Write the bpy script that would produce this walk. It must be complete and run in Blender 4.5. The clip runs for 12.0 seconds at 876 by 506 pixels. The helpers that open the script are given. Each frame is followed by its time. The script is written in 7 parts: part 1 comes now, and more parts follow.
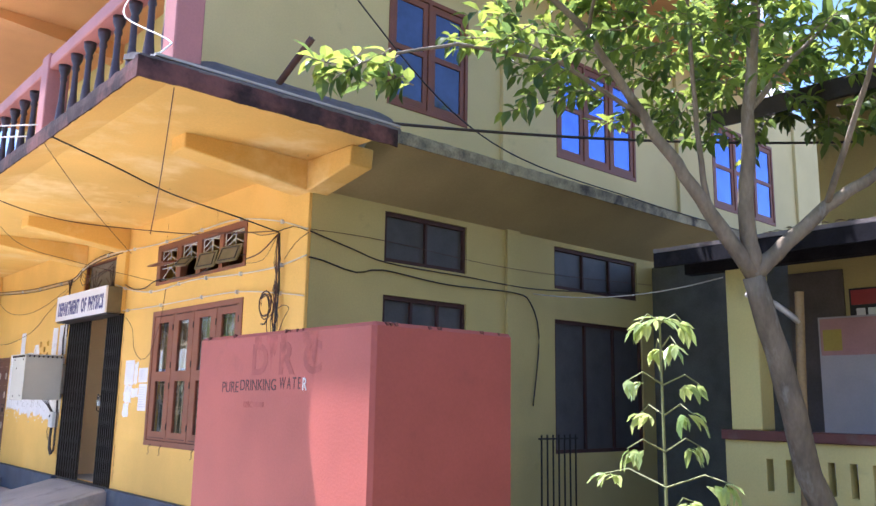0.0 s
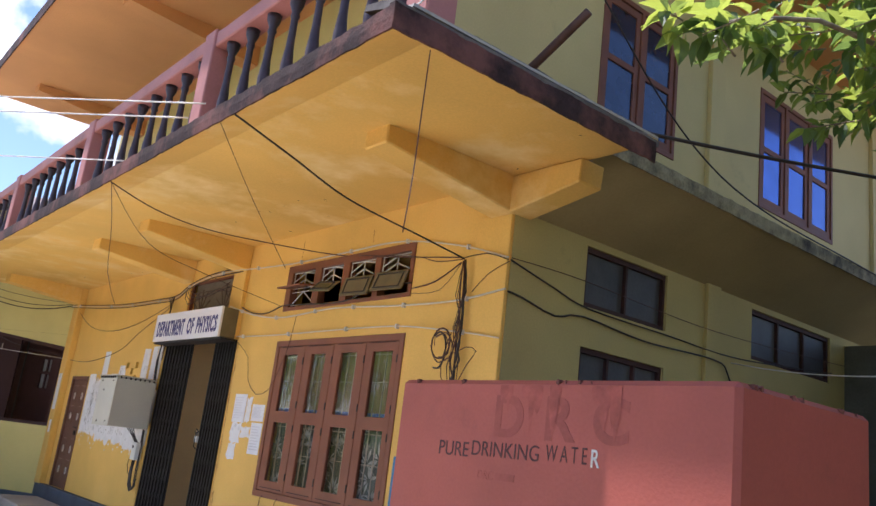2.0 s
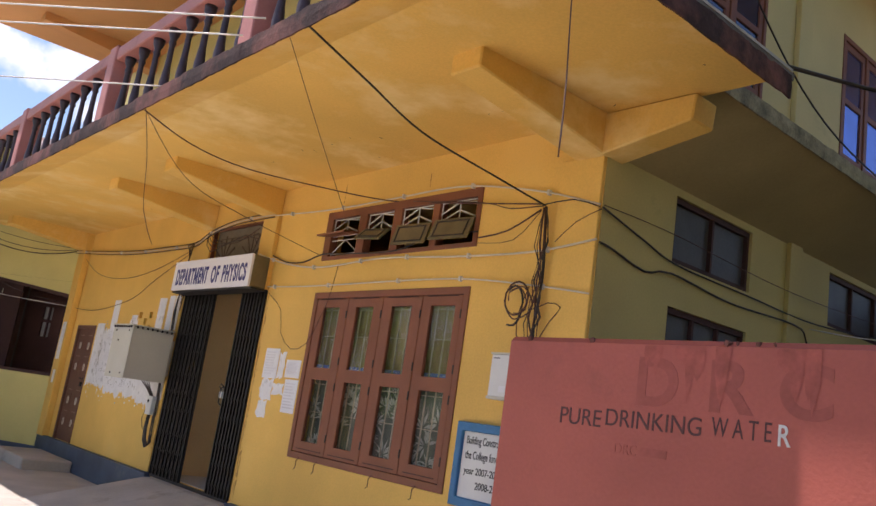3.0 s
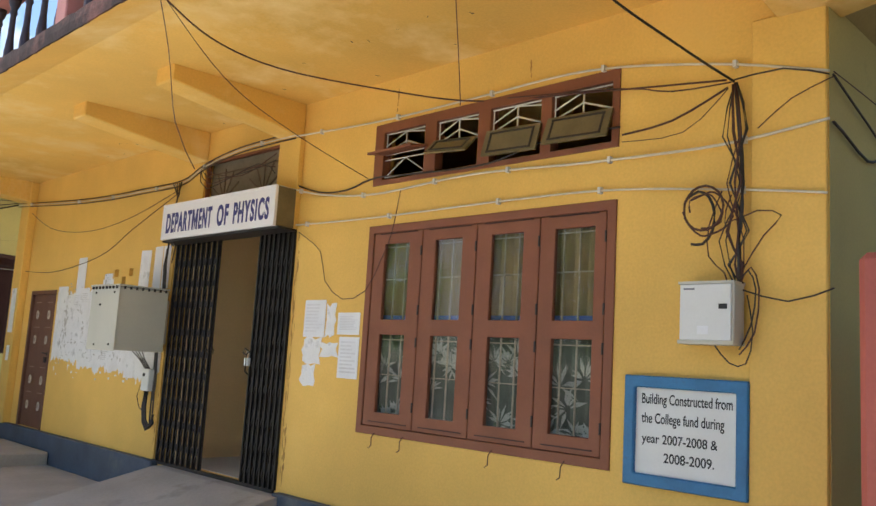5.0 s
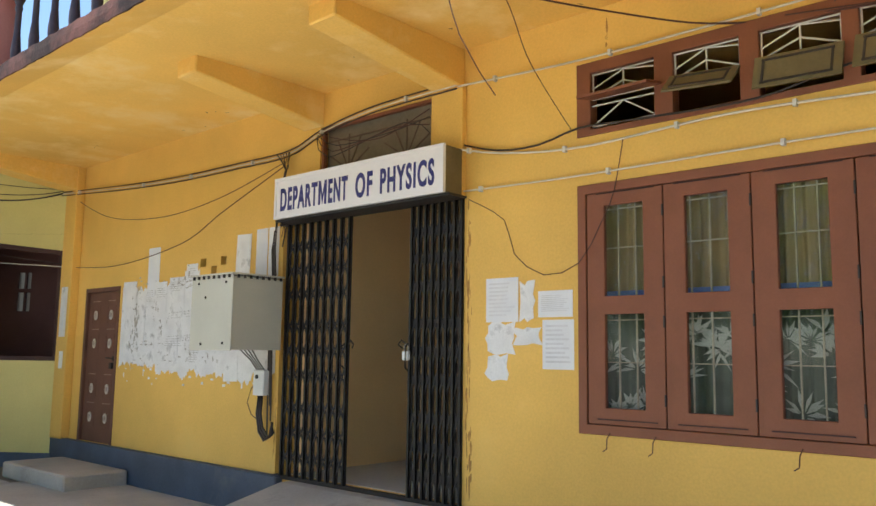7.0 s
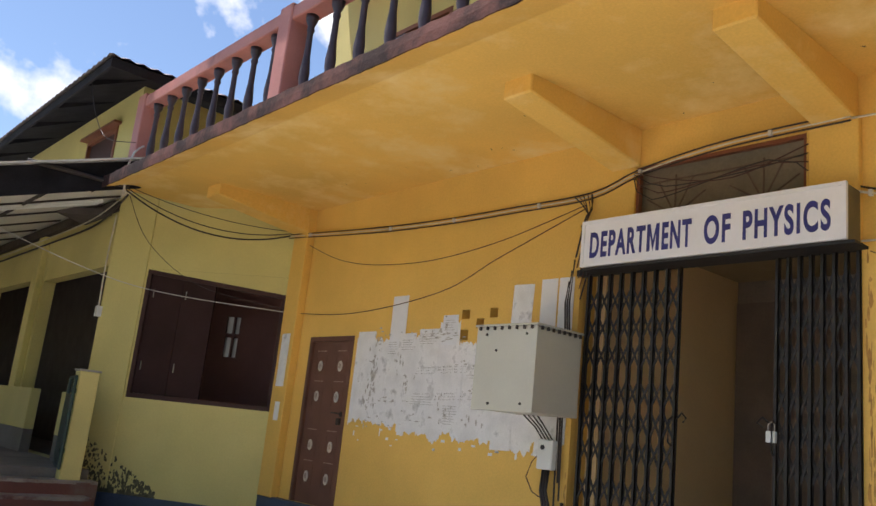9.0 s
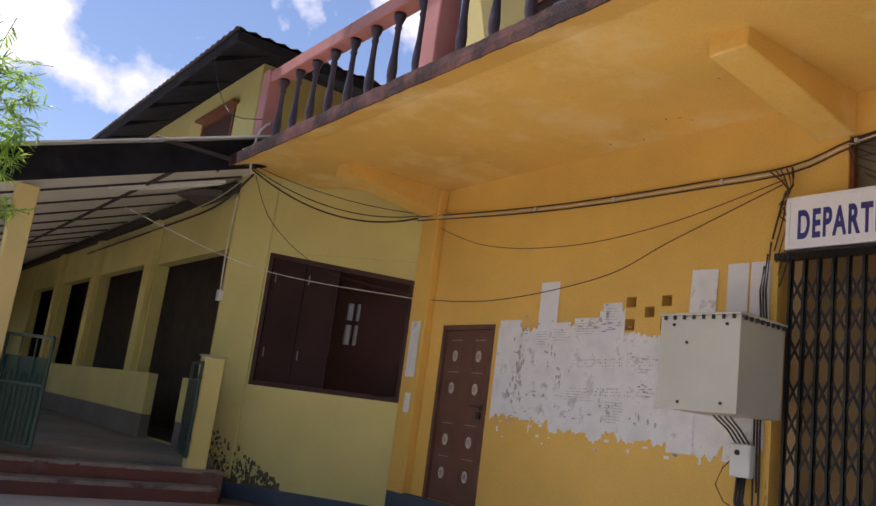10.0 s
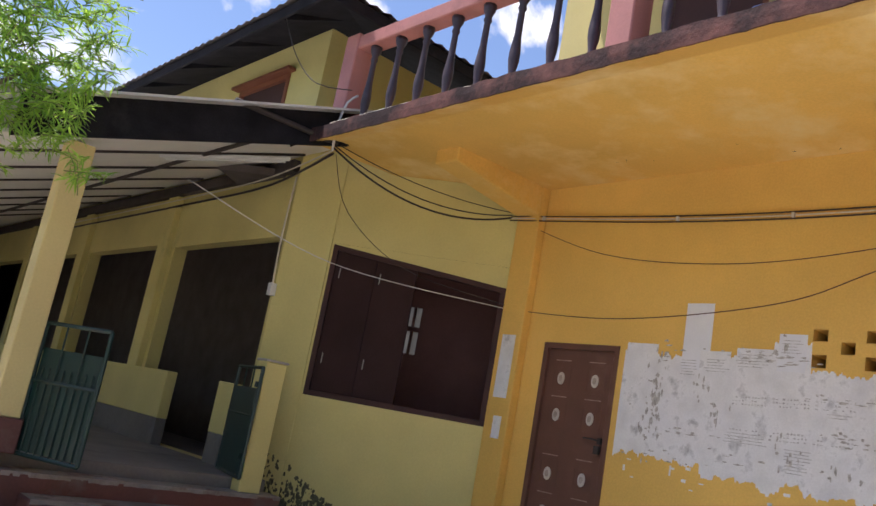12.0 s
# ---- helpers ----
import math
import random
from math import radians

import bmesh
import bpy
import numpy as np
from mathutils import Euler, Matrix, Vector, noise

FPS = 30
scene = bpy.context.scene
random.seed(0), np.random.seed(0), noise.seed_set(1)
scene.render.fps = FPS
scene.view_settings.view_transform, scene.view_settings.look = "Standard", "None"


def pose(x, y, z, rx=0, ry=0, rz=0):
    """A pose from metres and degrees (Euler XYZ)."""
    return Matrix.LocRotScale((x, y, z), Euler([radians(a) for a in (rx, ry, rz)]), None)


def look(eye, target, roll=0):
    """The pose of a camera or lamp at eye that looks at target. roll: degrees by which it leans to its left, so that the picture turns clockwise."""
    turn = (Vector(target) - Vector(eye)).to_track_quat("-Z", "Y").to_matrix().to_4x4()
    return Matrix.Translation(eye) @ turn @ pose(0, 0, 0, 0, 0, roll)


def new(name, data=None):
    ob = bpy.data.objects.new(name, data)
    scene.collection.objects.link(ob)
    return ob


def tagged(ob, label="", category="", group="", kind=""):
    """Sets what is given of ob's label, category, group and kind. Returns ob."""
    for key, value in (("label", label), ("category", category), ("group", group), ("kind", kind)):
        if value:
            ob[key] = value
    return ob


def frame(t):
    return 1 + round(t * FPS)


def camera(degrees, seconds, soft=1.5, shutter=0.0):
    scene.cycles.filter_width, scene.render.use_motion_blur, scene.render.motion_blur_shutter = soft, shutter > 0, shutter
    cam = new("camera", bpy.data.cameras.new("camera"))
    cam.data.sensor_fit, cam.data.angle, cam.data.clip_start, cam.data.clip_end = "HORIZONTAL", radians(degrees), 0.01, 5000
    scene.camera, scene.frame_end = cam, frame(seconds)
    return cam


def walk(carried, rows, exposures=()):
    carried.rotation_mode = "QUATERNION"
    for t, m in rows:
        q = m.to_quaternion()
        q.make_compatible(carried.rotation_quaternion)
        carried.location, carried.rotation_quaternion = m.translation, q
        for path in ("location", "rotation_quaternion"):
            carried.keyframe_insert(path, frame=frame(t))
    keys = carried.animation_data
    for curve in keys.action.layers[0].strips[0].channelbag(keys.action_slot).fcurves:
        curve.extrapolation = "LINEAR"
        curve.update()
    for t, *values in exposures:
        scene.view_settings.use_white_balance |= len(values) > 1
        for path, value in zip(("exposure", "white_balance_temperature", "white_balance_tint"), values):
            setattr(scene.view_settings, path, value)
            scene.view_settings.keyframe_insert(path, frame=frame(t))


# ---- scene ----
cam = camera(56.1, 12.0)
EXPOSURES = [(0.0, 1.62, 5450, 24), (0.5, 1.32, 5450, 23), (1.5, 0.96, 5600, 19), (3.0, 0.58, 6450, 23), (5.0, 0.86, 6200, 10), (6.5, 0.92, 6200, 8), (8.5, 0.7, 6350, 5), (9.0, 0.48, 6400, 14), (10.5, 0.28, 6400, 23), (11.5, 0.42, 6400, 22), (12.0, 0.5, 6200, 21)]
PATH = [
    (0, (0.007, -0.078, 1.611), (1.308, 1.397, 1.971), 1.0),
    (0.5, (-0.089, 0.469, 1.581), (1.174, 1.961, 2.001), 2.9),
    (0.7, (-0.073, 0.694, 1.565), (1.178, 2.19, 2.01), 3.6),
    (1, (-0.081, 1.021, 1.557), (1.159, 2.524, 2.006), 3.5),
    (1.5, (-0.074, 1.581, 1.573), (1.123, 3.114, 2.039), 5.2),
    (2, (-0.161, 2.157, 1.624), (1.04, 3.681, 2.112), 7.0),
    (2.5, (-0.211, 2.665, 1.599), (0.984, 4.188, 2.1), 8.3),
    (3, (-0.235, 3.227, 1.574), (1.013, 4.738, 1.975), 8.4),
    (3.2, (-0.242, 3.453, 1.598), (1.037, 4.951, 1.942), 7.8),
    (4.8, (-0.138, 5.349, 1.582), (1.268, 6.746, 1.848), 4.1),
    (5, (-0.124, 5.591, 1.61), (1.287, 6.983, 1.879), 3.4),
    (5.5, (-0.142, 6.153, 1.58), (1.279, 7.53, 1.869), 3.0),
    (6, (-0.239, 6.692, 1.615), (1.219, 8.029, 1.908), 2.2),
    (6.5, (-0.33, 7.242, 1.62), (1.133, 8.583, 1.869), 1.0),
    (6.7, (-0.405, 7.491, 1.595), (1.059, 8.833, 1.827), 0.7),
    (8.3, (-1.026, 9.281, 1.278), (0.389, 10.612, 1.751), 4.1),
    (8.5, (-1.08, 9.472, 1.281), (0.295, 10.842, 1.763), 4.7),
    (9, (-1.123, 9.953, 1.273), (0.134, 11.446, 1.71), 6.1),
    (9.5, (-1.229, 10.494, 1.235), (-0.054, 12.062, 1.636), 6.9),
    (10, (-1.345, 11.038, 1.233), (-0.213, 12.639, 1.629), 7.5),
    (10.5, (-1.425, 11.639, 1.257), (-0.335, 13.278, 1.611), 7.6),
    (11, (-1.605, 12.22, 1.256), (-0.495, 13.85, 1.59), 9.0),
    (11.5, (-1.808, 12.834, 1.257), (-0.662, 14.433, 1.615), 10.1),
    (12, (-2.092, 13.269, 1.244), (-0.827, 14.761, 1.661), 10.5),
]
walk(cam, [(t, look(eye, target, roll)) for t, eye, target, roll in PATH], EXPOSURES)

# ---- light ----
SUN_TO = Vector((-0.225, 0.31, 1.0)).normalized()
world = bpy.data.worlds.new("sky")
scene.world = world
world.use_nodes = True
wn = world.node_tree
sky = wn.nodes.new("ShaderNodeTexSky")
sky.sky_type = "NISHITA"
sky.sun_disc = False
sky.sun_elevation = math.asin(SUN_TO.z)
sky.sun_rotation = math.atan2(SUN_TO.x, SUN_TO.y)
sky.dust_density = 0.4
sky.ozone_density = 2.0
wn.links.new(sky.outputs[0], wn.nodes["Background"].inputs[0])
wn.nodes["Background"].inputs[1].default_value = 0.13
sun = new("sun", bpy.data.lights.new("sun", "SUN"))
sun.data.energy, sun.data.angle, sun.data.color = 5.0, radians(0.55), (1.0, 0.95, 0.86)
sun.matrix_basis = look(SUN_TO * 50, (0, 0, 0))


# ---- materials ----
def mat(name, color, rough=0.7, metal=0.0, var=0.12, scale=3.0, fine=40.0, bump=0.15, dirt=None, dirt_amount=0.0, dirt_scale=1.2, spec=0.5, rand=0.0, stretch=None):
    """A painted or plain surface: two scales of tone, optional stains, fine relief."""
    m = bpy.data.materials.new(name)
    m.use_nodes = True
    nt = m.node_tree
    n, l = nt.nodes, nt.links
    b = n["Principled BSDF"]
    b.inputs["Roughness"].default_value = rough
    b.inputs["Metallic"].default_value = metal
    b.inputs["Specular IOR Level"].default_value = spec
    tc = n.new("ShaderNodeTexCoord")
    vec = tc.outputs["Object"]
    if stretch:
        mp = n.new("ShaderNodeMapping")
        mp.inputs["Scale"].default_value = stretch
        l.new(vec, mp.inputs[0])
        vec = mp.outputs[0]
    big = n.new("ShaderNodeTexNoise")
    big.inputs["Scale"].default_value = scale
    big.inputs["Detail"].default_value = 5
    l.new(vec, big.inputs["Vector"])
    small = n.new("ShaderNodeTexNoise")
    small.inputs["Scale"].default_value = fine
    small.inputs["Detail"].default_value = 3
    l.new(vec, small.inputs["Vector"])
    r1 = n.new("ShaderNodeMapRange")
    r1.inputs[1].default_value, r1.inputs[2].default_value = 0.3, 0.7
    r1.inputs[3].default_value, r1.inputs[4].default_value = 1 - var, 1 + var
    l.new(big.outputs[0], r1.inputs[0])
    r2 = n.new("ShaderNodeMapRange")
    r2.inputs[1].default_value, r2.inputs[2].default_value = 0.3, 0.7
    r2.inputs[3].default_value, r2.inputs[4].default_value = 1 - var * 0.4, 1 + var * 0.4
    l.new(small.outputs[0], r2.inputs[0])
    mul = n.new("ShaderNodeMath")
    mul.operation = "MULTIPLY"
    l.new(r1.outputs[0], mul.inputs[0])
    l.new(r2.outputs[0], mul.inputs[1])
    value = mul.outputs[0]
    if rand:
        oi = n.new("ShaderNodeObjectInfo")
        rr = n.new("ShaderNodeMapRange")
        rr.inputs[3].default_value, rr.inputs[4].default_value = 1 - rand, 1 + rand
        l.new(oi.outputs["Random"], rr.inputs[0])
        m3 = n.new("ShaderNodeMath")
        m3.operation = "MULTIPLY"
        l.new(value, m3.inputs[0])
        l.new(rr.outputs[0], m3.inputs[1])
        value = m3.outputs[0]
    sc = n.new("ShaderNodeVectorMath")
    sc.operation = "SCALE"
    sc.inputs[0].default_value = color
    l.new(value, sc.inputs["Scale"])
    col = sc.outputs[0]
    if dirt:
        dn = n.new("ShaderNodeTexNoise")
        dn.inputs["Scale"].default_value = dirt_scale
        dn.inputs["Detail"].default_value = 9
        dn.inputs["Roughness"].default_value = 0.65
        l.new(vec, dn.inputs["Vector"])
        dr = n.new("ShaderNodeMapRange")
        dr.inputs[1].default_value, dr.inputs[2].default_value = 0.72 - 0.4 * dirt_amount, 0.86 - 0.35 * dirt_amount
        l.new(dn.outputs[0], dr.inputs[0])
        mx = n.new("ShaderNodeMix")
        mx.data_type = "RGBA"
        l.new(dr.outputs[0], mx.inputs[0])
        l.new(col, mx.inputs[6])
        mx.inputs[7].default_value = (*dirt, 1)
        col = mx.outputs[2]
    l.new(col, b.inputs["Base Color"])
    if bump:
        bp = n.new("ShaderNodeBump")
        bp.inputs["Strength"].default_value = bump
        bp.inputs["Distance"].default_value = 0.01
        l.new(small.outputs[0], bp.inputs["Height"])
        l.new(bp.outputs[0], b.inputs["Normal"])
    return m


def glass_mat(name, tint=(0.95, 0.96, 0.95), rough=0.0):
    m = bpy.data.materials.new(name)
    m.use_nodes = True
    n, l = m.node_tree.nodes, m.node_tree.links
    b = n["Principled BSDF"]
    b.inputs["Base Color"].default_value = (*tint, 1)
    b.inputs["Roughness"].default_value = rough
    b.inputs["IOR"].default_value = 1.33
    b.inputs["Transmission Weight"].default_value = 1.0
    return m


YELLOW = mat("ochre_paint", (0.74, 0.462, 0.108), 0.72, var=0.12, scale=0.8, fine=55, dirt=(0.80, 0.52, 0.14), dirt_amount=0.35, dirt_scale=0.8)
SOFFIT = mat("soffit_paint", (0.73, 0.455, 0.105), 0.72, var=0.13, scale=0.6, fine=50, dirt=(0.84, 0.63, 0.27), dirt_amount=0.5, dirt_scale=0.9)
CREAM = mat("cream_paint", (0.62, 0.50, 0.22), 0.75, var=0.09, scale=0.8, fine=50, dirt=(0.42, 0.34, 0.16), dirt_amount=0.2)
LIME = mat("pale_green_paint", (0.62, 0.54, 0.21), 0.75, var=0.09, scale=0.9, fine=50, dirt=(0.45, 0.42, 0.17), dirt_amount=0.2)
OLIVE = mat("olive_shaded_paint", (0.47, 0.385, 0.15), 0.75, var=0.10, scale=0.9, fine=50, dirt=(0.28, 0.25, 0.10), dirt_amount=0.25)
BLACK_EDGE = mat("mould_black_edge", (0.036, 0.020, 0.019), 0.9, spec=0.3, var=0.4, scale=5, fine=45, bump=0.5, dirt=(0.17, 0.072, 0.060), dirt_amount=0.62, dirt_scale=1.6)
PINK = mat("pink_paint", (0.42, 0.17, 0.15), 0.65, var=0.12, scale=2, fine=50, dirt=(0.26, 0.10, 0.09), dirt_amount=0.35)
DOORBROWN = mat("dull_door_brown", (0.135, 0.062, 0.043), 0.55, spec=0.35, var=0.12, scale=3, fine=70, bump=0.06, dirt=(0.19, 0.10, 0.075), dirt_amount=0.25)
BALUSTER = mat("baluster_paint", (0.05, 0.032, 0.042), 0.5, var=0.25, scale=6, fine=60)
BROWN = mat("brown_gloss_paint", (0.215, 0.077, 0.040), 0.5, spec=0.35, var=0.10, scale=3, fine=70, bump=0.06, dirt=(0.14, 0.06, 0.045), dirt_amount=0.2)
DARKBROWN = mat("dark_brown_shutter", (0.052, 0.020, 0.018), 0.75, var=0.15, scale=2, fine=60, bump=0.08)
YARD = mat("pale_yard_concrete", (0.52, 0.48, 0.41), 0.85, var=0.14, scale=0.7, fine=25, bump=0.3, dirt=(0.34, 0.31, 0.26), dirt_amount=0.35)
CORRIDOR = mat("corridor_paint", (0.80, 0.58, 0.30), 0.7, var=0.06, scale=1)
# darker copy of the concrete: veranda shade is put into this cement
VFLOOR = mat("worn_shaded_cement", (0.16, 0.145, 0.13), 0.8, var=0.2, scale=1.5, fine=35, bump=0.25, dirt=(0.09, 0.08, 0.07), dirt_amount=0.4)
PLINTH = mat("slate_blue_paint", (0.055, 0.075, 0.115), 0.6, var=0.2, scale=2.5, fine=40, dirt=(0.13, 0.14, 0.15), dirt_amount=0.3)
CONCRETE = mat("concrete", (0.40, 0.37, 0.33), 0.85, var=0.14, scale=1.4, fine=35, bump=0.3, dirt=(0.22, 0.20, 0.17), dirt_amount=0.35)
EARTH = mat("packed_earth", (0.145, 0.12, 0.085), 0.9, var=0.18, scale=0.8, fine=25, bump=0.4, dirt=(0.10, 0.085, 0.06), dirt_amount=0.4, dirt_scale=0.6)
RED_OXIDE = mat("red_oxide_floor", (0.13, 0.045, 0.035), 0.6, var=0.2, scale=2, fine=40, dirt=(0.16, 0.13, 0.11), dirt_amount=0.45)
TANK = mat("red_tank_paint", (0.38, 0.088, 0.062), 0.6, var=0.10, scale=1.6, fine=50, dirt=(0.24, 0.065, 0.05), dirt_amount=0.28, dirt_scale=1.3)
IRON = mat("black_iron", (0.030, 0.027, 0.026), 0.55, metal=0.2, spec=0.3, var=0.2, scale=8, fine=60, bump=0.05)
TIN = mat("rusty_tin", (0.20, 0.17, 0.16), 0.55, metal=0.4, var=0.2, scale=2, fine=30, dirt=(0.17, 0.075, 0.05), dirt_amount=0.5)
DARKWOOD = mat("weathered_dark_wood", (0.045, 0.035, 0.032), 0.8, var=0.3, scale=4, fine=50)
# near-black wood: shade under the eaves is put into its colour
SHADEWOOD = mat("shaded_dark_wood", (0.016, 0.015, 0.018), 0.9, spec=0.12, var=0.35, scale=4, fine=50, dirt=(0.030, 0.027, 0.028), dirt_amount=0.35, dirt_scale=3)
WHITE = mat("white_sheet", (0.70, 0.68, 0.62), 0.6, var=0.05, scale=3, fine=40, bump=0.03)
# one dark colour that stands for the lack of light indoors
DARK = mat("interior_shade", (0.095, 0.078, 0.072), 0.9, var=0.2)
GLASS = glass_mat("window_glass")
TEAL = mat("green_enamel", (0.006, 0.030, 0.026), 0.4, var=0.15, scale=4, fine=50)


# ---- mesh helpers ----
def box(bm, x0, y0, z0, x1, y1, z1):
    v = [bm.verts.new(p) for p in ((x0, y0, z0), (x1, y0, z0), (x1, y1, z0), (x0, y1, z0), (x0, y0, z1), (x1, y0, z1), (x1, y1, z1), (x0, y1, z1))]
    for f in ((0, 3, 2, 1), (4, 5, 6, 7), (0, 1, 5, 4), (1, 2, 6, 5), (2, 3, 7, 6), (3, 0, 4, 7)):
        bm.faces.new([v[i] for i in f])
    return bm


def obox(bm, m, sx, sy, sz):
    """A box of half-sizes sx, sy, sz at the pose m."""
    v = [bm.verts.new(m @ Vector((a * sx, b * sy, c * sz))) for a, b, c in ((-1, -1, -1), (1, -1, -1), (1, 1, -1), (-1, 1, -1), (-1, -1, 1), (1, -1, 1), (1, 1, 1), (-1, 1, 1))]
    for f in ((0, 3, 2, 1), (4, 5, 6, 7), (0, 1, 5, 4), (1, 2, 6, 5), (2, 3, 7, 6), (3, 0, 4, 7)):
        bm.faces.new([v[i] for i in f])
    return bm


def prism(bm, ring, offset):
    """A solid from a ring of points and an offset."""
    off = Vector(offset)
    a = [bm.verts.new(p) for p in ring]
    b = [bm.verts.new(Vector(p) + off) for p in ring]
    bm.faces.new(a[::-1])
    bm.faces.new(b)
    k = len(a)
    for i in range(k):
        bm.faces.new((a[i], a[(i + 1) % k], b[(i + 1) % k], b[i]))
    bmesh.ops.recalc_face_normals(bm, faces=bm.faces[:])
    return bm


def tube(bm, pts, r, sides=6, r_end=None):
    """A round bar along a line of points."""
    pts = [Vector(p) for p in pts]
    rings = []
    for i, p in enumerate(pts):
        d = (pts[min(i + 1, len(pts) - 1)] - pts[max(i - 1, 0)]).normalized()
        side = d.cross(Vector((0, 0, 1)))
        if side.length < 0.05:
            side = d.cross(Vector((1, 0, 0)))
        side.normalize()
        up = side.cross(d)
        rr = r if r_end is None else r + (r_end - r) * i / (len(pts) - 1)
        rings.append([bm.verts.new(p + rr * (math.cos(a) * side + math.sin(a) * up)) for a in (2 * math.pi * k / sides for k in range(sides))])
    for a, b in zip(rings, rings[1:]):
        for k in range(sides):
            bm.faces.new((a[k], a[(k + 1) % sides], b[(k + 1) % sides], b[k]))
    bm.faces.new(rings[0][::-1])
    bm.faces.new(rings[-1])
    return bm


def lathe(bm, profile, x, y, sides=10):
    """profile: radius and height pairs, about the upright through x, y."""
    rings = [[bm.verts.new((x + r * math.cos(2 * math.pi * k / sides), y + r * math.sin(2 * math.pi * k / sides), z)) for k in range(sides)] for r, z in profile]
    for a, b in zip(rings, rings[1:]):
        for k in range(sides):
            bm.faces.new((a[k], a[(k + 1) % sides], b[(k + 1) % sides], b[k]))
    bm.faces.new(rings[0][::-1])
    bm.faces.new(rings[-1])
    return bm


def sag(a, b, drop, n=14):
    """Points of a hanging cable."""
    a, b = Vector(a), Vector(b)
    return [a.lerp(b, i / n) - Vector((0, 0, 4 * drop * (i / n) * (1 - i / n))) for i in range(n + 1)]


def wall_mesh(u0, u1, z0, z1, depth, holes):
    """A wall along u with holes (u0, u1, z0, z1), outer face at v = 0, inner at v = depth; as a bmesh in (u, v, z)."""
    bm = bmesh.new()
    us = sorted({u0, u1, *[h[0] for h in holes], *[h[1] for h in holes]})
    zs = sorted({z0, z1, *[h[2] for h in holes], *[h[3] for h in holes]})
    full = {}
    for i in range(len(us) - 1):
        for j in range(len(zs) - 1):
            cu, cz = (us[i] + us[i + 1]) / 2, (zs[j] + zs[j + 1]) / 2
            full[i, j] = not any(h[0] < cu < h[1] and h[2] < cz < h[3] for h in holes)
    verts = {}

    def v(i, j, k):
        if (i, j, k) not in verts:
            verts[i, j, k] = bm.verts.new((us[i], k * depth, zs[j]))
        return verts[i, j, k]

    for (i, j), f in full.items():
        if not f:
            continue
        bm.faces.new((v(i, j, 0), v(i + 1, j, 0), v(i + 1, j + 1, 0), v(i, j + 1, 0)))
        bm.faces.new((v(i, j, 1), v(i, j + 1, 1), v(i + 1, j + 1, 1), v(i + 1, j, 1)))
        for di, dj, p, q in ((-1, 0, (i, j), (i, j + 1)), (1, 0, (i + 1, j), (i + 1, j + 1)), (0, -1, (i, j), (i + 1, j)), (0, 1, (i, j + 1), (i + 1, j + 1))):
            if not full.get((i + di, j + dj), False):
                bm.faces.new((v(*p, 0), v(*q, 0), v(*q, 1), v(*p, 1)))
    bmesh.ops.recalc_face_normals(bm, faces=bm.faces[:])
    return bm


def placed(bm, origin, u_dir, v_dir):
    """Turn a bmesh in (u, v, z) into the world."""
    m = Matrix(((u_dir[0], v_dir[0], 0, origin[0]), (u_dir[1], v_dir[1], 0, origin[1]), (0, 0, 1, origin[2] if len(origin) > 2 else 0), (0, 0, 0, 1)))
    bm.transform(m)
    bmesh.ops.recalc_face_normals(bm, faces=bm.faces[:])
    return bm


def link(name, bm, material, bevel=0.0, smooth=False):
    if bevel:
        bmesh.ops.bevel(bm, geom=bm.edges[:], offset=bevel, segments=1, affect="EDGES", clamp_overlap=True)
    me = bpy.data.meshes.new(name)
    bm.to_mesh(me)
    bm.free()
    me.materials.append(material)
    if smooth:
        for p in me.polygons:
            p.use_smooth = True
    return new(name, me)


def solid(name, bm, material, label, category="", kind="structure", bevel=0.0, smooth=False, group=""):
    return tagged(link(name, bm, material, bevel, smooth), label, category or name.rstrip("_0123456789").replace("_", " "), group, kind)


def thing(name, at, label, category, group="", kind=""):
    ob = new(name)
    ob.empty_display_size = 0.1
    ob.matrix_basis = pose(*at)
    return tagged(ob, label, category, group, kind)


def part(name, bm, material, parent, label="", bevel=0.0, smooth=False):
    ob = link(name, bm, material, bevel, smooth)
    ob.parent = parent
    if parent.type == "EMPTY":
        ob.matrix_parent_inverse = parent.matrix_basis.inverted()
    return tagged(ob, label)


NB = bmesh.new

# ---- ground and distance ----
G = -0.1
FX = 4.64      # outer face of the yellow front
SY = 7.22      # outer face of the side wall
bm = NB()
v = [bm.verts.new(p) for p in ((-400, -400, G), (400, -400, G), (400, 600, G), (-400, 600, G))]
bm.faces.new(v)
solid("ground", bm, EARTH, "dark packed earth ground", "ground")
# pale paving over dark earth steers bounced light; the far strip is unseen
solid("yard_paving", box(NB(), -14, 5.6, G - 0.02, 2.39, 20.6, G + 0.012), YARD, "pale worn concrete paving of the yard, added to bounce light", "pavement")
solid("yard_paving_far", box(NB(), -14, 20.603, G - 0.02, -0.92, 32, G + 0.010), YARD, "unseen pale paving added to bounce light into the veranda", "pavement")

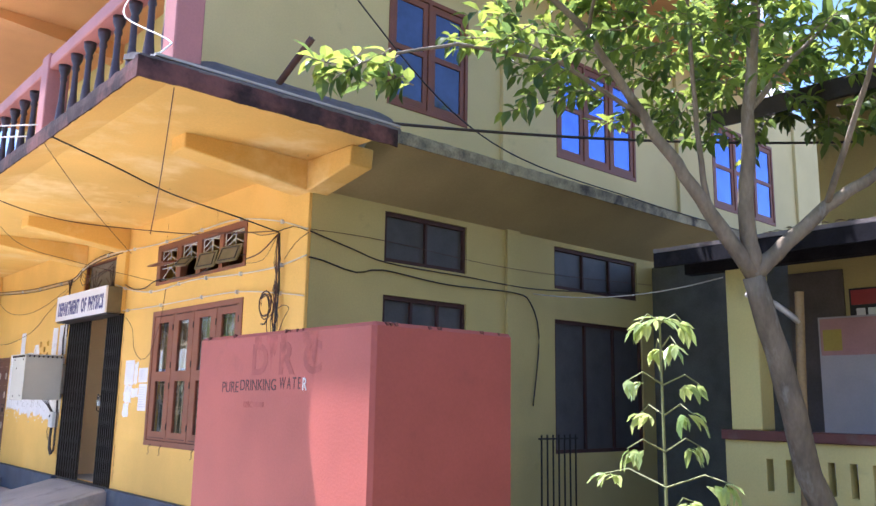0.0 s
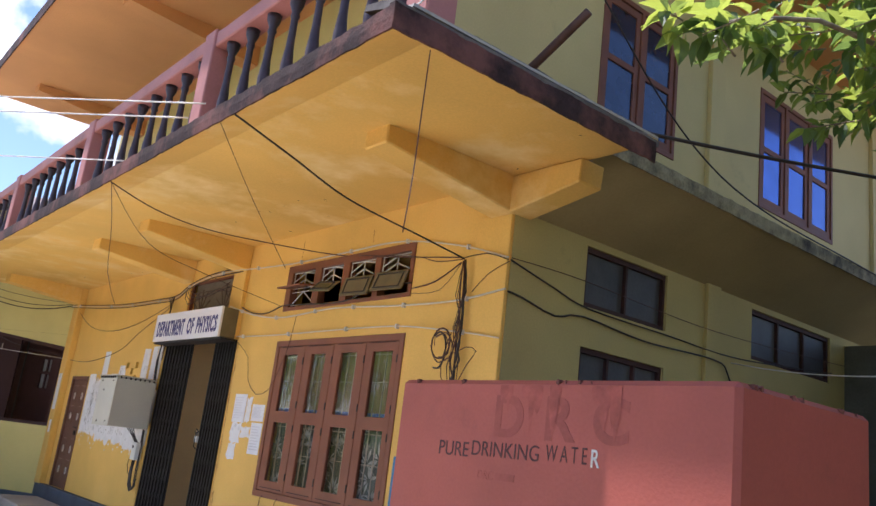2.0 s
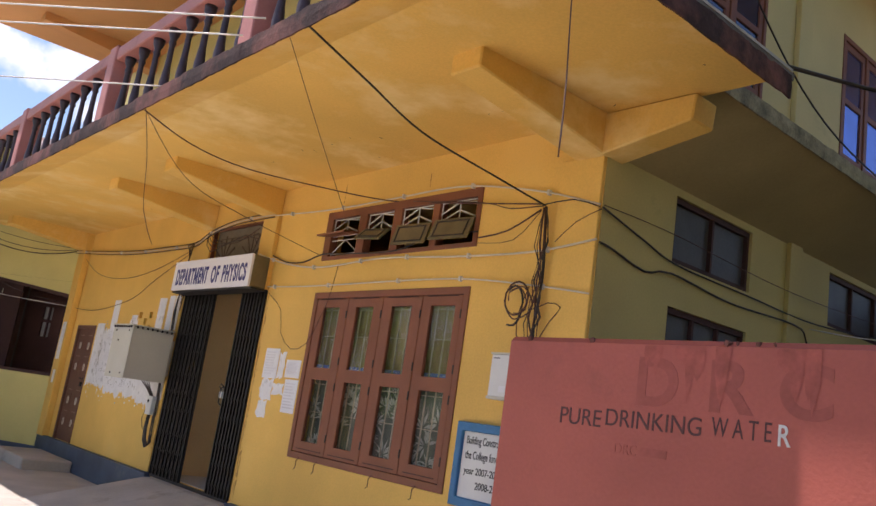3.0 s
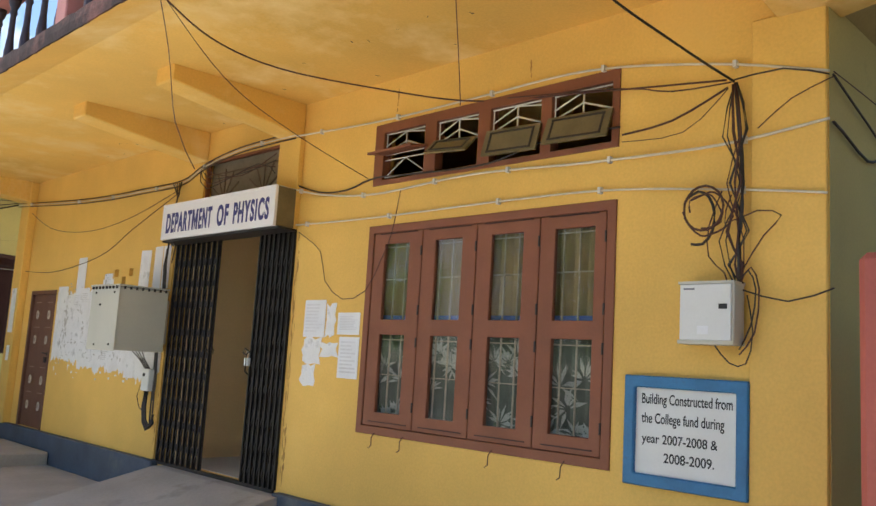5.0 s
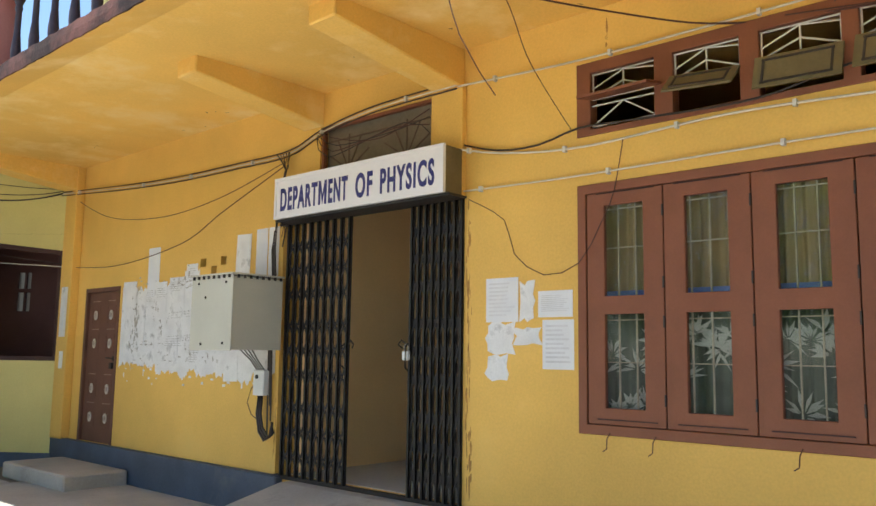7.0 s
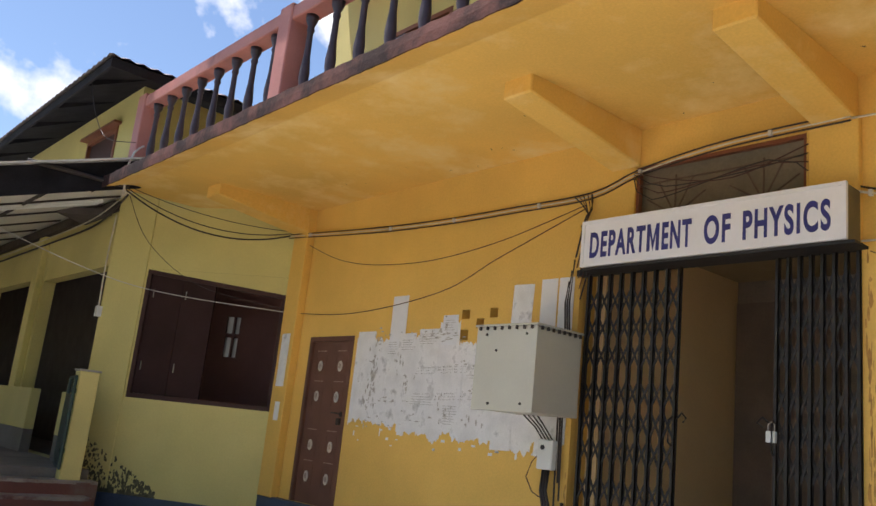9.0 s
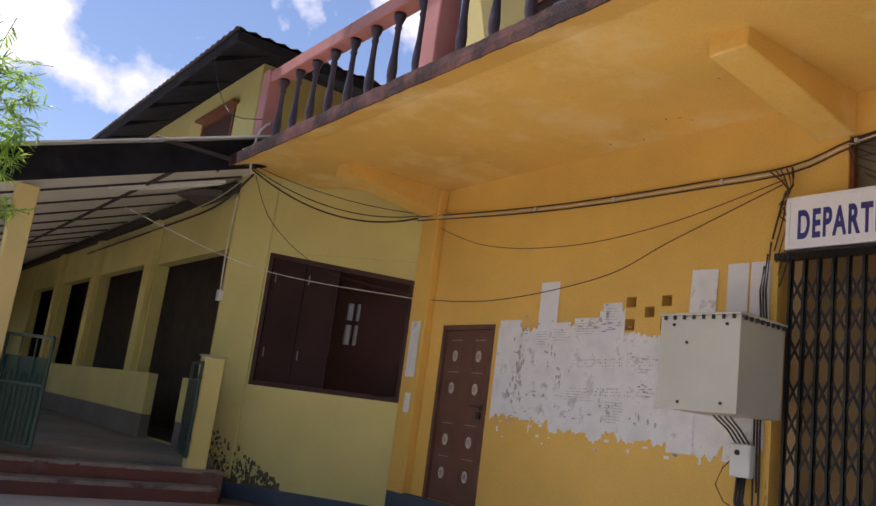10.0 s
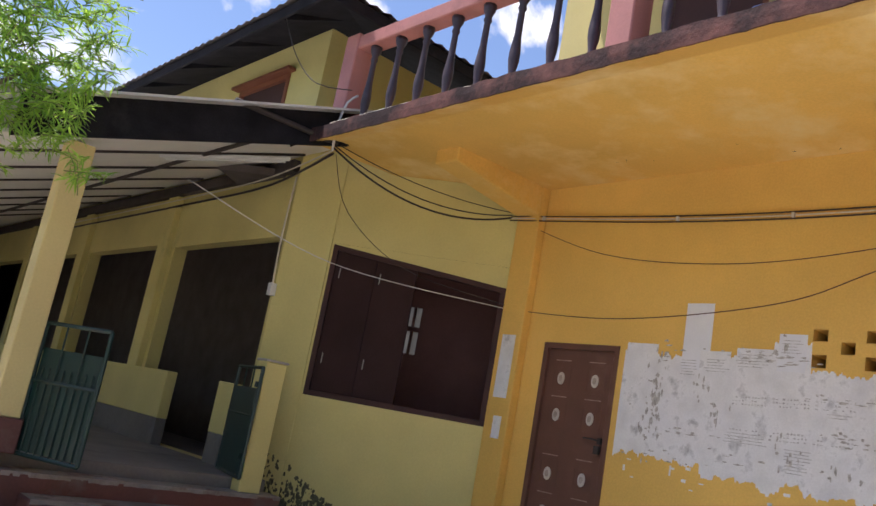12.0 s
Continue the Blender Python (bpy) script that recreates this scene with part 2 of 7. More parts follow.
# ---- yellow building: ground floor ----
WIN = (8.6, 11.16, 0.99, 2.80)
TRAN = (8.6, 11.16, 3.17, 3.735)
GATE = (12.30, 14.74, 0.33, 2.90)
FAN = (12.66, 14.19, 3.22, 3.80)
BDOOR = (18.19, 19.17, 0.33, 2.38)
VENTS = [(16.18, 16.30, 2.51, 2.61), (15.96, 16.07, 2.41, 2.51), (15.77, 15.88, 2.51, 2.61), (16.18, 16.30, 2.29, 2.40), (15.77, 15.88, 2.29, 2.40)]
bm = placed(wall_mesh(SY, 19.78, G, 4.16, 0.23, [WIN, TRAN, GATE, FAN, BDOOR, *VENTS]), (FX, 0), (0, 1), (1, 0))
solid("wall_front", bm, YELLOW, "ochre-yellow painted plaster front wall with stains", "wall")
S1 = (5.63, 6.92, 3.19, 3.78)
L1 = (5.63, 6.92, 1.0, 2.81)
S2 = (8.58, 10.5, 3.19, 3.78)
L2 = (8.58, 10.6, 0.98, 2.77)
# the side's olive is darker than the front: shade partly in the colour
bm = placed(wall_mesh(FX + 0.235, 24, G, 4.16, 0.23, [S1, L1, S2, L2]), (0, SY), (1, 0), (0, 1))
solid("wall_side", bm, OLIVE, "olive-yellow side wall, its deep shade partly put into the colour", "wall")
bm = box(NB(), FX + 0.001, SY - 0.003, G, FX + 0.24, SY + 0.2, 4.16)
solid("wall_corner", bm, OLIVE, "olive corner of the side wall, darkened like it", "wall")
solid("floor_inside", box(NB(), FX + 0.24, SY + 0.24, G, 14, 19.7, 0.32), CONCRETE, "grey cement floor inside", "floor")
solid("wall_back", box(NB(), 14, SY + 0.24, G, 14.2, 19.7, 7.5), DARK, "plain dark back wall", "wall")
solid("wall_end", box(NB(), FX + 0.24, 19.56, G, 14, 19.76, 7.5), YELLOW, "plain yellow end wall", "wall")

# upper floor
U1, U2, U3 = (5.6, 6.9, 5.07, 6.6), (8.65, 10.55, 5.07, 6.65), (12.87, 15.1, 5.07, 6.65)
bm = placed(wall_mesh(2.95, 24, 4.17, 7.6, 0.2, [U1, U2, U3]), (0, SY), (1, 0), (0, 1))
solid("wall_side_upper", bm, CREAM, "pale cream upper side wall with rain marks", "wall")
UF = [(10.2, 11.2, 4.2, 6.3), (13.6, 15.2, 5.0, 6.4), (17.0, 18.2, 5.0, 6.4)]
bm = placed(wall_mesh(SY + 0.205, 19.65, 4.17, 7.6, 0.2, UF), (FX, 0), (0, 1), (1, 0))
solid("wall_front_upper", bm, LIME, "pale yellow upper front wall behind the balcony", "wall")
solid("ceiling_inside", box(NB(), FX + 0.24, SY + 0.24, 4.0, 14, 19.5, 4.15), SOFFIT, "plain inside ceiling", "ceiling")


# balcony slab: level soffit that drops towards its outer lip
EX, EY, YEND = 2.12, 5.72, 21.05
bm = NB()
prism(bm, [(FX, EY + 0.02, 4.145), (2.62, EY + 0.02, 4.145), (EX + 0.02, EY + 0.02, 3.985), (EX + 0.02, EY + 0.02, 4.10), (FX, EY + 0.02, 4.165)], (0, YEND - EY - 0.04, 0))
slab = solid("balcony_slab", bm, SOFFIT, "ochre-painted underside of the long balcony slab", "balcony")
bm = NB()


def ragged(bm, a, b, n, z0, z1, inward):
    """A chipped, uneven strip of slab edge from a to b, a little thick."""
    a, b, w = Vector(a), Vector(b), Vector(inward)
    rows = []
    for i in range(n + 1):
        p = a.lerp(b, i / n)
        q = p * 6.0
        off = w * (0.005 + 0.006 * noise.noise(q))
        lo, hi = z0 + 0.010 * noise.noise(q * 1.7 + Vector((3, 0, 0))), z1 + 0.014 * noise.noise(q * 1.3 + Vector((0, 7, 0)))
        rows.append([bm.verts.new(Vector((p.x, p.y, z)) + d) for z, d in ((lo, off), ((lo + hi) / 2, off * 0.3), (hi, off), (hi, w * 0.06), (lo, w * 0.02))])
    for r, s in zip(rows, rows[1:]):
        for k in range(5):
            bm.faces.new((r[k], r[(k + 1) % 5], s[(k + 1) % 5], s[k]))
    bm.faces.new(rows[0])
    bm.faces.new(rows[-1])
    bmesh.ops.recalc_face_normals(bm, faces=bm.faces[:])


ragged(bm, (EX, EY, 0), (EX, YEND, 0), 240, 3.968, 4.118, (1, 0, 0))
ragged(bm, (EX, EY, 0), (4.6, EY, 0), 50, 3.968, 4.13, (0, 1, 0))
part("slab_edge", bm, BLACK_EDGE, slab, "mould-blackened slab edge")
part("balcony_floor", box(NB(), EX + 0.14, EY + 0.02, 4.17, FX, YEND - 0.02, 4.19), CONCRETE, slab, "worn cement balcony floor")
solid("wall_band", box(NB(), FX + 0.002, SY + 0.24, 4.165, 14, 19.6, 4.18), CONCRETE, "upper floor slab", "floor")

rng = random.Random(17)
bm = NB()
for i in range(90):
    x, y = rng.uniform(2.7, FX - 0.05), rng.uniform(6.0, 20.5)
    a, ln, wd = rng.uniform(0, 3.14), rng.uniform(0.008, 0.035), rng.uniform(0.004, 0.012)
    d = Vector((math.cos(a), math.sin(a), 0))
    s = Vector((-d.y, d.x, 0))
    o = Vector((x, y, 4.1425))
    bm.faces.new([bm.verts.new(o + q) for q in (d * ln, s * wd, -d * ln * rng.uniform(0.5, 1), -s * wd * rng.uniform(0.3, 1))])
chips = part("plaster_chip", bm, DARKWOOD, slab, "small dark chips in the painted plaster")
chips["kind"] = "stuff"

# sloping cement coping on the short side of the slab
bm = NB()
n = 40
rows = []
for i in range(n + 1):
    x = EX + 0.015 + (4.62 - EX) * i / n
    k = 0.010 * noise.noise((x * 5, 2.0, 0)) + 0.006 * noise.noise((x * 17, 5.0, 0))
    f = 0.35 + 0.65 * min(1.0, i / 12)
    rows.append([bm.verts.new(p) for p in ((x, EY + 0.012, 4.10), (x, EY + 0.004 + k, 4.145 + k), (x, EY + 0.17, 4.145 + 0.155 * f + 1.6 * k), (x, EY + 0.34, 4.145 + 0.255 * f + k), (x, EY + 0.36, 4.20))])
for r, q in zip(rows, rows[1:]):
    for j in range(4):
        bm.faces.new((r[j], r[j + 1], q[j + 1], q[j]))
bm.faces.new(rows[0])
bm.faces.new(rows[-1][::-1])
bmesh.ops.recalc_face_normals(bm, faces=bm.faces[:])
part("coping", bm, mat("weathered_cement_coping", (0.13, 0.115, 0.11), 0.9, var=0.25, scale=4, fine=40, bump=0.4, dirt=(0.07, 0.06, 0.058), dirt_amount=0.5, dirt_scale=3), slab, "weathered sloping cement coping")

# side sunshade
bm = NB()
prism(bm, [(4.83, SY, 3.85), (4.83, 6.42, 4.30), (4.83, 6.40, 4.41), (4.83, SY, 4.44)], (19, 0, 0))
solid("sunshade", bm, mat("stained_sunshade", (0.32, 0.255, 0.12), 0.85, var=0.12, scale=1.2, dirt=(0.24, 0.20, 0.10), dirt_amount=0.35, dirt_scale=0.9), "stained concrete sunshade along the side wall", "sunshade")
bm = NB()
ragged(bm, (4.84, 6.392, 0), (23.8, 6.392, 0), 260, 4.285, 4.425, (0, 1, 0))
part("sunshade_edge", bm, mat("chipped_lip", (0.30, 0.26, 0.16), 0.9, var=0.3, scale=5, fine=40, bump=0.5, dirt=(0.05, 0.042, 0.035), dirt_amount=0.55, dirt_scale=2.2), bpy.data.objects["sunshade"], "chipped mouldy lip of the sunshade")


def bracket(y, width, label):
    """A tapered cantilever bracket under the slab."""
    bm = NB()
    prism(bm, [(FX, y, 3.80), (3.17, y, 3.98), (3.17, y, 4.15), (FX, y, 4.15)], (0, width, 0))
    return solid("bracket", bm, SOFFIT, label, "bracket", bevel=0.012, group="balcony brackets")


for y in (7.2, 12.28, 14.14, 19.45):
    bracket(y, 0.31 if y < 19 else 0.35, "tapered ochre concrete bracket under the balcony")
bm = NB()
prism(bm, [(4.55, SY, 3.80), (4.55, 6.42, 3.94), (4.55, 6.40, 4.14), (4.55, SY, 4.14)], (0.28, 0, 0))
solid("bracket", bm, SOFFIT, "tapered concrete corner bracket over the side wall", "bracket", bevel=0.012, group="balcony brackets")

# pilasters on the front
solid("pilaster_1", box(NB(), FX - 0.035, SY + 0.003, G, FX, 7.66, 3.82), YELLOW, "shallow ochre corner pilaster", "pilaster", bevel=0.006)
solid("pilaster_2", box(NB(), FX - 0.12, 19.43, G + 0.42, FX, 19.775, 4.14), YELLOW, "ochre end pilaster with scraps of paper", "pilaster", bevel=0.01)
solid("pilaster_3", box(NB(), FX - 0.06, 12.26, 2.86, FX, 12.62, 3.82), YELLOW, "ochre pilaster above the gate", "pilaster", bevel=0.006)

# plinth
bm = NB()
for a, b in ((SY, 12.2), (14.6, 19.8)):
    box(bm, FX - 0.10, a, G, FX - 0.002, b, 0.33)
solid("plinth", bm, PLINTH, "dark slate-blue painted plinth", "plinth", bevel=0.01)
bm = NB()
prism(bm, [(FX + 0.2, 12.1, 0.30), (FX - 0.15, 12.1, 0.30), (2.95, 12.1, G + 0.026), (FX + 0.2, 12.1, G + 0.026)], (0, 2.35, 0))
solid("ramp", bm, CONCRETE, "pale concrete ramp up to the gate", "ramp", bevel=0.01)

# roof canopy over the upper floor
CZ = 7.5
bm = NB()
prism(bm, [(14.2, EY, CZ), (1.91, EY, CZ), (1.91, EY, CZ + 0.2), (14.2, EY, CZ + 0.2)], (0, 19.5 - EY, 0))
canopy = solid("roof_slab", bm, mat("canopy_paint", (0.66, 0.33, 0.12), 0.75, var=0.08, scale=0.8), "orange-painted underside of the roof slab", "roof")
for y in (8.6, 13.3, 18.1):
    bm = prism(NB(), [(FX, y, CZ - 0.32), (2.6, y, CZ - 0.14), (2.6, y, CZ - 0.001), (FX, y, CZ - 0.001)], (0, 0.3, 0))
    part("roof_beam", bm, canopy.data.materials[0], canopy)
part("roof_edge", box(NB(), 1.89, EY, CZ - 0.01, 1.908, 19.5, CZ + 0.2), BLACK_EDGE, canopy, "dark stained roof edge")

# balcony railing
RX, RT = 2.58, 5.38
POSTS = [6.0, 9.45, 13.1, 17.0, 20.78]
rail = thing("balcony_railing", (RX, 13, 4.19), "pink railing with dark turned balusters along the balcony", "railing")
part("handrail", box(NB(), RX - 0.11, 5.9, RT - 0.16, RX + 0.09, 20.88, RT), PINK, rail, "pink painted concrete handrail", bevel=0.012)
part("bottom_rail", box(NB(), RX - 0.09, 5.9, 4.19, RX + 0.07, 20.88, 4.27), PINK, rail, bevel=0.008)
for y in POSTS:
    part("post", box(NB(), RX - 0.13, y - 0.12, 4.192, RX + 0.11, y + 0.12, RT + 0.03), PINK, rail, bevel=0.012)
bal_mesh = None
H0, H1 = 4.27, RT - 0.16
HH = H1 - H0
prof = [(0.065, 0), (0.065, 0.05), (0.035, 0.10), (0.032, 0.16), (0.05, 0.28), (0.052, 0.36), (0.034, 0.55), (0.030, 0.80), (0.042, 0.83), (0.032, 0.87), (0.06, 0.94), (0.065, 1.0)]
for a, b in zip(POSTS, POSTS[1:]):
    k = 8
    for i in range(k):
        y = a + 0.12 + (b - a - 0.24) * (i + 0.5) / k
        if bal_mesh is None:
            ob = part("baluster", lathe(NB(), [(r, H0 + h * HH) for r, h in prof], 0, 0, 10), BALUSTER, rail, smooth=True)
            bal_mesh = ob.data
        else:
            ob = new("baluster", bal_mesh)
            ob.parent = rail
            ob.matrix_parent_inverse = rail.matrix_basis.inverted()
        ob.matrix_basis = Matrix.Translation((RX - 0.01, y, 0))

# ---- pale green building beyond ----
A0, A1 = Vector((2.85, 21.97)), Vector((4.72, 19.57))
AL = (A1 - A0).length
AD = (A1 - A0) / AL
AN = Vector((0.789, 0.614))
u_win = (Vector((3.24, 21.48)) - A0).dot(AD), (Vector((4.55, 19.79)) - A0).dot(AD)
GWIN = (u_win[0], u_win[1], 1.38, 3.2)
bm = placed(wall_mesh(0, AL, G, 4.6, 0.2, [GWIN]), (*A0,), (*AD,), (*AN,))
solid("wall_green_oblique", bm, LIME, "pale yellow-green painted wall with a shuttered window", "wall")
BX = 2.85
BO = [(22.03, 25.15, 0.4, 3.21), (25.75, 28.85, 1.38, 3.27), (29.4, 32.3, 1.38, 3.28), (32.9, 35.8, 1.38, 3.28), (22.8, 24.2, 4.7, 5.55)]
bm = placed(wall_mesh(21.97, 40, G, 6.0, 0.2, BO), (BX, 0), (0, 1), (1, 0))
solid("wall_green_long", bm, LIME, "pale yellow-green long wall behind the veranda", "wall")
for y in (25.25, 28.95, 32.42):
    solid("pilaster_4", box(NB(), BX - 0.1, y, 0.4, BX, y + 0.34, 4.0), LIME, "pale green pilaster of the veranda wall", "pilaster", bevel=0.008, group="veranda pilasters")
solid("low_wall", box(NB(), BX - 0.15, 24.0, 0.75, BX - 0.002, 39.9, 1.38), LIME, "low pale green parapet in the veranda", "wall", bevel=0.008)
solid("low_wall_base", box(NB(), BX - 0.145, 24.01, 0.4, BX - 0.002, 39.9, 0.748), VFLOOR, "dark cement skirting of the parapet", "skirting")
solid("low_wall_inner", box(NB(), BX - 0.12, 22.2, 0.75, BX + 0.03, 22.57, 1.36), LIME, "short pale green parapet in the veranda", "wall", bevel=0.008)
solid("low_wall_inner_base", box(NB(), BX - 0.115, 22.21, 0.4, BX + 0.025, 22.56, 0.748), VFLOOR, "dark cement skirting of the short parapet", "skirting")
solid("corner_column", placed(box(NB(), 0.0, -0.025, 0.2, 0.60, -0.001, 4.45), (*A0,), (*AD,), (*AN,)), LIME, "pale green corner column of the veranda wall", "column", bevel=0.006)
solid("plinth_green", placed(box(NB(), 0.02, -0.04, G, AL - 0.25, -0.001, 0.10), (*A0,), (*AD,), (*AN,)), PLINTH, "dark painted plinth under the pale green wall", "plinth", bevel=0.008)
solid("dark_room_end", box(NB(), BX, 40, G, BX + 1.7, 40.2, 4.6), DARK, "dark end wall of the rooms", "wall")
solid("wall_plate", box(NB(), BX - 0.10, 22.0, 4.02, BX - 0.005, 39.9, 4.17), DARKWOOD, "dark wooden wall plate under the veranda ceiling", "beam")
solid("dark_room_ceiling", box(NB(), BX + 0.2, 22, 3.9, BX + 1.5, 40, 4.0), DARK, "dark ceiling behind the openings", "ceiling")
# dark sheet put in for the unlit rooms
solid("dark_room", box(NB(), BX + 1.5, 22, 0.4, BX + 1.6, 40, 4), DARK, "dark sheet standing for the unlit rooms behind the openings", "wall")
solid("veranda_floor", box(box(box(NB(), -0.1, 21.25, G, 2.86, 40, 0.4), -0.1, 21.0, G, 0.098, 21.249, 0.4), 2.862, 22.2, G, 4.6, 40, 0.398), VFLOOR, "worn grey cement veranda floor, roof shade put into its colour", "floor", bevel=0.01)
bm = NB()
box(bm, 0.1, 20.95, G, 2.9, 21.25, 0.27)
solid("step", bm, RED_OXIDE, "worn red-oxide upper step of the veranda", "step", bevel=0.015, group="veranda steps", kind="structure")
bm = NB()
box(bm, 0.3, 20.65, G, 2.75, 20.95, 0.1)
solid("step", bm, RED_OXIDE, "worn red-oxide lower step of the veranda", "step", bevel=0.015, group="veranda steps", kind="structure")
TREAD = mat("worn_cement_tread", (0.26, 0.22, 0.19), 0.85, var=0.25, scale=3, fine=40, bump=0.4, dirt=(0.13, 0.06, 0.05), dirt_amount=0.5, dirt_scale=4)
for name, x0, x1, y0, y1, z in (("step", 0.11, 2.89, 20.955, 21.24, 0.27), ("step.001", 0.31, 2.74, 20.655, 20.945, 0.10)):
    bm = NB()
    rows = []
    for i in range(61):
        x = x0 + (x1 - x0) * i / 60
        e = 0.014 * noise.noise((x * 4, z * 9, 0)) + 0.012 * noise.noise((x * 15, z * 9, 0))
        rows.append([bm.verts.new(p) for p in ((x, y0 - 0.012 + e, z - 0.03 - abs(e)), (x, y0 - 0.014 + e, z + 0.006), (x, y1, z + 0.008))])
    for r, q in zip(rows, rows[1:]):
        for k in range(2):
            bm.faces.new((r[k], r[k + 1], q[k + 1], q[k]))
    part("tread", bm, TREAD, bpy.data.objects[name], "worn chipped cement tread")
for y in (21.06, 24.8, 28.5, 32):
    post = thing("veranda_post", (0.06, y + 0.11, 0.4), "square cream veranda post with a dark red base", "post", "veranda posts")
    part("shaft", box(NB(), -0.05, y, 0.7, 0.18, y + 0.23, 3.22), CREAM, post, bevel=0.01)
    part("base", box(NB(), -0.08, y - 0.03, G if y < 21 else 0.402, 0.21, y + 0.26, 0.7), RED_OXIDE, post, "dark red painted base", bevel=0.012)
# out-of-view wall added to keep sky light off the veranda
solid("wall_opposite", box(NB(), -3.4, 21.5, G, -3.2, 42, 2.6), OLIVE, "unseen plain olive wall added to shade the veranda", "wall")
solid("veranda_end", box(NB(), -3.2, 40, G, 2.85, 40.2, 4.6), DARK, "veranda end wall with its shade put into the colour", "wall")
solid("pier", box(NB(), 2.44, 21.06, G, 2.70, 21.24, 1.64), LIME, "short pale green gate pier", "pier", bevel=0.012)
solid("pier_cap", box(NB(), 2.425, 21.045, 1.64, 2.715, 21.255, 1.665), CONCRETE, "thin cement cap of the gate pier", "coping", bevel=0.006)
# veranda lean-to roof, sloping down away from the wall
def slope(x):
    return 3.24 + 0.353 * (x - 0.07)


bm = NB()
prism(bm, [(2.84, 20.75, slope(2.84) + 0.02), (-0.7, 20.75, slope(-0.7) + 0.02), (-0.7, 20.75, slope(-0.7) + 0.05), (2.84, 20.75, slope(2.84) + 0.05)], (0, 20, 0))
solid("veranda_ceiling", bm, WHITE, "off-white sheet ceiling of the veranda", "ceiling")
bm = NB()
for i in range(8):
    y = 21.75 + 1.37 * i
    prism(bm, [(2.74, y, slope(2.74) - 0.008), (-0.5, y, slope(-0.5) - 0.008), (-0.5, y, slope(-0.5) + 0.019), (2.74, y, slope(2.74) + 0.019)], (0, 0.035, 0))
for x in (1.5,):
    box(bm, x, 20.76, slope(x) - 0.02, x + 0.025, 34, slope(x) + 0.019)
solid("ceiling_battens", bm, DARKWOOD, "dark wooden battens under the veranda ceiling", "batten")
bm = NB()
prism(bm, [(2.62, 20.66, 4.10), (-0.62, 20.66, 2.98), (-0.62, 20.66, 3.38), (2.62, 20.66, 4.50)], (0, 0.06, 0))
solid("veranda_fascia", bm, SHADEWOOD, "dark weathered bargeboard of the veranda roof", "fascia")
# hidden roof top is pale so it bounces sun onto the upper wall
bm = NB()
prism(bm, [(2.845, 20.5, 4.56), (-0.9, 20.5, 3.27), (-0.9, 20.5, 3.295), (2.845, 20.5, 4.585)], (0, 21, 0))
solid("veranda_roof", bm, mat("pale_bounce_tin", (0.60, 0.58, 0.54), 0.55, metal=0.1, var=0.15, scale=2, dirt=(0.26, 0.20, 0.16), dirt_amount=0.3), "tin veranda roof, unseen top coloured pale to bounce light", "roof")
# hipped tin roof of the upper floor, corrugated down its slopes
HX0, HY0, HZ0, PITCH = 1.85, 20.5, 5.70, 0.36
bm = NB()


def strip(pts):
    for a, b in zip(pts, pts[1:]):
        bm.faces.new([bm.verts.new(q) for q in (a[0], b[0], b[1], a[1])])


west, south = [], []
for i in range(281):
    s = 0.05 * i
    dz = 0.016 * math.sin(i * math.pi / 2)
    r = min(4.0, s)
    west.append((Vector((HX0, HY0 + s, HZ0 + dz)), Vector((HX0 + r + 0.001, HY0 + s, HZ0 + PITCH * r + dz))))
    south.append((Vector((HX0 + s, HY0, HZ0 + dz)), Vector((HX0 + s, HY0 + r + 0.001, HZ0 + PITCH * r + dz))))
strip(west)
strip(south)
bmesh.ops.remove_doubles(bm, verts=bm.verts[:], dist=0.0005)
solid("green_house_roof", bm, TIN, "rusty corrugated hipped tin roof", "roof")
# dark sheet added below the tin to stand for shade
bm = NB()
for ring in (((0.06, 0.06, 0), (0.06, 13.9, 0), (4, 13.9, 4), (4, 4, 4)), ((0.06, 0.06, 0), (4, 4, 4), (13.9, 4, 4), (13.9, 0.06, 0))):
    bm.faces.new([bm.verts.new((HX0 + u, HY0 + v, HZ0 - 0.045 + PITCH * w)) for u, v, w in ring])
solid("eaves_lining", bm, SHADEWOOD, "added dark sheet for the shade under the tin roof", "lining")
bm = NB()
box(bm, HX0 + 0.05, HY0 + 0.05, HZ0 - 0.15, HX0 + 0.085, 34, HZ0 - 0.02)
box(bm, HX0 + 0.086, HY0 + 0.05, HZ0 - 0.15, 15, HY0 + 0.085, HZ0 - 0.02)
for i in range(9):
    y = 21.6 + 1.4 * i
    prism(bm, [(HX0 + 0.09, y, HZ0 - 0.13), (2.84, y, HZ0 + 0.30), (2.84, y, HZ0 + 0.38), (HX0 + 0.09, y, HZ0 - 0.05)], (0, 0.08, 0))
solid("roof_timbers", bm, SHADEWOOD, "rafters and eaves boards coloured dark with the roof's shade", "rafter")
solid("wall_green_end", box(NB(), BX + 0.201, 21.98, 4.3, 9, 22.18, 6.0), LIME, "pale green upper end wall under the eaves", "wall")

# ---- red drinking-water tank ----
tank = thing("water_tank", (3.85, 5.4, G), "red painted masonry drinking-water tank with faded lettering", "water tank")
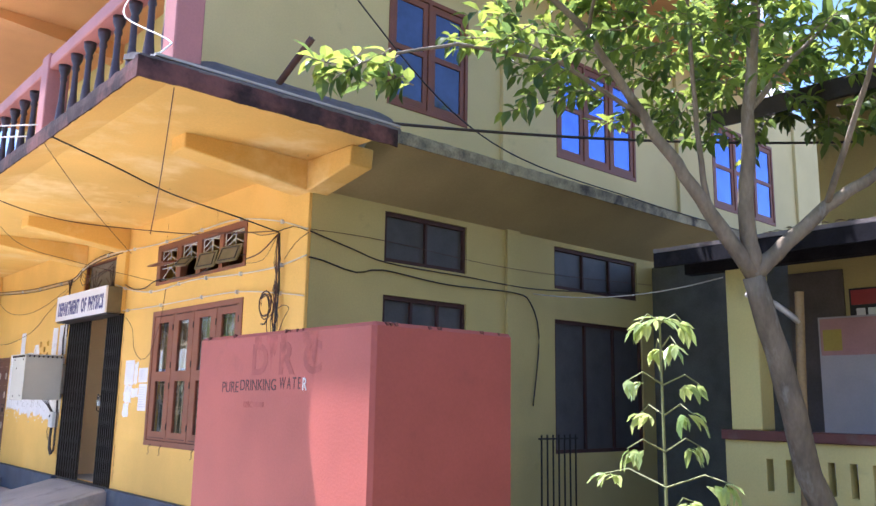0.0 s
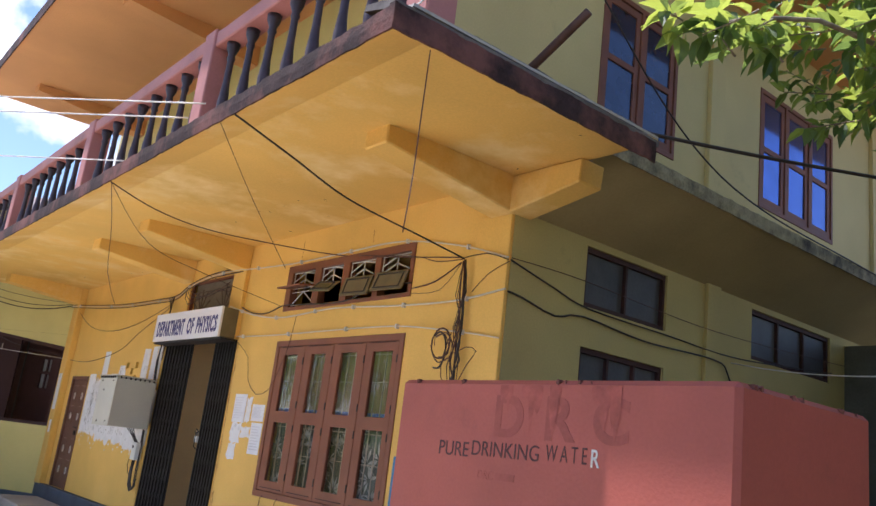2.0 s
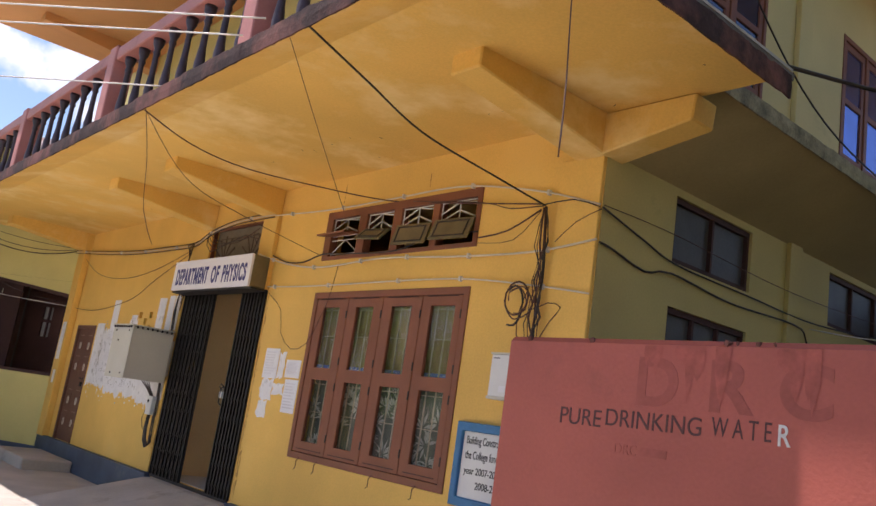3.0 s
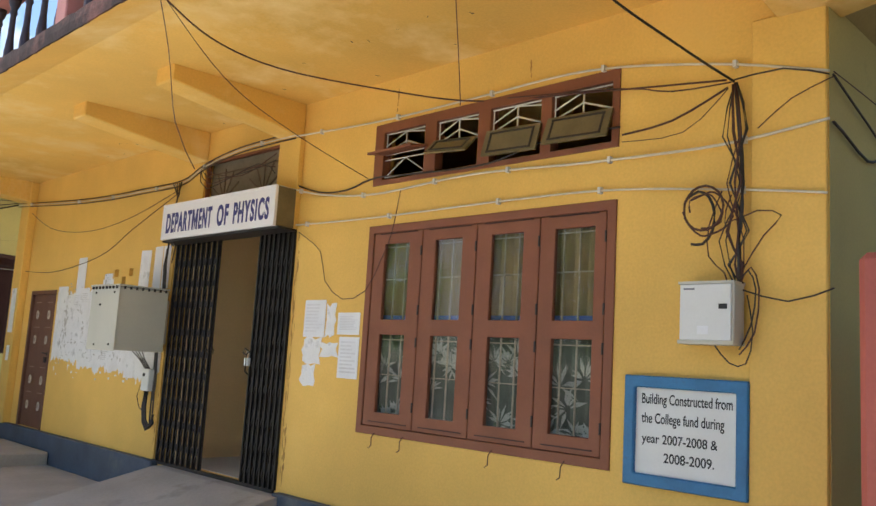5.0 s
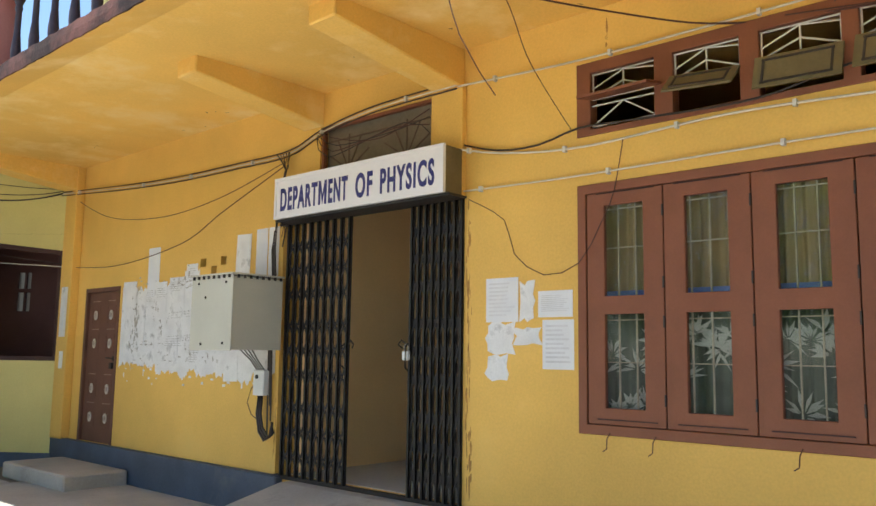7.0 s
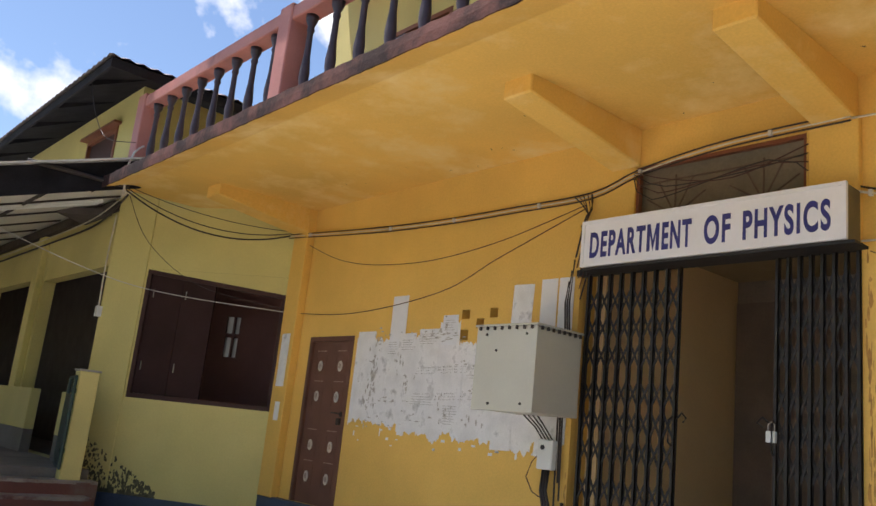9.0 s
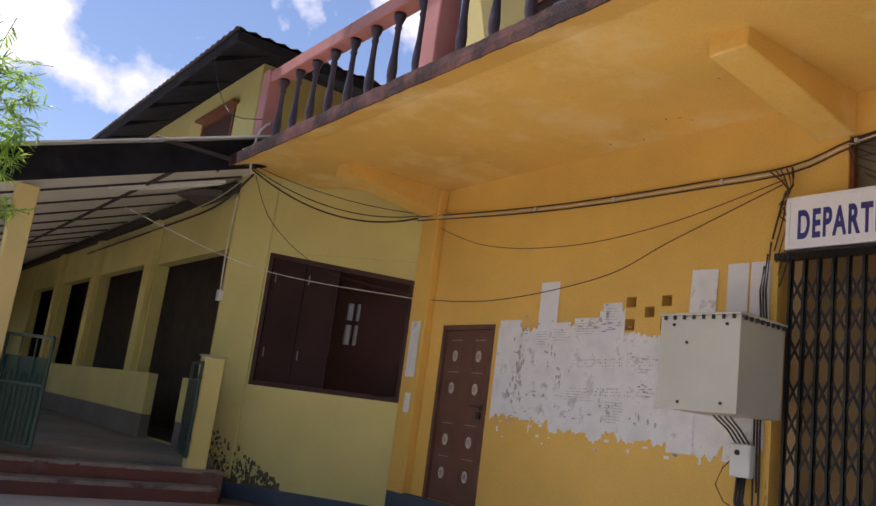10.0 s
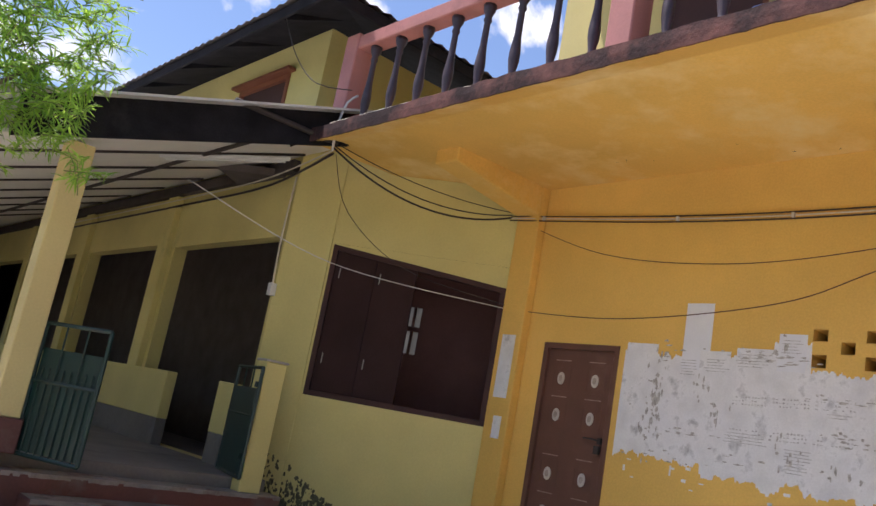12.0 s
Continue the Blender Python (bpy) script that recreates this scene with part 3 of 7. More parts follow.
part("tank_body", box(NB(), 3.2, 4.15, G, 4.5, 6.63, 2.13), TANK, tank, bevel=0.028)

# inner corridor behind the gate
solid("corridor_wall", box(NB(), FX + 0.232, 14.62, 0.33, 7.2, 14.8, 3.3), CORRIDOR, "cream-painted corridor wall behind the gate", "wall")
solid("corridor_wall_other", box(NB(), FX + 0.232, 12.1, 0.33, 7.2, 12.26, 3.3), CORRIDOR, "cream-painted corridor wall", "wall")
# back wall and ceiling colours carry the corridor's lack of light
solid("corridor_back", box(NB(), 7.2, 12.1, 0.33, 7.3, 14.8, 3.3), mat("gloom_brown_wall", (0.24, 0.19, 0.15), 0.8, var=0.2, scale=2), "corridor back wall, its gloom put into the brown", "wall")
solid("corridor_ceiling", box(NB(), FX + 0.232, 12.1, 3.3, 7.3, 14.8, 3.38), mat("gloom_tan_ceiling", (0.30, 0.22, 0.12), 0.8, var=0.1), "corridor ceiling, darkened in colour for the gloom", "ceiling")
solid("corridor_floor", box(NB(), FX + 0.10, 12.3, 0.322, 7.2, 14.62, 0.336), YARD, "pale cement corridor floor", "floor")
d = thing("door_2", (7.19, 14.1, 0.336), "closed dark brown door at the end of the corridor", "door", kind="structure")
part("door_leaf", box(NB(), 7.15, 13.5, 0.337, 7.199, 14.6, 3.05), mat("dusty_inner_door", (0.20, 0.145, 0.115), 0.7, var=0.15), d)

# ---- house with a veranda at the side ----
HX = 8.0
slots = [(4.22 - 0.2 * i - 0.07, 4.22 - 0.2 * i, 0.82, 1.13) for i in range(1, 30)]
solid("low_wall_side", placed(wall_mesh(-3, 4.45, G, 1.3, 0.15, slots), (HX, 0), (0, 1), (1, 0)), LIME, "low pale green veranda wall with slots", "wall")
solid("cap", box(NB(), HX - 0.05, -3, 1.3, HX + 0.2, 4.47, 1.4), RED_OXIDE, "red-oxide coping of the low wall", "coping", bevel=0.01)
solid("veranda_pillar", box(NB(), HX - 0.02, 4.03, 1.4, HX + 0.25, 4.36, 3.12), LIME, "square pale green veranda pillar", "pillar", bevel=0.01)
solid("house_wall", box(NB(), 9.3, -6, G, 9.5, 4.3, 3.6), OLIVE, "olive wall of the neighbouring house", "wall")
bm = NB()
prism(bm, [(7.4, -5, 3.22), (11, -5, 3.8), (11, -5, 3.84), (7.4, -5, 3.26)], (0, 9.85, 0))
solid("shed_roof", bm, TIN, "rusty tin lean-to roof with fallen leaves", "roof")
# underside boards take their darkness from colour, as shade
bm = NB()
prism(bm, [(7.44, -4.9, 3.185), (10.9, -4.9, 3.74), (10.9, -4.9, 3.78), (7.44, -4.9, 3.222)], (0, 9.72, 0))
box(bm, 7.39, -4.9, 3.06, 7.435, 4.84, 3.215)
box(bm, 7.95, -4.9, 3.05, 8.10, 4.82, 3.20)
solid("shed_lining", bm, SHADEWOOD, "eaves beam and boards coloured dark with the lean-to's shade", "lining")
# dark sheet in place of the shaded void behind the pillar
solid("house_door", box(NB(), 9.27, 3.68, G + 0.2, 9.298, 4.29, 3.15), DARK, "dark sheet standing for the shade in the neighbour's doorway", "door")
bm = NB()
box(bm, 9.9, -6, 3.7, 10.1, 4.13, 5.5)
solid("house_wall_upper", bm, OLIVE, "olive upper wall of the neighbouring house", "wall")
bm = NB()
prism(bm, [(8.2, -6, 4.72), (12, -6, 6.1), (12, -6, 6.22), (8.2, -6, 4.92)], (0, 10.62, 0))
solid("house_roof_upper", bm, DARKWOOD, "dark overhanging roof of the neighbouring house", "roof")

# unseen olive wall added behind the camera to block the southern sky
solid("wall_yard_back", box(NB(), -9, -6.2, G, 14, -6.0, 4.2), OLIVE, "plain olive wall, unseen, added to block sky light", "wall")

# ---- things on the yellow front ----
PAPER = mat("pasted_paper", (0.74, 0.74, 0.75), 0.8, var=0.10, scale=5, fine=60, bump=0.1, dirt=(0.36, 0.36, 0.37), dirt_amount=0.42, dirt_scale=5)
NOTICE = mat("notice_paper", (0.72, 0.73, 0.76), 0.7, var=0.04, scale=6, fine=60, bump=0.03)
INK = mat("grey_ink", (0.16, 0.16, 0.19), 0.8, var=0.1)
NAVY = mat("navy_letters", (0.025, 0.025, 0.16), 0.5, var=0.08)
BOXGREY = mat("grey_enamel", (0.50, 0.49, 0.42), 0.45, var=0.05, scale=2, fine=60, bump=0.03, dirt=(0.36, 0.34, 0.28), dirt_amount=0.15)
BOXWHITE = mat("white_enamel", (0.66, 0.67, 0.66), 0.4, var=0.04, scale=3, fine=60, bump=0.02)
SIGNWHITE = mat("sign_acrylic", (0.72, 0.71, 0.74), 0.35, var=0.04, scale=2, fine=30, bump=0.02)
PVC = mat("white_pvc", (0.62, 0.57, 0.47), 0.5, var=0.12, scale=6, fine=50)
CABLE = mat("black_cable", (0.030, 0.020, 0.018), 0.5, var=0.2, scale=6)
RUSTWIRE = mat("brown_cable", (0.075, 0.026, 0.019), 0.55, var=0.2, scale=6)
BLUE = mat("blue_paint", (0.03, 0.16, 0.34), 0.5, var=0.15, scale=5, fine=50, dirt=(0.05, 0.10, 0.16), dirt_amount=0.3, dirt_scale=5)
BLACKPAINT = mat("black_lettering", (0.02, 0.02, 0.022), 0.6, var=0.1)
OLIVEBOARD = mat("olive_board", (0.15, 0.12, 0.06), 0.6, var=0.15, scale=5, fine=50)
WHITEBAR = mat("white_painted_bar", (0.60, 0.58, 0.55), 0.5, var=0.1, scale=10)
CURTAIN_TAN = mat("tan_curtain", (0.33, 0.25, 0.13), 0.9, var=0.12, scale=6, fine=120)
CURTAIN_GREEN = mat("grey_green_curtain", (0.10, 0.125, 0.095), 0.9, var=0.15, scale=6, fine=120)
LEAFPRINT = mat("white_leaf_print", (0.36, 0.38, 0.33), 0.9, var=0.12, scale=9, fine=90)
BRASS = mat("dull_steel", (0.35, 0.33, 0.30), 0.4, metal=0.8, var=0.1)
OVAL = mat("silver_ornament", (0.52, 0.47, 0.42), 0.5, var=0.12, scale=12)


def face_m(x, y, z):
    """A pose on the front: local x runs towards lower y, local y up, local z out of the wall."""
    return Matrix(((0, 0, -1, x), (-1, 0, 0, y), (0, 1, 0, z), (0, 0, 0, 1)))


def lettering(name, text, m, width, height, material, parent, depth=0.003, weight=0.0, label="", spacing=1.0):
    """Words as a mesh, fitted to a width and height, lower left corner at the pose m."""
    cu = bpy.data.curves.new(name, "FONT")
    cu.body, cu.extrude, cu.offset, cu.size, cu.space_character = text, 0.02, weight, 1.0, spacing
    tmp = new(name, cu)
    bpy.context.view_layer.update()
    me = bpy.data.meshes.new_from_object(tmp.evaluated_get(bpy.context.evaluated_depsgraph_get()))
    bpy.data.objects.remove(tmp)
    xs = [v.co.x for v in me.vertices]
    ys = [v.co.y for v in me.vertices]
    sx, sy = width / (max(xs) - min(xs)), height / (max(ys) - min(ys))
    base = Matrix.Diagonal((sx, sy, depth / 0.04, 1)) @ Matrix.Translation((-min(xs), -min(ys), 0.02))
    me.transform(m @ base)
    me.materials.clear()
    me.materials.append(material)
    ob = new(name, me)
    ob.parent = parent
    if parent.type == "EMPTY":
        ob.matrix_parent_inverse = parent.matrix_basis.inverted()
    return tagged(ob, label)


def bars(bm, x, y0, y1, z0, z1, rng, rows):
    """Unreadable lines of print on a sheet."""
    for i in range(rows):
        z = z1 - (z1 - z0) * (i + 0.5) / rows
        h = (z1 - z0) / rows * 0.22
        e = y0 + (y1 - y0) * rng.uniform(0.0, 0.35)
        box(bm, x - 0.002, e, z - h, x, y1, z + h)


# main window
def main_window():
    y0, y1, z0, z1 = WIN
    w = thing("window_1", (FX, (y0 + y1) / 2, z0), "brown painted wooden window with four glazed shutters", "window", kind="structure")
    x = FX - 0.014
    part("window_frame", placed(wall_mesh(y0, y1, z0, z1, 0.09, [(y0 + 0.07, y1 - 0.07, z0 + 0.07, z1 - 0.07)]), (x, 0), (0, 1), (1, 0)), BROWN, w, bevel=0.004)
    edges = [8.675, 9.245, 9.865, 10.475, 11.085]
    panes = [(8.77, 9.11), (9.40, 9.71), (10.02, 10.32), (10.63, 10.94)]
    for i in range(4):
        a, b = edges[i] + 0.004, edges[i + 1] - 0.004
        p = panes[i]
        hs = [(p[0], p[1], 1.18, 1.84), (p[0], p[1], 1.97, 2.63)]
        leaf = part("shutter", placed(wall_mesh(a, b, z0 + 0.075, z1 - 0.075, 0.04, hs), (x + 0.008, 0), (0, 1), (1, 0)), BROWN, w, bevel=0.004)
        for h in hs:
            part("pane", box(NB(), x + 0.030, h[0] - 0.01, h[2] - 0.01, x + 0.034, h[1] + 0.01, h[3] + 0.01), GLASS, leaf, "dusty glass pane").visible_shadow = False
        bm = NB()
        for z in (1.25, 1.78, 2.05, 2.55):
            box(bm, x - 0.003, a - 0.006, z - 0.04, x + 0.008, a + 0.005, z + 0.04)
        part("hinge", bm, DARKWOOD, leaf, "small dark hinge")
        bm = NB()
        for z in (1.0 + 0.10, 2.72):
            box(bm, x - 0.001, a + 0.06, z - 0.004, x + 0.008, b - 0.08, z + 0.004)
        part("moulding", bm, DARKBROWN, leaf)
    # iron grille behind the glass
    g = NB()
    k = 17
    for i in range(k):
        y = 8.72 + (11.06 - 8.72) * (i + 0.5) / k
        box(g, x + 0.06, y - 0.005, 1.08, x + 0.072, y + 0.005, 2.72)
    for z in (1.50, 1.80, 2.32, 2.605):
        box(g, x + 0.056, 8.68, z - 0.004, x + 0.07, 11.08, z + 0.004)
    part("grille", g, mat("dull_grille_paint", (0.42, 0.37, 0.27), 0.6, var=0.2, scale=8), w, "dull pale iron grille bars")
    for name, za, zb, m, lab in (("curtain", 1.93, 2.72, CURTAIN_TAN, "tan curtain"), ("curtain", 1.02, 1.93, CURTAIN_GREEN, "grey-green curtain")):
        bm = NB()
        cols = []
        for i in range(241):
            y = 8.66 + 2.44 * i / 240
            xx = x + 0.135 + 0.030 * math.sin(y * 46 + 0.9 * math.sin(y * 7)) + 0.008 * math.sin(y * 101) + (0.01 if za < 1.5 else 0)
            cols.append((bm.verts.new((xx, y, za)), bm.verts.new((xx, y, zb))))
        for a, b in zip(cols, cols[1:]):
            bm.faces.new((a[0], a[1], b[1], b[0]))
        part(name, bm, m, w, lab, smooth=True)
    bm = NB()
    rng = random.Random(4)
    for i in range(34):
        cy, cz = 8.72 + 2.34 * (i + rng.random() * 0.6) / 34, rng.uniform(1.10, 1.72)
        lean = rng.uniform(-0.9, 0.9)
        for k in range(9):
            ang = math.pi * (-0.08 + 1.16 * k / 8) + rng.uniform(-0.2, 0.2) + lean
            ln = rng.uniform(0.11, 0.19)
            d = Vector((0, math.cos(ang), math.sin(ang)))
            s = Vector((0, -d.z, d.y)) * rng.uniform(0.009, 0.019)
            o = Vector((x + 0.096 - 0.0002 * (i % 12), cy, cz))
            bm.faces.new([bm.verts.new(q) for q in (o + d * 0.02, o + d * ln * 0.5 + s, o + d * ln - Vector((0, 0, 0.02)), o + d * ln * 0.5 - s)])
    part("leaf_print", bm, LEAFPRINT, w, "white palm-leaf print on the curtain")
    bm = NB()
    box(bm, x + 0.088, 8.7, 1.945, x + 0.092, 11.05, 2.01)
    part("curtain_hem", bm, mat("blue_hem", (0.13, 0.19, 0.46), 0.8, var=0.25, scale=9), w, "blue hem of the curtain")
    bm = NB()
    for y in (8.95, 9.6, 10.55, 10.9):
        tube(bm, [(x - 0.005, y, z0 + 0.02), (x - 0.03, y + 0.01, z0 - 0.02), (x - 0.02, y + 0.02, z0 - 0.09), (x - 0.02, y + 0.05, z0 - 0.11)], 0.004, 5)
    part("hook", bm, RUSTWIRE, w, "thin rusty stay hooks")


main_window()


def transom():
    y0, y1, z0, z1 = TRAN
    w = thing("window_2", (FX, (y0 + y1) / 2, z0), "brown ventilator window with white grilles and broken flaps", "window", kind="structure")
    x = FX - 0.014
    bays = [(8.66, 9.18), (9.28, 9.78), (9.91, 10.38), (10.52, 11.04)]
    part("window_frame", placed(wall_mesh(y0, y1, z0, z1, 0.10, [(a, b, 3.215, 3.65) for a, b in bays]), (x, 0), (0, 1), (1, 0)), BROWN, w, bevel=0.004)
    for i, (a, b) in enumerate(bays):
        g = NB()
        xg = x + 0.035
        m = (a + b) / 2
        for p, q in (((a, 3.64), (b, 3.64)), ((a, 3.45), (b, 3.45)), ((m, 3.45), (m, 3.64)), ((b, 3.53), (m, 3.635)), ((m, 3.635), (a, 3.60)), ((b, 3.46), (m, 3.55)), ((m, 3.55), (a, 3.46)), ((a + 0.008, 3.45), (a + 0.008, 3.64)), ((b - 0.008, 3.45), (b - 0.008, 3.64))):
            tube(g, [(xg, *p), (xg, *q)], 0.007, 5)
        if i == 3:
            for p, q in (((a, 3.40), (b, 3.40)), ((a, 3.24), (m, 3.40)), ((m, 3.40), (b, 3.24)), ((a, 3.24), (b, 3.24))):
                tube(g, [(xg, *p), (xg, *q)], 0.006, 5)
        part("grille", g, WHITEBAR, w, "white zigzag iron grille")
    for i in (0, 1, 2):
        a, b = bays[i]
        tilt = (18, 14, 40)[i]
        h = 0.22 if i < 2 else 0.17
        flap = Matrix.Translation((x - 0.004, (a + b) / 2, 3.45)) @ Matrix.Rotation(radians(tilt), 4, "Y") @ Matrix.Rotation(radians(2 if i < 2 else 7), 4, "X")
        bm = obox(NB(), flap @ Matrix.Translation((-0.008, 0, -h / 2)), 0.008, (b - a) / 2 + 0.02, h / 2)
        f = part("flap", bm, OLIVEBOARD, w, "tilted olive wooden flap")
        bm = NB()
        for zz in (-0.03, -h + 0.03):
            obox(bm, flap @ Matrix.Translation((-0.02, 0, zz)), 0.005, (b - a) / 2 - 0.03, 0.006)
        for yy in (-1, 1):
            obox(bm, flap @ Matrix.Translation((-0.02, yy * ((b - a) / 2 - 0.04), -h / 2)), 0.005, 0.006, h / 2 - 0.03)
        part("moulding", bm, DARKWOOD, f)
    a, b = bays[3]
    bm = obox(NB(), Matrix.Translation((x - 0.10, (a + b) / 2 - 0.03, 3.43)) @ Matrix.Rotation(radians(80), 4, "Y") @ Matrix.Rotation(radians(3), 4, "X"), 0.01, (b - a) / 2 + 0.03, 0.10)
    part("flap", bm, BROWN, w, "flap propped out level")


transom()


def fanlight():
    y0, y1, z0, z1 = FAN
    w = thing("window_3", (FX, (y0 + y1) / 2, z0), "dusty fanlight with a rusty sunburst grille over the gate", "window", kind="structure")
    part("window_frame", placed(wall_mesh(y0, y1, z0, z1, 0.05, [(y0 + 0.03, y1 - 0.03, z0 + 0.03, z1 - 0.03)]), (FX + 0.02, 0), (0, 1), (1, 0)), BROWN, w)
    part("board", box(NB(), FX + 0.10, y0, z0, FX + 0.12, y1, z1), mat("dusty_board", (0.20, 0.165, 0.12), 0.8, var=0.2, scale=3), w, "dusty brown board")
    g = NB()
    for c in (y0 + 0.36, y1 - 0.38):
        for k in range(7):
            a = math.pi * k / 6
            tube(g, [(FX + 0.05, c, z0 + 0.1), (FX + 0.05, c + 0.33 * math.cos(a), z0 + 0.1 + 0.36 * math.sin(a))], 0.008, 5)
    tube(g, [(FX + 0.05, y0, z1 - 0.16), (FX + 0.05, y1, z1 - 0.16)], 0.008, 5)
    part("grille", g, mat("rusty_iron", (0.13, 0.085, 0.06), 0.7, var=0.2, scale=9), w, "rusty sunburst bars")


fanlight()


def collapsible_gate():
    y0, y1, z0, z1 = GATE
    w = thing("collapsible_gate", (FX, (y0 + y1) / 2, z0), "black iron collapsible gate, half open", "gate")
    x = FX - 0.02
    part("top_track", box(NB(), x - 0.02, y0 - 0.02, z1 - 0.06, x + 0.06, y1 + 0.02, z1), IRON, w, bevel=0.004)
    part("bottom_track", box(NB(), x - 0.01, y0, 0.30, x + 0.05, y1, 0.335), IRON, w, bevel=0.003)
    for a, b, n in ((13.69, 14.62, 9), (12.28, 12.86, 8)):
        ys = [a + (b - a) * i / (n - 1) for i in range(n)]
        for y in ys:
            bm = NB()
            box(bm, x - 0.012, y - 0.013, 0.335, x - 0.004, y + 0.013, z1 - 0.05)
            box(bm, x - 0.012, y - 0.013, 0.335, x + 0.014, y - 0.008, z1 - 0.05)
            box(bm, x + 0.022, y - 0.013, 0.335, x + 0.030, y + 0.013, z1 - 0.05)
            part("bar", bm, IRON, w)
        lat = NB()
        st = ys[1] - ys[0]
        for zc in (0.75, 1.55, 2.35):
            for i in range(n - 1):
                for sgn in (1, -1):
                    p, q = Vector((x + 0.004 * sgn + 0.006, ys[i], zc - sgn * 0.12)), Vector((x + 0.004 * sgn + 0.006, ys[i + 1], zc + sgn * 0.12))
                    for dz in (-0.24, 0.0, 0.24):
                        d = (q - p).normalized()
                        mm = Matrix.Translation((p + q) / 2 + Vector((0, 0, dz))) @ Matrix.Rotation(math.atan2(d.z, d.y), 4, "X")
                        obox(lat, mm, 0.002, (q - p).length / 2, 0.010)
        part("lattice", lat, IRON, w, "scissor lattice strips")
    for y in (13.66, 12.90):
        bm = NB()
        s = -1 if y > 13.4 else 1
        tube(bm, [(x - 0.02, y - 0.03 * s, 1.40), (x - 0.06, y - 0.04 * s, 1.43), (x - 0.06, y - 0.04 * s, 1.60), (x - 0.02, y - 0.03 * s, 1.63)], 0.008, 6)
        tube(bm, [(x, y, 1.62), (x - 0.02, y + 0.05 * s, 1.66), (x - 0.02, y + 0.09 * s, 1.62), (x, y + 0.05 * s, 1.59)], 0.007, 6)
        part("handle", bm, IRON, w, "bent iron pull handle and hasp")
    lock = part("padlock", box(NB(), x - 0.050, 12.84, 1.485, x - 0.016, 12.91, 1.565), BOXWHITE, w, "small steel padlock", bevel=0.004)
    part("shackle", tube(NB(), [(x - 0.033, 12.852, 1.56), (x - 0.033, 12.852, 1.61), (x - 0.033, 12.875, 1.63), (x - 0.033, 12.898, 1.61), (x - 0.033, 12.898, 1.56)], 0.006, 6), BRASS, lock)


collapsible_gate()


def sign_box():
    w = thing("sign_box", (4.45, 13.38, 2.83), "white light-box sign lettered in dark blue above the gate", "sign")
    y0, y1, z0, z1, xf = 12.25, 14.50, 2.855, 3.25, 4.34
    part("casing", box(NB(), xf + 0.012, y0, z0, FX - 0.062, y1, z1), OLIVEBOARD, w, "olive metal casing", bevel=0.006)
    part("face", box(NB(), xf, y0 + 0.015, z0 + 0.012, xf + 0.012, y1 - 0.015, z1 - 0.012), SIGNWHITE, w, bevel=0.003)
    part("trim", placed(wall_mesh(y0 - 0.006, y1 + 0.006, z0 - 0.006, z1 + 0.006, 0.03, [(y0 + 0.025, y1 - 0.025, z0 + 0.022, z1 - 0.022)]), (xf - 0.008, 0), (0, 1), (1, 0)), SIGNWHITE, w, "pale aluminium trim")
    part("tray", box(NB(), xf + 0.02, y0 - 0.05, z0 - 0.030, FX - 0.062, y1 + 0.01, z0 - 0.010), IRON, w, "dark iron tray under the sign")
    for txt, a, b in (("DEPART", 14.41, 13.845), ("ENT", 13.685, 13.42), ("OF", 13.31, 13.09), ("PHYSICS", 12.99, 12.35)):
        lettering("lettering", txt, face_m(xf, a, 2.92), a - b, 0.228, NAVY, w, 0.004, 0.031, "dark blue capital letters", 1.2)
    a, b, z, h, st = 13.827, 13.712, 2.92, 0.228, 0.028
    mid = (a + b) / 2
    bm = NB()
    for ring in ([(a, z), (a - st, z), (a - st, z + h), (a, z + h)], [(b + st, z), (b, z), (b, z + h), (b + st, z + h)]):
        prism(bm, [(xf - 0.004, p, q) for p, q in ring], (0.004, 0, 0))
    prism(bm, [(xf - 0.0035, p, q) for p, q in ((a - st, z + h), (a - st, z + h - 0.075), (mid, z), (b + st, z + h - 0.075), (b + st, z + h), (mid, z + 0.085))], (0.0035, 0, 0))
    part("lettering", bm, NAVY, w, "dark blue capital letter")


sign_box()


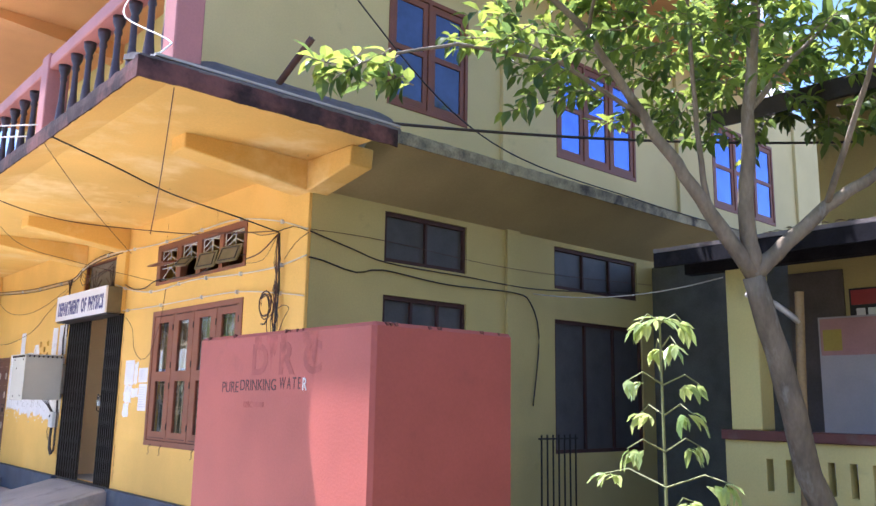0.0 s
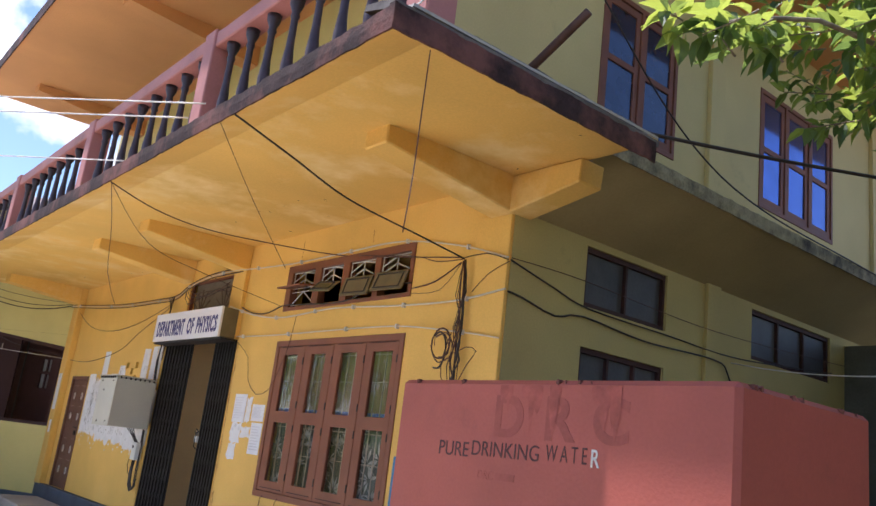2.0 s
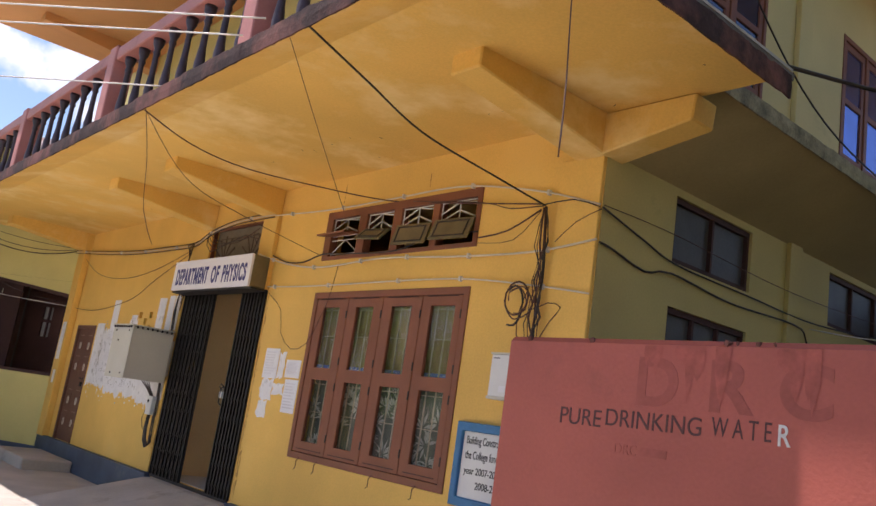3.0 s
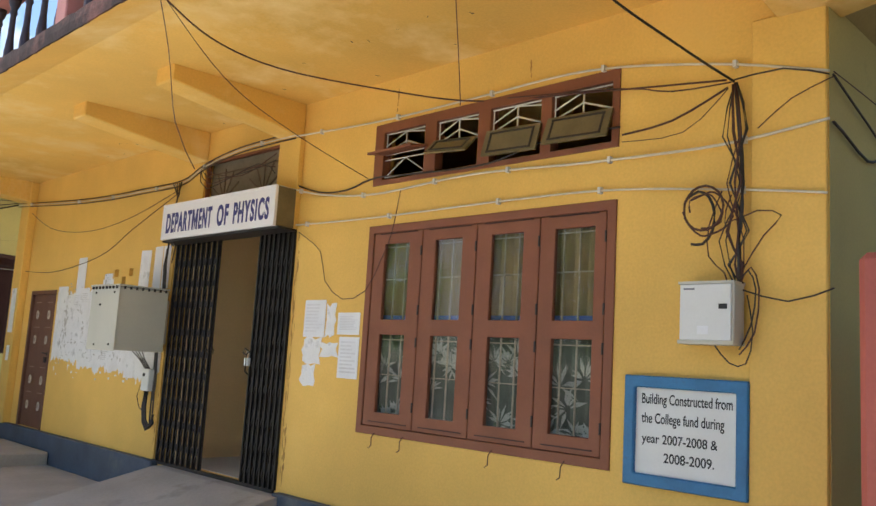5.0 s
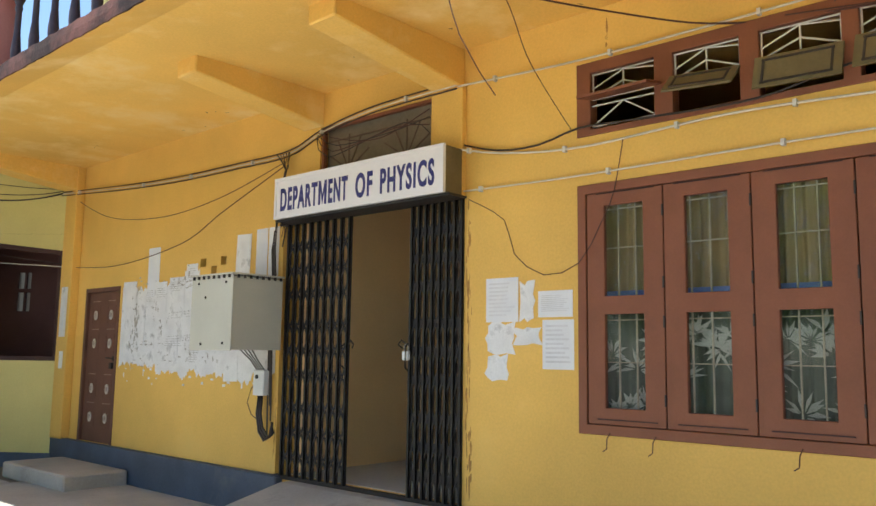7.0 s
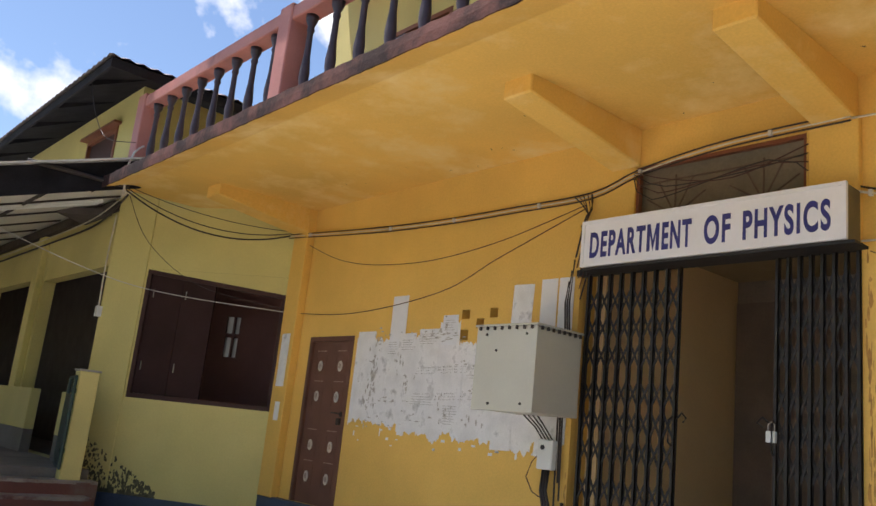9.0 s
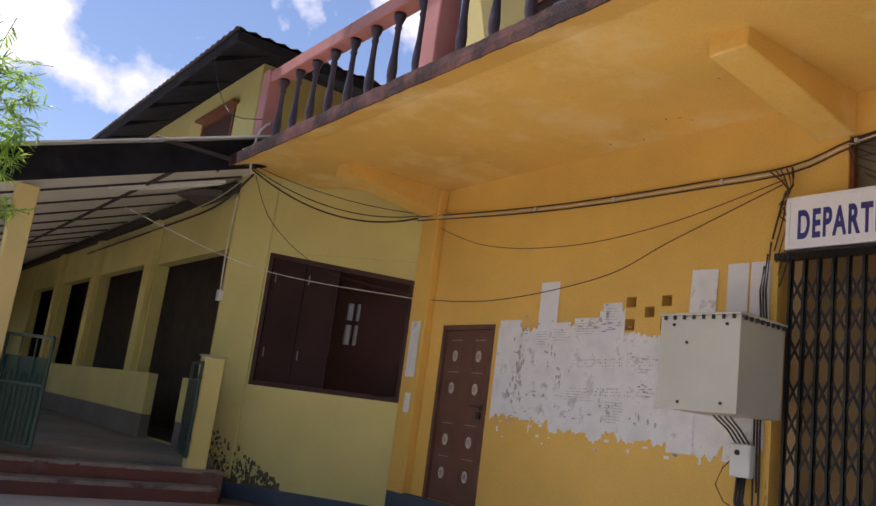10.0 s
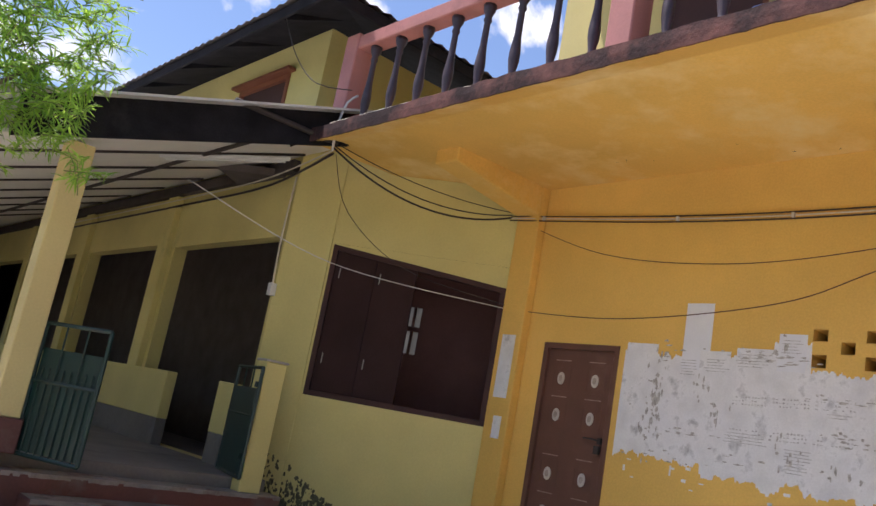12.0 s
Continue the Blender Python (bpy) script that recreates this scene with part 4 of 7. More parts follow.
def brown_door():
    y0, y1, z0, z1 = BDOOR
    w = thing("door_1", (FX, (y0 + y1) / 2, z0), "closed brown panelled door with oval ornaments", "door", kind="structure")
    x = FX + 0.03
    mat_boss = mat("grey_boss", (0.36, 0.31, 0.27), 0.5, var=0.2, scale=14)
    mat_bead = mat("faded_bead", (0.30, 0.20, 0.16), 0.6, var=0.25, scale=14)
    part("door_frame", placed(wall_mesh(y0, y1, z0, z1, 0.12, [(y0 + 0.06, y1 - 0.06, z0 - 0.01, z1 - 0.06)]), (FX - 0.01, 0), (0, 1), (1, 0)), DOORBROWN, w, bevel=0.004)
    leaf = part("door_leaf", box(NB(), x, y0 + 0.062, z0, x + 0.04, y1 - 0.062, z1 - 0.062), DOORBROWN, w)
    for c in range(2):
        for r in range(4):
            yc = y0 + 0.27 + 0.44 * c
            zc = (0.65, 1.03, 1.63, 2.01)[r]
            hw, hh = 0.12, 0.13
            part("panel", placed(wall_mesh(yc - hw, yc + hw, zc - hh, zc + hh, 0.010, [(yc - hw + 0.02, yc + hw - 0.02, zc - hh + 0.02, zc + hh - 0.02)]), (x - 0.003, 0), (0, 1), (1, 0)), DOORBROWN, leaf)
            bm = NB()
            ring = [Vector((x - 0.001, yc + 0.044 * math.cos(t), zc + 0.066 * math.sin(t))) for t in (2 * math.pi * k / 14 for k in range(14))]
            prism(bm, ring, (-0.012, 0, 0))
            o = part("ornament", bm, OVAL, leaf, "pale oval rosette")
            bm = NB()
            prism(bm, [Vector((x - 0.012, yc + 0.022 * math.cos(t), zc + 0.034 * math.sin(t))) for t in (2 * math.pi * k / 10 for k in range(10))], (-0.01, 0, 0))
            part("boss", bm, mat_boss, leaf)
            part("bead", box(NB(), x - 0.005, yc - 0.10, zc + 0.185, x - 0.001, yc + 0.10, zc + 0.195), mat_bead, leaf)
    bm = NB()
    box(bm, x - 0.03, y0 + 0.09, 1.40, x, y0 + 0.13, 1.46)
    tube(bm, [(x - 0.03, y0 + 0.10, 1.43), (x - 0.05, y0 + 0.2, 1.44), (x - 0.03, y0 + 0.30, 1.44)], 0.01, 6)
    box(bm, x - 0.06, y0 + 0.08, 1.30, x - 0.03, y0 + 0.14, 1.38)
    part("latch", bm, DARKWOOD, leaf, "dark iron latch with a padlock")


brown_door()


def pasted_papers():
    rng = random.Random(11)
    w = thing("paper_patch", (FX, 16.4, 1.3), "large white patch of torn pasted papers on the yellow wall", "papers")
    bm = NB()
    n = 420
    top, bot = [], []
    for i in range(n + 1):
        y = 14.80 + (18.12 - 14.80) * i / n
        zt = 2.36 + 0.05 * noise.noise((y * 2.3, 0, 0)) + 0.035 * noise.noise((y * 11, 3, 0))
        if 16.28 < y < 16.62:
            zt += 0.16
        if y < 16.3:
            zt = min(zt, 2.27)
        zt += 0.03 * math.floor(2.5 * noise.noise((y * 4.3, 1, 0)))
        zb = 1.30 + 0.03 * math.floor(3 * noise.noise((y * 5.1, 4, 0))) + 0.05 * noise.noise((y * 3.1, 9, 0)) + 0.03 * noise.noise((y * 13, 7, 0)) + (0.08 if y > 17.2 else 0)
        if y < 15.75:
            zb = 1.33 + 0.07 * noise.noise((y * 12, 5, 0)) - (0.10 if 15.2 < y < 15.5 else 0)
        zt += 0.018 * math.floor(2.2 * noise.noise((y * 19, 6, 0))) + 0.012 * noise.noise((y * 47, 2, 0))
        zb += 0.013 * math.floor(2.4 * noise.noise((y * 17, 8, 0))) + 0.010 * noise.noise((y * 45, 3, 0))
        top.append(bm.verts.new((FX - 0.003, y, zt)))
        bot.append(bm.verts.new((FX - 0.003, y, zb)))
    for i in range(n):
        bm.faces.new((bot[i], top[i], top[i + 1], bot[i + 1]))
    ext = bmesh.ops.extrude_face_region(bm, geom=bm.faces[:])
    for g in ext["geom"]:
        if isinstance(g, bmesh.types.BMVert):
            g.co.x += 0.002
    bmesh.ops.recalc_face_normals(bm, faces=bm.faces[:])
    part("paste_layer", bm, PAPER, w, "layer of whitened torn paper")
    sheets = [(17.21, 17.49, 2.20, 2.82), (16.34, 16.58, 2.24, 2.56), (15.30, 15.57, 2.31, 2.82), (15.0, 15.2, 2.33, 2.85), (14.80, 14.98, 2.33, 2.85), (17.75, 18.1, 2.1, 2.42), (17.0, 17.3, 1.95, 2.38), (16.6, 16.95, 2.0, 2.42), (16.2, 16.5, 1.55, 2.0), (17.5, 17.75, 1.6, 2.2), (16.7, 17.1, 1.45, 1.9), (15.6, 15.8, 1.3, 1.75), (15.45, 15.72, 1.22, 1.5), (14.85, 15.15, 1.2, 1.45)]
    for i, (a, b, c, d) in enumerate(sheets):
        m = Matrix.Translation((FX - 0.0052 - 0.0003 * i, (a + b) / 2, (c + d) / 2)) @ Matrix.Rotation(radians(rng.uniform(-2, 2)), 4, "X")
        sh = part("sheet", obox(NB(), m, 0.0005, (b - a) / 2, (d - c) / 2), PAPER if i > 4 or i == 2 else NOTICE, w, "weathered sheet of paper")
    # rows of faded print in small clusters
    bm = NB()
    for zr in (2.02, 1.74):
        for c in range(3):
            for i in range(11):
                for j in range(3):
                    if rng.random() < 0.72:
                        y, z = 15.92 + 0.36 * c + 0.029 * i, zr - 0.030 * j - 0.035 * (0.36 * c + 0.029 * i)
                        box(bm, FX - 0.0115, y, z, FX - 0.0105, y + rng.uniform(0.010, 0.022), z + rng.uniform(0.006, 0.016))
    for y0, y1, z0, n in ((16.62, 16.95, 2.36, 5), (16.36, 16.56, 2.50, 5), (17.3, 17.5, 2.28, 6), (17.0, 17.25, 2.30, 5), (16.6, 17.0, 1.68, 4), (16.22, 16.46, 1.60, 8), (15.9, 16.15, 1.92, 2)):
        for i in range(n):
            e = rng.uniform(0, 0.3) * (y1 - y0)
            box(bm, FX - 0.0115, y0 + e, z0 - 0.026 * i, FX - 0.0105, y1 - 0.4 * e, z0 - 0.026 * i + 0.006)
    part("faded_print", bm, mat("faded_print", (0.50, 0.49, 0.49), 0.8, var=0.3, scale=20), w, "faded unreadable print")["kind"] = "stuff"
    # dark smudges where the paste has picked up dirt
    bm = NB()
    for cy, cz, sy, sz, n in ((17.72, 1.90, 0.045, 0.20, 48), (17.80, 1.62, 0.06, 0.10, 14), (17.1, 1.85, 0.05, 0.10, 8), (17.35, 1.62, 0.18, 0.02, 12), (16.75, 2.34, 0.22, 0.05, 34), (15.95, 1.72, 0.10, 0.04, 14), (16.05, 2.05, 0.16, 0.03, 12), (17.25, 2.05, 0.05, 0.05, 9), (17.55, 2.34, 0.12, 0.05, 10), (16.4, 1.60, 0.10, 0.10, 10), (16.9, 1.45, 0.25, 0.05, 10), (17.6, 1.40, 0.25, 0.04, 10), (16.5, 2.45, 0.09, 0.06, 7), (15.9, 1.45, 0.1, 0.05, 6)):
        for i in range(n):
            y, z = rng.gauss(cy, sy), rng.gauss(cz, sz)
            ry, rz = rng.uniform(0.006, 0.022), rng.uniform(0.010, 0.05)
            if sy > sz * 2:
                ry, rz = rz, ry * 0.6
            xx = FX - 0.0118 - 0.0002 * rng.randint(0, 6)
            bm.faces.new([bm.verts.new((xx, y + ry * math.cos(t) * rng.uniform(0.4, 1.2), z + rz * math.sin(t) * rng.uniform(0.4, 1.2))) for t in (2 * math.pi * k / 9 for k in range(9))])
    part("smudge", bm, mat("dirt_smudge", (0.44, 0.425, 0.40), 0.9, var=0.35, scale=30, fine=120), w, "grey smudges of dirt on the paper")["kind"] = "stuff"
    bm = NB()
    for i in range(22):
        y = rng.uniform(14.9, 18.0)
        z = 1.33 - rng.uniform(0.02, 0.2)
        a = rng.uniform(0.015, 0.06)
        box(bm, FX - 0.002, y, z, FX - 0.0005, y + a, z + rng.uniform(0.01, 0.12 if a < 0.03 else 0.03))
    part("torn_scrap", bm, PAPER, w, "torn scraps of paper")["kind"] = "stuff"


pasted_papers()


def notices():
    rng = random.Random(5)
    w = thing("notices", (FX, 11.6, 1.33), "torn white notices pasted beside the gate", "papers")
    for a, b, c, d, torn in ((11.71, 12.03, 1.80, 2.15, 0), (11.21, 11.52, 1.83, 2.03, 0), (11.20, 11.48, 1.44, 1.81, 0), (11.74, 12.04, 1.55, 1.80, 1), (11.80, 12.04, 1.33, 1.56, 1), (11.48, 11.76, 1.62, 1.76, 1), (11.55, 11.70, 1.80, 2.12, 1)):
        if torn:
            bm = NB()
            k = 16
            ring = []
            for i in range(k):
                t = 2 * math.pi * i / k
                rr = rng.uniform(0.72, 1.05)
                cy, cz = math.cos(t), math.sin(t)
                q = max(abs(cy), abs(cz))
                ring.append(Vector((FX - 0.004, (a + b) / 2 + (b - a) / 2 * cy / q * rr, (c + d) / 2 + (d - c) / 2 * cz / q * rr)))
            prism(bm, ring, (0.0015, 0, 0))
            part("torn_sheet", bm, PAPER, w, "torn scrap of a notice")
        else:
            sh = part("sheet", box(NB(), FX - 0.006, a, c, FX - 0.003, b, d), NOTICE, w, "printed white notice")
            bm = NB()
            bars(bm, FX - 0.0065, a + 0.03, b - 0.03, c + 0.04, d - 0.03, rng, 9)
            part("print_line", bm, mat("notice_print", (0.63, 0.63, 0.66), 0.8, var=0.1), sh)


notices()


def switch_box():
    w = thing("distribution_box", (4.3, 14.95, 1.55), "large grey metal distribution box on the wall", "electric box")
    x0, x1, y0, y1, z0, z1 = 3.96, 4.56, 14.61, 15.31, 1.56, 2.27
    part("body", box(NB(), x0 + 0.012, y0, z0, x1, y1, z1), BOXGREY, w, bevel=0.006)
    cover = part("cover", box(NB(), x0, y0 - 0.012, z0 - 0.01, x0 + 0.011, y1 + 0.012, z1 + 0.01), BOXGREY, w, "flat grey front cover", bevel=0.003)
    part("lid", box(NB(), x0 - 0.02, y0 - 0.025, z1 + 0.011, x1, y1 + 0.025, z1 + 0.03), BOXGREY, w, bevel=0.004)
    for i in range(8):
        part("bolt", lathe(NB(), [(0.013, z1 - 0.02), (0.013, z1 + 0.011)], x0 - 0.012, y0 + 0.04 + 0.62 * i / 7, 8), DARKWOOD, w)
        part("bolt", lathe(NB(), [(0.013, z1 - 0.02), (0.013, z1 + 0.011)], x0 + 0.06 + 0.5 * i / 7, y0 - 0.014, 8), DARKWOOD, w)
    for y, z in ((y0 + 0.1, z1 - 0.06), (y1 - 0.12, z1 - 0.06), (y1 - 0.25, z1 - 0.2), (y0 + 0.12, z0 + 0.06), (y1 - 0.2, z0 + 0.05)):
        part("screw", prism(NB(), [Vector((x0 - 0.001, y + 0.012 * math.cos(t), z + 0.012 * math.sin(t))) for t in (2 * math.pi * k / 8 for k in range(8))], (-0.01, 0, 0)), DARKWOOD, cover)
    part("wall_arm", box(NB(), x1, y0 + 0.1, z0 + 0.1, FX - 0.01, y1 - 0.1, z1 - 0.1), BOXGREY, w)
    m = thing("energy_meter", (4.58, 14.92, 1.10), "small grey meter on the wall with cables running into it", "meter")
    part("casing", box(NB(), 4.53, 14.84, 1.10, FX - 0.001, 15.02, 1.36), BOXWHITE, m, bevel=0.01)
    part("dial", tube(NB(), [(4.53, 14.95, 1.29), (4.52, 14.95, 1.29)], 0.022, 10), BLACKPAINT, m)
    for i in range(4):
        y = 14.86 + 0.04 * i
        part("cable", tube(NB(), [(4.50 - 0.02 * i, y + 0.15, 1.56), (4.5, y + 0.05, 1.46), (4.55, y, 1.36)], 0.007, 5), CABLE, m)
    for i in range(3):
        y = 14.90 + 0.03 * i
        part("conduit", tube(NB(), [(4.57, y, 1.11), (4.56, y + 0.01, 0.92), (4.55, y - 0.05, 0.78 - 0.02 * i), (4.55, y - 0.14, 0.70 - 0.02 * i), (4.56, y - 0.22, 0.74 - 0.02 * i), (4.58, 14.74 - 0.005 * i, 0.84)], 0.014, 6), CABLE, m, "black corrugated conduit", smooth=True)
    part("loop_wire", tube(NB(), [(4.58, 14.98, 1.28), (4.57, 15.10, 1.16), (4.57, 15.16, 1.02), (4.57, 15.08, 0.90), (4.57, 14.98, 0.86)], 0.005, 5), RUSTWIRE, m)
    s = thing("switch_box", (4.6, 14.66, 2.0), "small white switch box beside the gate", "switch")
    part("casing", box(NB(), 4.57, 14.775, 1.98, FX - 0.001, 14.85, 2.13), BOXWHITE, s, bevel=0.006)
    part("knob", box(NB(), 4.56, 14.80, 2.04, 4.57, 14.82, 2.07), BLACKPAINT, s)
    c = thing("cable_bundle", (4.6, 14.77, 0.9), "black cables clipped beside the gate", "cable")
    for i, (yy, zb) in enumerate(((14.79, 0.85), (14.815, 1.0), (14.84, 0.7))):
        part("cable", tube(NB(), [(4.6, yy, 3.0 - 0.1 * i), (4.59, yy + 0.02, 2.6), (4.6, yy - 0.005, 2.2), (4.59, yy + 0.015, 1.7), (4.6, yy, zb)], 0.009, 5), CABLE, c)


switch_box()


def meter_box():
    w = thing("meter_box", (4.5, 7.86, 1.81), "small white metal meter box with a black latch", "electric box")
    x0, y0, y1, z0, z1 = 4.45, 7.69, 8.03, 1.83, 2.19
    part("body", box(NB(), x0 + 0.014, y0, z0, FX - 0.036, y1, z1), BOXGREY, w, bevel=0.006)
    door = part("door", box(NB(), x0, y0 + 0.012, z0 + 0.015, x0 + 0.013, y1 - 0.006, z1 - 0.012), BOXWHITE, w, bevel=0.004)
    part("rim", box(NB(), x0 - 0.004, y0 - 0.004, z1 - 0.01, FX - 0.036, y1 + 0.004, z1 + 0.006), BOXGREY, w)
    part("sill", box(NB(), x0 - 0.004, y0 - 0.004, z0 - 0.008, FX - 0.036, y1 + 0.004, z0 + 0.014), BOXGREY, w)
    part("latch", box(NB(), x0 - 0.006, y0 + 0.035, 2.03, x0, y0 + 0.085, 2.06), BLACKPAINT, door, "black latch")
    part("sticker", box(NB(), x0 - 0.0015, 7.84, 1.88, x0, 7.91, 1.93), NOTICE, door)
    part("maker_mark", box(NB(), x0 - 0.0015, 7.93, 2.145, x0, 8.0, 2.155), INK, door)


meter_box()


def plaque():
    w = thing("plaque", (4.62, 8.06, 0.93), "white lettered plaque in a blue painted frame", "plaque")
    y0, y1, z0, z1 = 7.655, 8.475, 0.935, 1.62
    part("frame", placed(wall_mesh(y0, y1, z0, z1, 0.06, [(y0 + 0.075, y1 - 0.075, z0 + 0.075, z1 - 0.075)]), (4.585, 0), (0, 1), (1, 0)), BLUE, w, bevel=0.008)
    part("board", box(NB(), 4.615, y0 + 0.07, z0 + 0.07, 4.637, y1 - 0.07, z1 - 0.07), BOXWHITE, w)
    for txt, a, b, z, h in (("Building Constructed from", 8.36, 7.76, 1.425, 0.085), ("the College fund during", 8.36, 7.81, 1.305, 0.085), ("year 2007-2008 &", 8.355, 7.85, 1.185, 0.075), ("2008-2009.", 8.20, 7.87, 1.09, 0.06)):
        lettering("lettering", txt, face_m(4.615, a, z), a - b, h, BLACKPAINT, w, 0.002, 0.012, "black hand-painted words")


plaque()


# pipes and cables on the front
def run(name, label, category, pts, r, material, sides=6, group="", clips=0):
    """A smooth cable or pipe through a few points."""
    pts = [Vector(p) for p in pts]
    out = []
    for i in range(len(pts) - 1):
        p0, p1, p2, p3 = pts[max(i - 1, 0)], pts[i], pts[i + 1], pts[min(i + 2, len(pts) - 1)]
        k = max(2, min(10, int((p2 - p1).length / 0.12)))
        for j in range(k):
            t = j / k
            out.append(0.5 * (2 * p1 + (p2 - p0) * t + (2 * p0 - 5 * p1 + 4 * p2 - p3) * t * t + (3 * p1 - p0 - 3 * p2 + p3) * t ** 3))
    out.append(pts[-1])
    ob = tagged(link(name, tube(NB(), out, r, sides), material, smooth=True), label, category, group)
    if clips:
        for i in range(clips):
            q = out[int((i + 0.5) / clips * (len(out) - 1))]
            bm = box(NB(), q.x - 0.02, q.y - 0.012, q.z - 0.022, q.x + 0.015, q.y + 0.012, q.z + 0.022)
            part("clip", bm, WHITEBAR, ob, "white cable clip")
    return ob


CX = FX - 0.03
run("conduit", "white plastic conduit along the wall top", "conduit", [(CX - 0.05, 12.3, 3.80), (CX, 11.1, 3.765), (CX, 9.9, 3.765), (CX, 8.85, 3.76), (CX, 7.9, 3.60), (CX - 0.02, 7.2, 3.40)], 0.0086, PVC, clips=5)
run("conduit", "white plastic conduit between window and ventilator", "conduit", [(CX - 0.06, 12.5, 3.31), (CX, 11.9, 3.17), (CX, 11.1, 3.09), (CX, 9.95, 3.13), (CX, 8.8, 3.08), (CX - 0.02, 7.85, 3.06), (CX - 0.02, 7.2, 3.12)], 0.0094, PVC, clips=6)
run("conduit", "white plastic conduit above the window", "conduit", [(CX, 12.35, 2.90), (CX, 11.2, 2.875), (CX, 9.5, 2.88), (CX, 8.6, 2.86), (CX - 0.02, 7.7, 2.76), (CX - 0.03, 7.21, 2.69)], 0.0079, PVC, clips=5)
for dz, dy in ((0, 0), (0.03, 0.1), (-0.03, -0.05)):
    run("cable", "dark cables clipped along the wall top", "cable", [(CX - 0.12, 20.0 + dy, 3.80 + dz), (CX, 18.15, 3.69 + dz), (CX, 16.8, 3.62 + dz), (CX, 15.6, 3.60 + dz), (CX, 14.65, 3.60 + dz), (CX - 0.03, 14.1, 3.72 + dz), (CX - 0.06, 13.3, 3.80 + dz), (CX - 0.06, 12.3, 3.81 + dz)], 0.0072, CABLE if dz else PVC, group="wall cables", clips=6 if not dz else 0)
run("cable", "thin black cable sagging across the yellow wall", "cable", [(CX - 0.02, 19.8, 3.78), (CX - 0.05, 18.5, 3.32), (CX - 0.06, 17.1, 3.17), (CX - 0.05, 15.85, 3.26), (CX, 14.7, 3.52)], 0.0043, RUSTWIRE)
run("cable", "thin pale cable strung from the veranda to the yellow wall", "cable", [(1.13, 21.11, 3.24), (2.84, 20.87, 2.83), (CX - 0.02, 19.75, 2.72)], 0.0055, WHITEBAR)
run("cable", "thin dark cable sagging across the yellow wall", "cable", [(CX - 0.02, 19.75, 2.72), (CX - 0.05, 18.2, 2.64), (CX - 0.06, 16.6, 2.80), (CX - 0.05, 15.75, 3.10), (CX, 14.72, 3.48)], 0.0048, RUSTWIRE)
run("cable", "black cable from the sign to the ventilator", "cable", [(CX, 12.28, 3.30), (CX, 11.9, 3.19), (CX, 11.5, 3.17), (CX, 11.12, 3.24), (CX + 0.01, 10.6, 3.22), (CX + 0.01, 9.8, 3.20), (CX, 9.2, 3.30), (CX, 8.58, 3.30)], 0.0079, CABLE)
run("cable", "thin wire looping beside the notices", "cable", [(CX, 12.2, 2.82), (CX, 11.83, 2.61), (CX, 11.73, 2.33), (CX, 11.45, 2.15), (CX, 11.14, 2.22), (CX, 10.95, 2.5), (CX, 10.84, 2.72), (CX, 10.76, 3.10)], 0.0036, RUSTWIRE)
rng = random.Random(14)
bm = NB()
for y, z0, z1, wd, k in ((12.225, 0.5, 2.8, 0.016, 26), (12.20, 1.1, 2.2, 0.010, 14), (14.765, 0.45, 1.1, 0.012, 10), (12.19, 0.45, 0.95, 0.022, 9), (12.66, 3.0, 3.2, 0.02, 5), (10.9, 3.82, 3.98, 0.012, 4), (9.4, 3.84, 3.98, 0.010, 4)):
    for i in range(k):
        z = z0 + (z1 - z0) * (i + rng.random()) / k
        yy, ln, ww = y + rng.gauss(0, 0.008), rng.uniform(0.02, 0.09), wd * rng.uniform(0.3, 1.0)
        ring = [(yy + ww * math.cos(t) * rng.uniform(0.5, 1.2), z + ln * math.sin(t) * rng.uniform(0.5, 1.2)) for t in (2 * math.pi * q / 8 for q in range(8))]
        bm.faces.new([bm.verts.new((FX - 0.0012 - 0.0002 * (i % 4), p, q)) for p, q in ring])
part("rust_stain", bm, mat("rusty_wall_stain", (0.42, 0.215, 0.055), 0.85, var=0.3, scale=16), bpy.data.objects["wall_front"], "rusty brown stains beside the gate")["kind"] = "stuff"
for i in range(5):
    a = rng.uniform(0.05, 0.12)
    run("cable", "short tangled cable by the end of the sign", "cable", [(CX - 0.03, 14.62 + 0.05 * i, 3.60), (CX - 0.06, 14.56 + a * 0.5, 3.50 - a), (CX - 0.04, 14.60 + a, 3.40 - 0.05 * i), (CX - 0.03, 14.70 - 0.03 * i, 3.30 - 0.06 * i), (CX - 0.01, 14.78 - 0.02 * i, 3.02 - 0.1 * i)], (0.009, 0.006, 0.005, 0.004, 0.007)[i], (CABLE, RUSTWIRE)[i % 2], group="sign cables")
for i in range(4):
    run("cable", "loose wire slung under the sunburst fanlight", "cable", [(CX - 0.05, 14.15, 3.72 - 0.02 * i), (CX - 0.08, 13.75 + 0.06 * i, 3.58 - 0.05 * i), (CX - 0.08, 13.2 - 0.1 * i, 3.50 + 0.03 * i), (CX - 0.07, 12.6, 3.66 - 0.07 * i)], 0.005, (RUSTWIRE, CABLE)[i % 2], group="fanlight wires")
